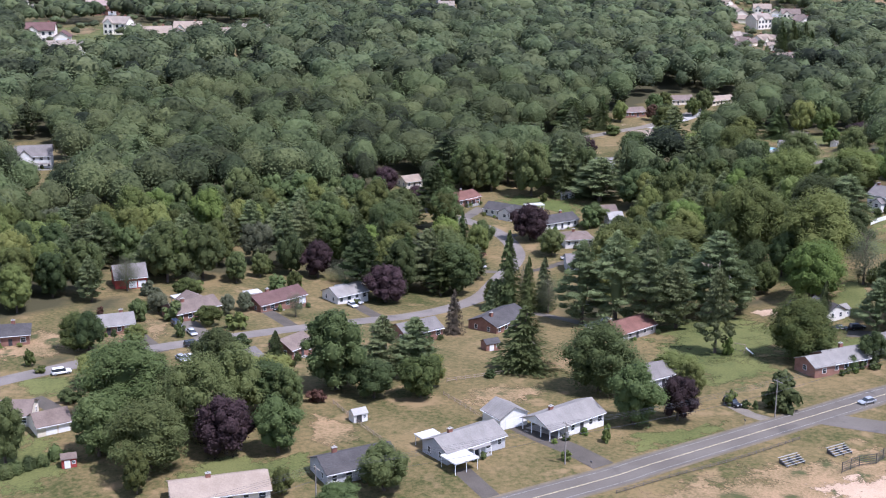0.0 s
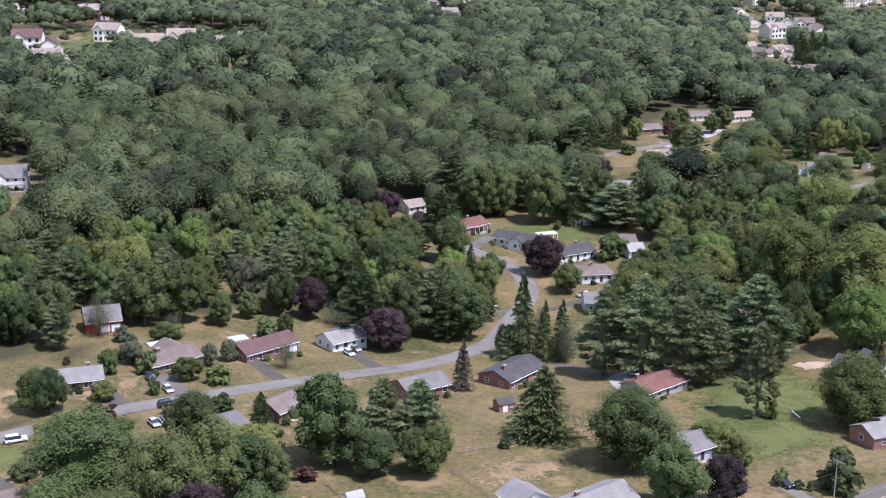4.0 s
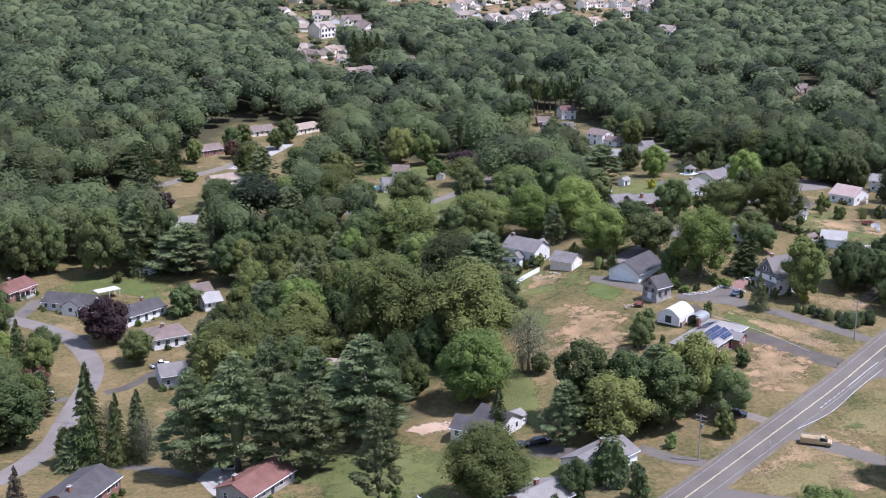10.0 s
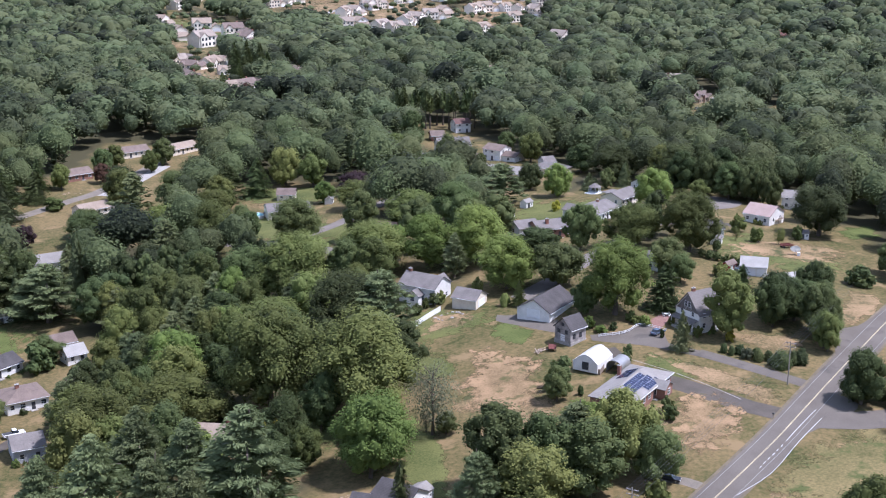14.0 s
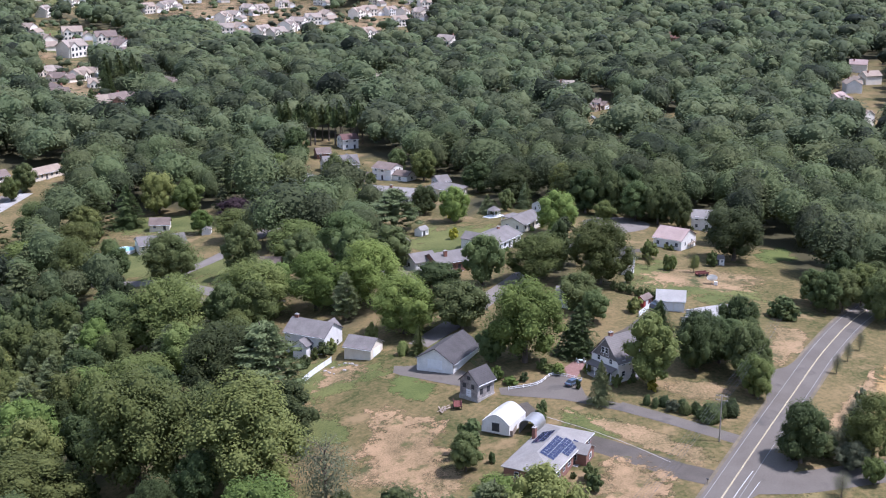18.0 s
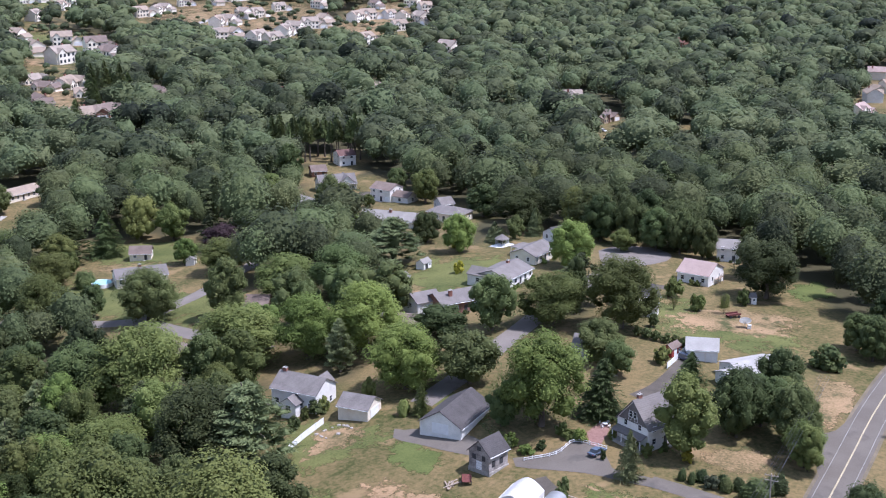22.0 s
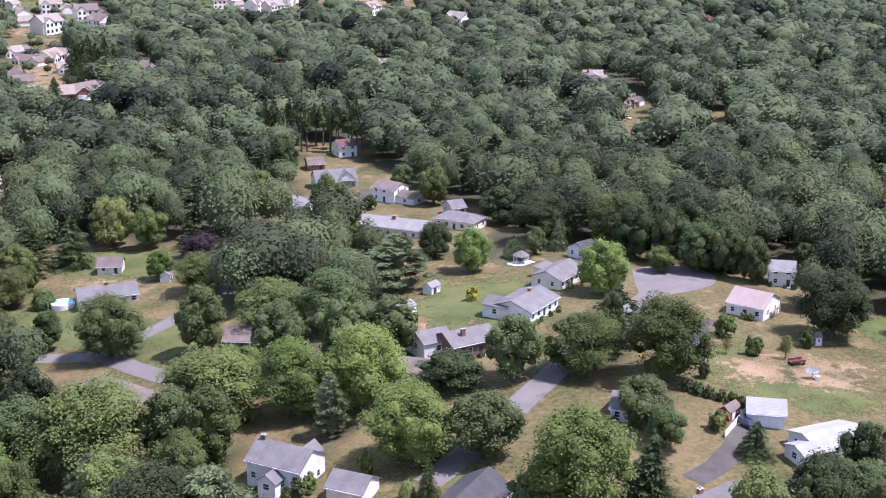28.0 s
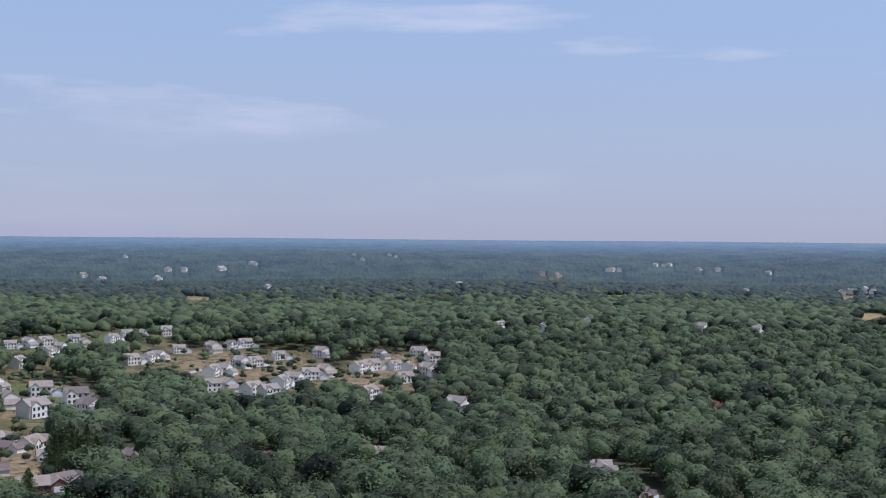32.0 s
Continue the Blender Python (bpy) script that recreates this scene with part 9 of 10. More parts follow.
def dish(x, y):
    root = new("satellite_dish")
    place(root, x, y, 140)
    SPOTS.append((x, y, 3))
    bm = bmesh.new()
    n, rings = 18, []
    for k in range(5):
        rad = 1.6 * k / 4
        rings.append([bm.verts.new((rad * math.cos(2 * math.pi * i / n), rad * math.sin(2 * math.pi * i / n), 0.22 * rad * rad)) for i in range(n)] if k else [bm.verts.new((0, 0, 0))])
    for i in range(n):
        bm.faces.new((rings[0][0], rings[1][i], rings[1][(i + 1) % n]))
    for p, q in zip(rings[1:], rings[2:]):
        for i in range(n):
            bm.faces.new((p[i], q[i], q[(i + 1) % n], p[(i + 1) % n]))
    bmesh.ops.solidify(bm, geom=bm.faces[:], thickness=0.05)
    d = part("reflector", bm, TRIM, root, "white mesh reflector")
    d.matrix_basis = pose(0, 0, 1.7, 52, 0, 0)
    part("mast", tube_bm((0, 0.1, -0.3), (0, 0.1, 1.7), 0.09), METAL, root)
    part("feed_arm", tube_bm((0, 0, 1.7), (0, -1.1, 2.6), 0.03), METAL, root)
    part("box", boxes(((-1.6, -0.4, 0), (-0.6, 0.5, 1.1)), bevel=0.05), TRIM, root)
    return tagged(root, "white satellite dish on a lawn", "satellite dish")


dish(*DISH_AT)


def wagon(x, y, turn):
    root = new("hay_wagon")
    place(root, x, y, turn)
    for i in range(5):
        part("board", boxes(((-1.9, -0.9 + i * 0.37, 0.75), (1.9, -0.56 + i * 0.37, 0.83))), RED_WOOD, root)
    for s in (-1, 1):
        part("side_rail", boxes(((-1.9, s * 0.92 - 0.04, 0.83), (1.9, s * 0.92 + 0.04, 1.3))), RED_WOOD, root)
    for a in (-1.3, 1.3):
        for s in (-1, 1):
            part("wheel", unit("wagon_wheel", lambda: tube_bm((0, -0.08, 0), (0, 0.08, 0), 0.4, 12), RUBBER), None, root).matrix_basis = pose(a, s * 0.95, 0.4)
    return tagged(root, "dark red wooden farm wagon on dry grass", "wagon")


wagon(*WAGON_AT, -10)
wagon(LOGS_AT[0], LOGS_AT[1], 60)


def swing_set(x, y, turn):
    root = new("swing_set")
    place(root, x, y, turn)
    for a in (-1.8, 1.8):
        for s in (-1, 1):
            part("leg", tube_bm((a, s * 1.2, -0.1), (a, 0, 2.4), 0.06), WOOD, root)
    part("beam", tube_bm((-2, 0, 2.4), (2, 0, 2.4), 0.08), WOOD, root)
    for a in (-0.8, 0.6):
        part("swing", boxes(((a - 0.22, -0.1, 0.5), (a + 0.22, 0.1, 0.54)), ((a - 0.2, -0.01, 0.54), (a - 0.18, 0.01, 2.35)), ((a + 0.18, -0.01, 0.54), (a + 0.2, 0.01, 2.35))), DARK_METAL, root)
    part("slide", solid([(2.0, -0.3, 1.6), (2.0, 0.3, 1.6), (4.4, 0.3, 0.1), (4.4, -0.3, 0.1), (2.0, -0.3, 1.5), (2.0, 0.3, 1.5), (4.4, 0.3, 0.0), (4.4, -0.3, 0.0)], [(0, 3, 2, 1), (4, 5, 6, 7), (0, 1, 5, 4), (2, 3, 7, 6), (1, 2, 6, 5), (3, 0, 4, 7)]), TRIM, root, "white slide")
    return tagged(root, "wooden garden swing set with a white slide", "swing set")


swing_set(*SWING_AT, -30)


def bleacher(x, y, turn):
    root = new("bleacher")
    place(root, x, y, turn)
    for i in range(5):
        part("bench", boxes(((-2.8, i * 0.62 - 0.13, 0.40 + i * 0.24), (2.8, i * 0.62 + 0.13, 0.45 + i * 0.24)), bevel=0.012), BENCH, root)
    for a in (-2.4, 0, 2.4):
        part("support", solid([(a - 0.05, -0.3, -0.1), (a + 0.05, -0.3, -0.1), (a + 0.05, 2.5, -0.1), (a - 0.05, 2.5, -0.1), (a - 0.05, -0.2, 0.38), (a + 0.05, -0.2, 0.38), (a + 0.05, 2.45, 1.3), (a - 0.05, 2.45, 1.3)],
             [(3, 2, 1, 0), (4, 5, 6, 7), (0, 1, 5, 4), (2, 3, 7, 6), (1, 2, 6, 5), (3, 0, 4, 7)]), DARK_METAL, root)
    return tagged(root, "low aluminium bleacher benches beside a ball field", "bleachers", group="bleachers by the ball field")


BENCH = surface("aluminium_bench", (0.22, 0.22, 0.21), (0.32, 0.32, 0.31), scale=1.0, rough=0.55, bump=0.05)
for _p in BLEACHERS:
    bleacher(*_p, 30)

for _i, _p in enumerate(POLES):
    utility_pole(*_p, -55, 11.0 if _i > 2 else 9.5, 2 if _i > 2 else 1, _i in (1, 3))
_tops = [(x, y, gz(x, y) + (10.6 if i > 2 else 9.1)) for i, (x, y) in enumerate(POLES)]
_tops = [(_tops[0][0] - 45, _tops[0][1] - 30, _tops[0][2])] + _tops + [(_tops[-1][0] + 45, _tops[-1][1] + 31, _tops[-1][2] + 1)]
for _o in (-1.1, -0.45, 0.45, 1.1):
    wire_run("power_cable", [(x + _o * 0.55, y - _o * 0.83, z + 0.1) for x, y, z in _tops])
wire_run("telephone_cable", [(x, y, z - 2.6) for x, y, z in _tops], 0.6, 0.035)
fence(FENCE_A, "weathered post-and-rail garden fence", 1.1)
fence(FENCE_B, "pale post-and-rail garden fence", 1.1)
fence(FENCE_C, "split-rail fence across a back lawn", 1.1)
fence(FENCE_D, "white vinyl privacy fence", 1.6, 2.2, 2, TRIM, True)
fence(FENCE_E, "white vinyl privacy fence beside a driveway", 1.6, 2.2, 2, TRIM, True)
fence(FENCE_F, "low pale picket fence round a parking court", 0.9, 1.5, 2, TRIM)
fence(BACKSTOP, "dark chain-link backstop fence behind home plate", 2.6, 2.4, 5, DARK_METAL)
fence(RAIL, "low timber guard fence beside the road", 0.8, 2.2, 2, POLE_DARK)


def mailbox(x, y):
    root = new("mailbox")
    place(root, x, y, 30)
    part("post", boxes(((-0.05, -0.05, -0.2), (0.05, 0.05, 1.05))), WOOD, root)
    part("box", boxes(((-0.13, -0.28, 1.05), (0.13, 0.28, 1.3)), bevel=0.04), DARK_METAL, root)
    return tagged(root, "dark roadside mailbox on a wooden post", "mailbox", group="mailboxes along the road")


for _p in MAILBOXES:
    mailbox(*_p)


def road_sign(x, y, turn):
    root = new("road_sign")
    place(root, x, y, turn)
    part("post", boxes(((-0.04, -0.04, -0.2), (0.04, 0.04, 2.3))), METAL, root)
    part("plate", boxes(((-0.4, -0.07, 1.5), (0.4, -0.045, 2.3)), bevel=0.01), TRIM, root)
    return tagged(root, "small pale road sign on a metal post", "road sign")


road_sign(*SIGN_AT, 60)

_rng = random.Random(4)
for _i in range(14):
    _b = bmesh.new()
    bmesh.ops.create_icosphere(_b, subdivisions=1, radius=_rng.uniform(0.2, 0.55))
    for _v in _b.verts:
        _v.co = Vector((_v.co.x * _rng.uniform(0.8, 1.3), _v.co.y * _rng.uniform(0.8, 1.2), _v.co.z * 0.6))
    _x, _y = STONES_AT[0] + _rng.uniform(-4, 4), STONES_AT[1] + _rng.uniform(-2, 2)
    _me = bpy.data.meshes.new("stone")
    _b.to_mesh(_me)
    _b.free()
    _me.materials.append(STONE)
    _ob = new("stone", _me)
    _ob.matrix_basis = pose(_x, _y, gz(_x, _y) + 0.08, 0, 0, _rng.uniform(0, 360))
    tagged(_ob, "pale rough field stone on worn grass", "stone", group="stones on the lawn")


fence(FENCE_G, "weathered board fence round a small yard", 1.5, 2.0, 2, WOOD, True)


def patio_table(x, y):
    root = new("patio_table")
    place(root, x, y, 20)
    part("tabletop", tube_bm((0, 0, 0.7), (0, 0, 0.75), 0.65, 16), TRIM, root)
    part("pedestal", tube_bm((0, 0, -0.05), (0, 0, 0.7), 0.05), TRIM, root)
    part("foot", tube_bm((0, 0, -0.02), (0, 0, 0.06), 0.3, 12), TRIM, root)
    return tagged(root, "round white patio table on a brick path", "table")


def patio_chair(x, y, turn):
    root = new("patio_chair")
    place(root, x, y, turn)
    part("seat", boxes(((-0.25, -0.25, 0.42), (0.25, 0.25, 0.46)), bevel=0.015), TRIM, root)
    part("backrest", boxes(((-0.25, 0.2, 0.46), (0.25, 0.25, 0.9)), bevel=0.015), TRIM, root)
    for a in (-0.21, 0.21):
        for b in (-0.21, 0.21):
            part("leg", unit("patio_leg", lambda: boxes(((-0.02, -0.02, -0.05), (0.02, 0.02, 0.42))), TRIM), None, root).matrix_basis = pose(a, b, 0)
    return tagged(root, "white patio chair beside a round table", "chair", group="chairs round the patio table")


patio_table(*PATIO_AT)
for _k in range(4):
    _a = radians(90 * _k + 20)
    patio_chair(PATIO_AT[0] + 1.1 * math.cos(_a), PATIO_AT[1] + 1.1 * math.sin(_a), 90 * _k + 20 - 90)


def board_pile(x, y, turn):
    """Old planks lying crosswise on the grass beside the barn."""
    root = new("board_pile")
    place(root, x, y, turn)
    rng_ = random.Random(11)
    for i in range(9):
        p = part("board", unit("loose_board_%d" % (i % 3), lambda: boxes(((-1.4 - 0.3 * (i % 3), -0.12, 0), (1.4 + 0.3 * (i % 3), 0.12, 0.06))), WOOD), None, root)
        p.matrix_basis = pose(rng_.uniform(-1.5, 1.5), rng_.uniform(-0.8, 0.8), 0.02 + 0.07 * (i // 2), 0, 0, rng_.uniform(-35, 35))
    return tagged(root, "loose pile of weathered boards beside a barn", "boards")


board_pile(*BOARDS_AT, 40)

# ---------------------------------------------------------------- the distance: wooded land out to the horizon, far off, haze painted as glow
HAZE_GLOW = bpy.data.materials.new("hazy_far_woods")
HAZE_GLOW.use_nodes = True
_n, _l = HAZE_GLOW.node_tree.nodes, HAZE_GLOW.node_tree.links
_geo, _noise, _ramp, _length, _far, _haze_glow = (_n.new("ShaderNode" + k) for k in ("NewGeometry", "TexNoise", "ValToRGB", "VectorMath", "MapRange", "ValToRGB"))
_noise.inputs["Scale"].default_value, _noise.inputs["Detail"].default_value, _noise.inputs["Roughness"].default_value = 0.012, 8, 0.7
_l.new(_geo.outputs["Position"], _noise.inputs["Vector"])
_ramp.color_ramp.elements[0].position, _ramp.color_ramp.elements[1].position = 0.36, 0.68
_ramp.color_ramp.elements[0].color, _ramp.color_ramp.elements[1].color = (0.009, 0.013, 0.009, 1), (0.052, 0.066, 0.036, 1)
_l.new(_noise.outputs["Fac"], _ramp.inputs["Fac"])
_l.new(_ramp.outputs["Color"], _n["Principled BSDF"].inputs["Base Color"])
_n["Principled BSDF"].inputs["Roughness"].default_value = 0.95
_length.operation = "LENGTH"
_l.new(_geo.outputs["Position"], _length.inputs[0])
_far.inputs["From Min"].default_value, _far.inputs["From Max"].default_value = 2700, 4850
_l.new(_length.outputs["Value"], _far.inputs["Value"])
# no lamp here: blue haze painted as emission, stronger with distance
_haze_glow.color_ramp.elements[0].color, _haze_glow.color_ramp.elements[1].color = (0.001, 0.0018, 0.002, 1), (0.085, 0.125, 0.19, 1)
_mid = _haze_glow.color_ramp.elements.new(0.75)
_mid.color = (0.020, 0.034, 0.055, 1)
_near_haze_glow = _haze_glow.color_ramp.elements.new(0.38)
_near_haze_glow.color = (0.007, 0.0125, 0.019, 1)
_l.new(_far.outputs["Result"], _haze_glow.inputs["Fac"])
_l.new(_haze_glow.outputs["Color"], _n["Principled BSDF"].inputs["Emission Color"])
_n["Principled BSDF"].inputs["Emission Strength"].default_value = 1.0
_rg = np.random.default_rng(77)
_rr, _aa = np.meshgrid(np.linspace(3420, 4880, 100), np.radians(np.linspace(-6, 60, 1100)), indexing="ij")
_bx, _by = 87 + _rr * np.sin(_aa), 272 + _rr * np.cos(_aa)
_bz = ground_z(_bx, _by) + (4 + _rg.uniform(0, 12, _rr.shape)) * far_scale(_rr)
_bz[0] -= 20
# the canopy is lowered round each distant house and towards the camera, to show it
for _hx, _hy in FAR_PLACES:
    _hr, _ha = math.hypot(_hx - 87, _hy - 272), math.atan2(_hx - 87, _hy - 272)
    if _hr > 3380:
        _clear = (np.abs(_aa - _ha) * _hr < 17) & (_rr > _hr - 130) & (_rr < _hr + 16)
        _bz[_clear] = ground_z(_bx, _by)[_clear] - 1.5
_id = np.arange(_rr.size).reshape(_rr.shape)
_q = np.stack([_id[:-1, :-1], _id[1:, :-1], _id[1:, 1:], _id[:-1, 1:]], -1).reshape(-1, 4)
backdrop = new("backdrop", mesh_from("backdrop", np.stack([_bx, _by, _bz], -1).reshape(-1, 3), _q, HAZE_GLOW))
tagged(backdrop, "wooded land reaching the horizon, blue haze painted as a glow", "backdrop", kind="structure")

# conifers, purple trees and shade trees of the gardens
tree(-107.8, 376.4, 26.5, 6.1, "great", "dark")
tree(-102.2, 410.1, 24.3, 5.0, "tall", "dark")
tree(-87.0, 394.8, 24.1, 7.2, "great", "dark")
tree(-76.9, 400.7, 21.8, 6.7, "great", "dark")
tree(-66.0, 400.0, 10.0, 3.5, "broad", "dark")
tree(-61.4, 417.5, 7.8, 2.4, "spruce", "needle")
tree(-53.3, 425.6, 20.3, 5.7, "pine", "needle")
tree(-28.9, 426.8, 22.0, 5.4, "pine", "dark")
tree(-20.8, 425.1, 21.1, 4.1, "spruce", "dark")
tree(-11.5, 411.9, 19.5, 4.8, "pine", "dark")
tree(-0.8, 403.1, 17.4, 5.0, "pine", "dark")
tree(-19.8, 459.9, 19.1, 9.4, "great", "dark")
tree(-67.9, 448.1, 18.7, 5.3, "pine", "needle")
tree(-74.3, 438.2, 17.4, 4.9, "pine", "needle")
tree(-77.6, 377.3, 6.3, 4.5, "broad", "green")
tree(-82.3, 359.3, 6.3, 3.4, "broad", "grey")
tree(-85.8, 350.1, 5.1, 2.4, "bush", "dark")
tree(-58.3, 367.2, 5.8, 2.6, "broad", "grey")
tree(-62.6, 361.7, 6.0, 2.4, "broad", "grey")
tree(-89.5, 378.2, 4.1, 2.7, "bush", "grey")
tree(-41.7, 453.3, 18.8, 7.2, "tall", "dark")
tree(-48.9, 439.4, 20.1, 6.2, "pine", "needle")
tree(-46.9, 395.8, 6.5, 2.5, "broad", "green")
tree(-37.7, 530.5, 9.8, 4.5, "broad", "purple")
tree(-23.9, 540.0, 12.2, 5.5, "broad", "purple")
tree(-4.2, 519.4, 20.2, 6.9, "pine", "dark")
tree(-11.3, 528.1, 7.6, 4.1, "broad", "purple")
tree(7.9, 558.5, 19.5, 6.5, "tall", "dark")
tree(15.3, 564.2, 18.6, 6.2, "great", "dark")
tree(22.2, 565.1, 18.6, 5.8, "tall", "dark")
tree(28.7, 566.9, 21.0, 5.8, "pine", "needle")
tree(35.2, 564.3, 21.0, 6.2, "great", "dark")
tree(42.8, 567.5, 21.1, 6.2, "tall", "dark")
tree(100.4, 404.9, 13.5, 5.5, "great", "dark")
tree(110.1, 407.9, 15.4, 5.5, "tall", "dark")
tree(93.3, 390.7, 12.2, 4.6, "broad", "dark")
tree(101.1, 392.8, 9.8, 4.4, "broad", "green")
tree(50.5, 541.9, 17.9, 3.8, "spruce", "dark")
tree(58.0, 541.9, 16.8, 3.5, "spruce", "needle")
tree(79.3, 559.3, 19.8, 4.0, "spruce", "needle")
tree(12.8, 551.4, 24.1, 7.5, "great", "dark")
tree(20.8, 554.3, 25.3, 7.1, "tall", "dark")
tree(37.6, 546.0, 26.0, 8.7, "great", "dark")
tree(51.1, 546.0, 28.3, 7.9, "pine", "needle")
tree(60.3, 549.8, 24.2, 7.1, "tall", "dark")
tree(64.5, 478.0, 5.7, 3.6, "bush", "dark")
tree(59.8, 499.4, 8.3, 5.3, "broad", "dark")
tree(42.6, 536.8, 3.8, 2.0, "bush", "green")
tree(110.2, 358.7, 12.1, 2.9, "spruce", "dark")
# hedgerow beyond the main road and the wood behind the paddock
tree(224.7, 353.7, 13.3, 5.4, "broad", "dark")
tree(238.8, 346.9, 15.5, 6.3, "great", "green")
tree(233.3, 354.6, 4.7, 2.0, "bush", "grey")
tree(236.5, 355.0, 5.6, 1.9, "sparse", "grey")
tree(240.1, 355.5, 6.2, 2.1, "bush", "grey")
tree(243.3, 359.7, 5.7, 1.9, "sparse", "grey")
tree(247.4, 360.0, 6.1, 2.1, "bush", "grey")
tree(247.3, 356.3, 6.6, 2.2, "broad", "grey")
tree(251.3, 364.9, 5.3, 1.8, "sparse", "grey")
tree(257.1, 367.6, 5.4, 2.0, "bush", "grey")
tree(268.1, 386.0, 5.7, 1.4, "sparse", "grey")
tree(277.4, 391.2, 5.9, 1.4, "sparse", "grey")
tree(286.7, 396.0, 6.0, 1.4, "sparse", "grey")
tree(300.9, 422.3, 12.6, 4.8, "broad", "dark")
tree(306.4, 421.1, 12.7, 4.8, "tall", "dark")
tree(316.7, 424.0, 13.0, 4.9, "broad", "green")
tree(326.3, 427.5, 12.5, 4.7, "broad", "dark")
tree(318.8, 434.5, 13.6, 5.0, "great", "dark")
tree(303.0, 429.8, 11.0, 4.2, "broad", "dark")
tree(181.2, 302.7, 16.4, 6.2, "great", "green")
OPEN.append([(-30.9, 534.0), (-44.9, 532.9), (-42.1, 510.1), (-30.1, 511.0)])
OPEN.append([(-17.1, 543.3), (-31.0, 542.6), (-29.0, 519.7), (-17.0, 520.3)])
OPEN.append([(-4.4, 531.2), (-18.4, 530.9), (-16.9, 508.0), (-4.9, 508.2)])
OPEN.append([(2.7, 522.4), (-11.3, 522.3), (-10.1, 499.3), (1.9, 499.4)])
patch("hay_field", [(235.3, 360.9), (248.7, 369.1), (269.4, 379.9), (282.4, 385.8), (264.9, 369.0), (251.3, 363.2), (237.9, 358.7)], BROWN, "golden hay stubble beside the main road", 0.05, "ground", 1.2)
patch("green_lawn", [(18.8, 544.4), (33.0, 550.0), (44.3, 543.0), (61.8, 531.6), (60.7, 515.5), (54.8, 510.5), (49.7, 515.2), (39.3, 523.5), (29.7, 523.0), (20.2, 534.4)], FRESH, "green mown lawn behind the ranch houses", 0.07, "ground", 1.2)
OPEN.append([(18.8, 544.4), (33.0, 550.0), (44.3, 543.0), (61.8, 531.6), (60.7, 515.5), (54.8, 510.5), (49.7, 515.2), (39.3, 523.5), (29.7, 523.0), (20.2, 534.4)])

# ---------------------------------------------------------------- woods, built last so that they keep clear of all else
NEAR_WOOD = [dome_crown(230 + v, ICO2, 9 + v % 4, 0.28, 310, 0.076) for v in range(8)] + [pine_crown(236, 40, 340, 0.1)]
CLOSE_WOOD = [dome_crown(200 + v, ICO2, 12 + v % 4, 0.26, 1050, 0.05) for v in range(7)] + [pine_crown(220, 60, 1100, 0.058)]
MID_WOOD = [dome_crown(240 + v, ICO2, 8, 0.3, 64, 0.125) for v in range(7)]


def far_clump(seed):
    return blob(np.random.default_rng(seed), (0, 0, 0.3), (0.95, 0.95, 0.62), ICO1, 0.26)


FAR_WOOD = [far_clump(260 + v) for v in range(5)]
EDGE_WOOD = [broad_crown(280 + v, 2100, 0.044, lobes=32, low=0.05, loose=True, flat=0.4) for v in range(7)] + [pine_crown(290, 84, 2300, 0.048)]
_px, _py, _rng = woodland_places(185, 335, 9.6, 1)
_near = np.argsort(np.hypot(_px - 70, _py - 235))
for _x, _y in zip(_px[_near[:165]], _py[_near[:165]]):
    _k = _rng.uniform(0.75, 1.3)
    _s, _l = _rng.choice(("broad green", "tall green", "tall dark", "broad dark", "broad grey", "pine needle", "broad bright"), p=(0.26, 0.18, 0.15, 0.12, 0.04, 0.2, 0.05)).split()
    tree(_x, _y, 15.5 * (0.45 + 0.55 * _k) * _rng.uniform(0.9, 1.1), 5.9 * _k, _s, _l)
del SPOTS[-len(_near[:165]):]
woodland("edge_woods", (_px[_near[165:]], _py[_near[165:]], _rng), EDGE_WOOD, (6.4, 16.5), "leafy trees at the edge of the gardens", LEAF_DARK)
woodland("close_woods", woodland_places(335, 560, 11.6, 1), CLOSE_WOOD, (7.8, 18), "dense leafy summer woodland beside the houses", WOOD_LEAF)
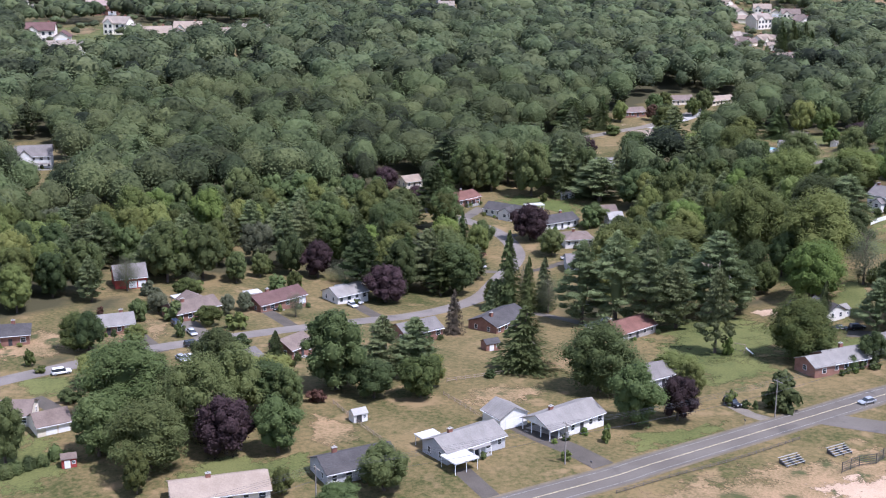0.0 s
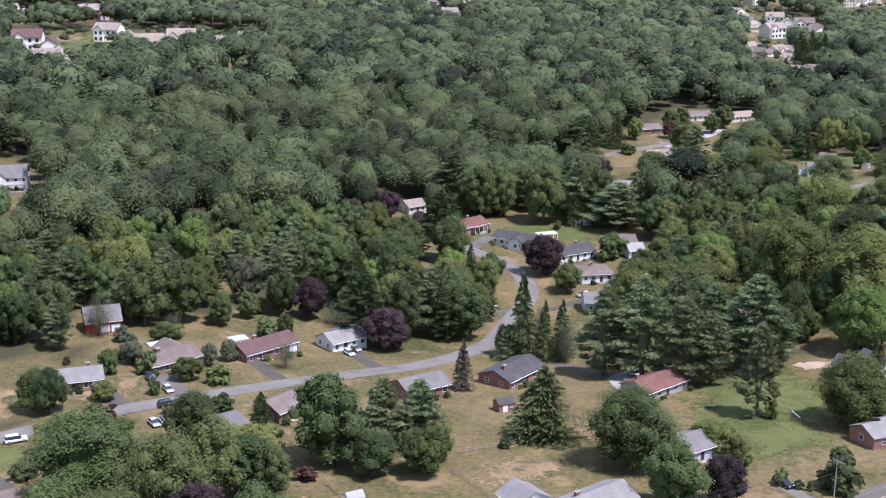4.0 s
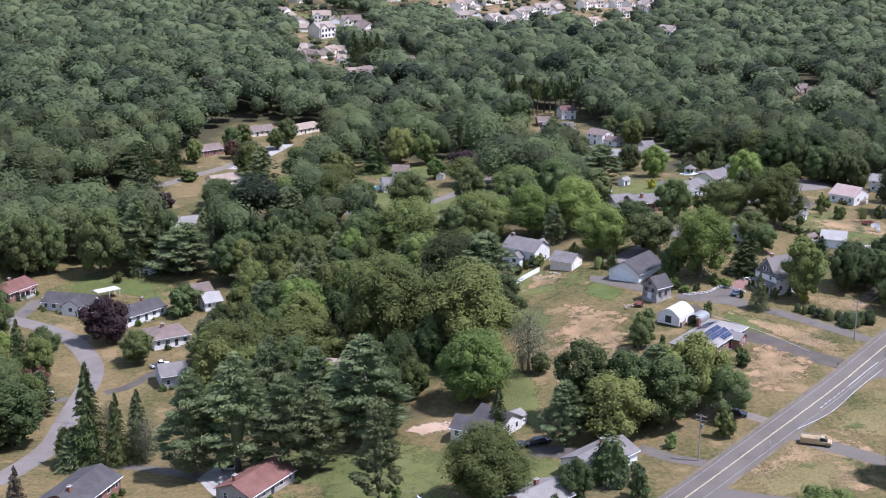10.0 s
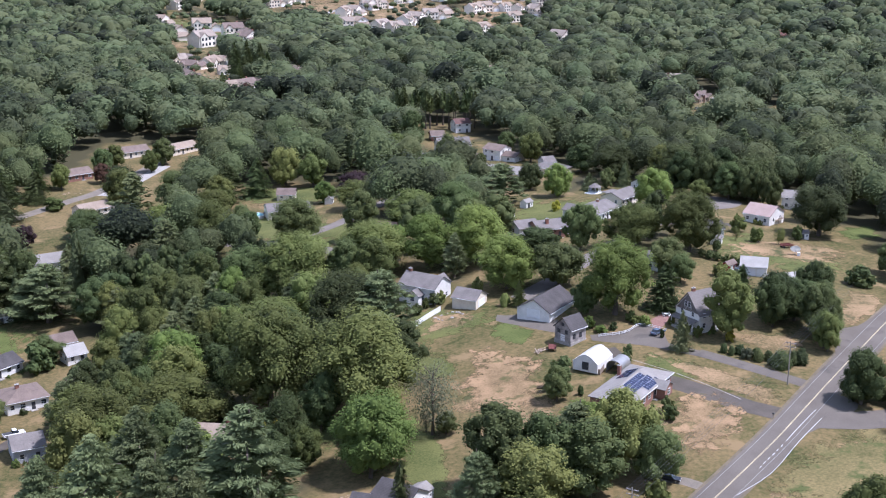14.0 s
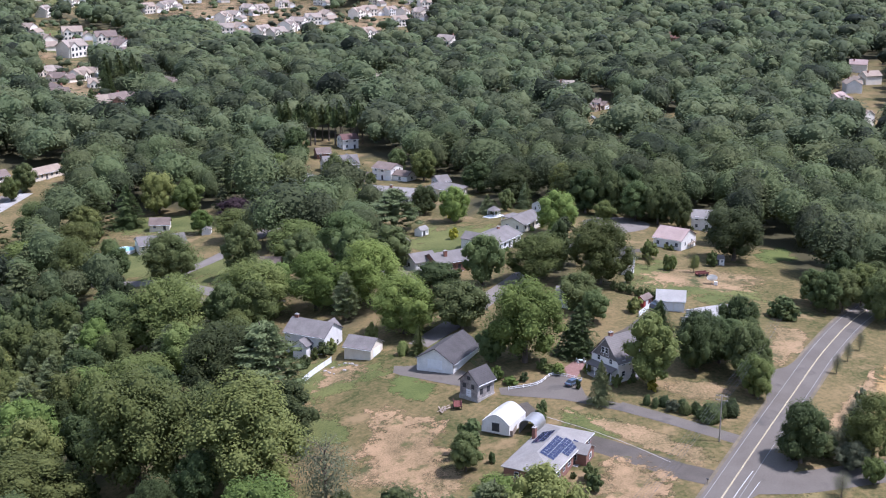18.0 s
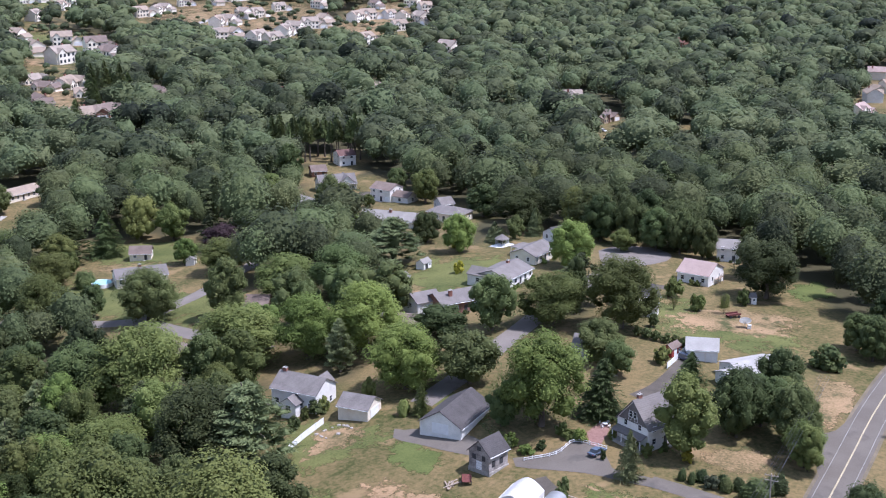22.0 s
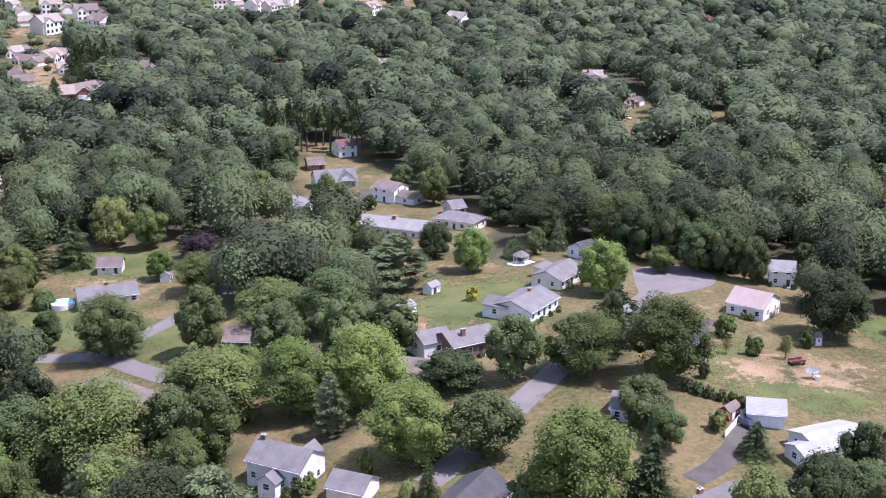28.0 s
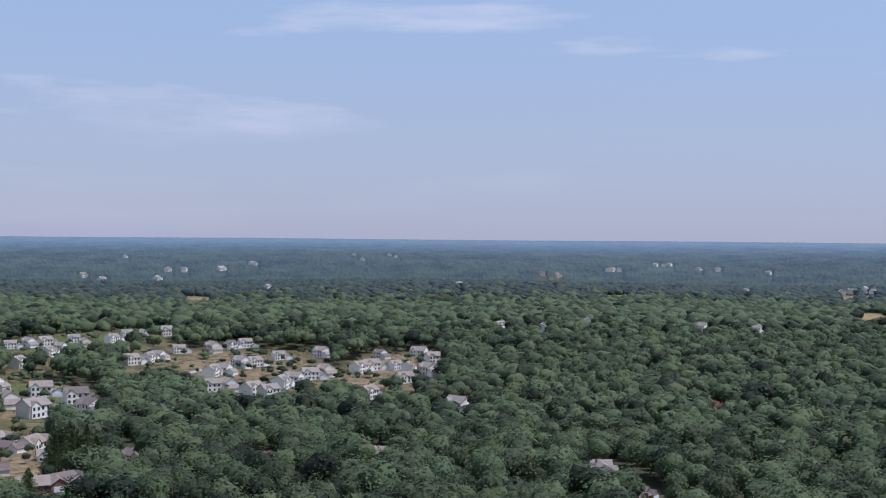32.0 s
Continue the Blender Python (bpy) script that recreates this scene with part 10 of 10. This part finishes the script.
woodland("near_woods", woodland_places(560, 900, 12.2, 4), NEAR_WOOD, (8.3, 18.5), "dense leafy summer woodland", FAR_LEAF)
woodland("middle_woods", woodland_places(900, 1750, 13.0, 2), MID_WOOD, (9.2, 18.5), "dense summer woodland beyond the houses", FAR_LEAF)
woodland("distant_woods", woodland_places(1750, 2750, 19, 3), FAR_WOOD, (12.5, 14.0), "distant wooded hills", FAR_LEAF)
# trees like the distant woods, with haze painted into their emission
far_trees = woodland("backdrop", woodland_places(2750, 3500, 19, 3), FAR_WOOD, (12.5, 14.0), "distant woods before the horizon, haze painted as a glow", HAZE_GLOW)
tagged(far_trees, "distant woods before the horizon, haze painted as a glow", "backdrop", kind="structure")


def garden_places(polys, spacing, seed):
    rng = np.random.default_rng(seed)
    xs, ys = [], []
    for poly in polys:
        q = np.array(poly, float)
        gx_, gy_ = np.meshgrid(np.arange(q[:, 0].min(), q[:, 0].max(), spacing), np.arange(q[:, 1].min(), q[:, 1].max(), spacing))
        ax, ay = (gx_ + rng.uniform(-0.5, 0.5, gx_.shape) * spacing).ravel(), (gy_ + rng.uniform(-0.5, 0.5, gy_.shape) * spacing).ravel()
        keep = inside(ax, ay, poly) & (rng.random(len(ax)) < 0.27)
        for x, y, rad in SPOTS:
            keep &= np.hypot(ax - x, ay - y) > min(rad, 12) * 0.85
        xs.append(ax[keep])
        ys.append(ay[keep])
    return np.concatenate(xs), np.concatenate(ys), rng


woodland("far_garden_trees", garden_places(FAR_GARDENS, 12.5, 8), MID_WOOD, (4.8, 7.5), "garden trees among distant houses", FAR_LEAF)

# leaf litter under the trees, grass elsewhere
_v = np.empty(len(ground.data.vertices) * 3, np.float32)
ground.data.vertices.foreach_get("co", _v)
_v = _v.reshape(-1, 3).astype(float)
ground.data.attributes.new("litter", "FLOAT", "POINT").data.foreach_set("value", (wooded(_v[:, 0], _v[:, 1], 2.0) & (np.hypot(_v[:, 0] - 40, _v[:, 1] - 100) > 182) & (np.abs(np.degrees(np.arctan2(_v[:, 0] - 40, _v[:, 1] - 100)) - 8.5) < 45)).astype(np.float32))
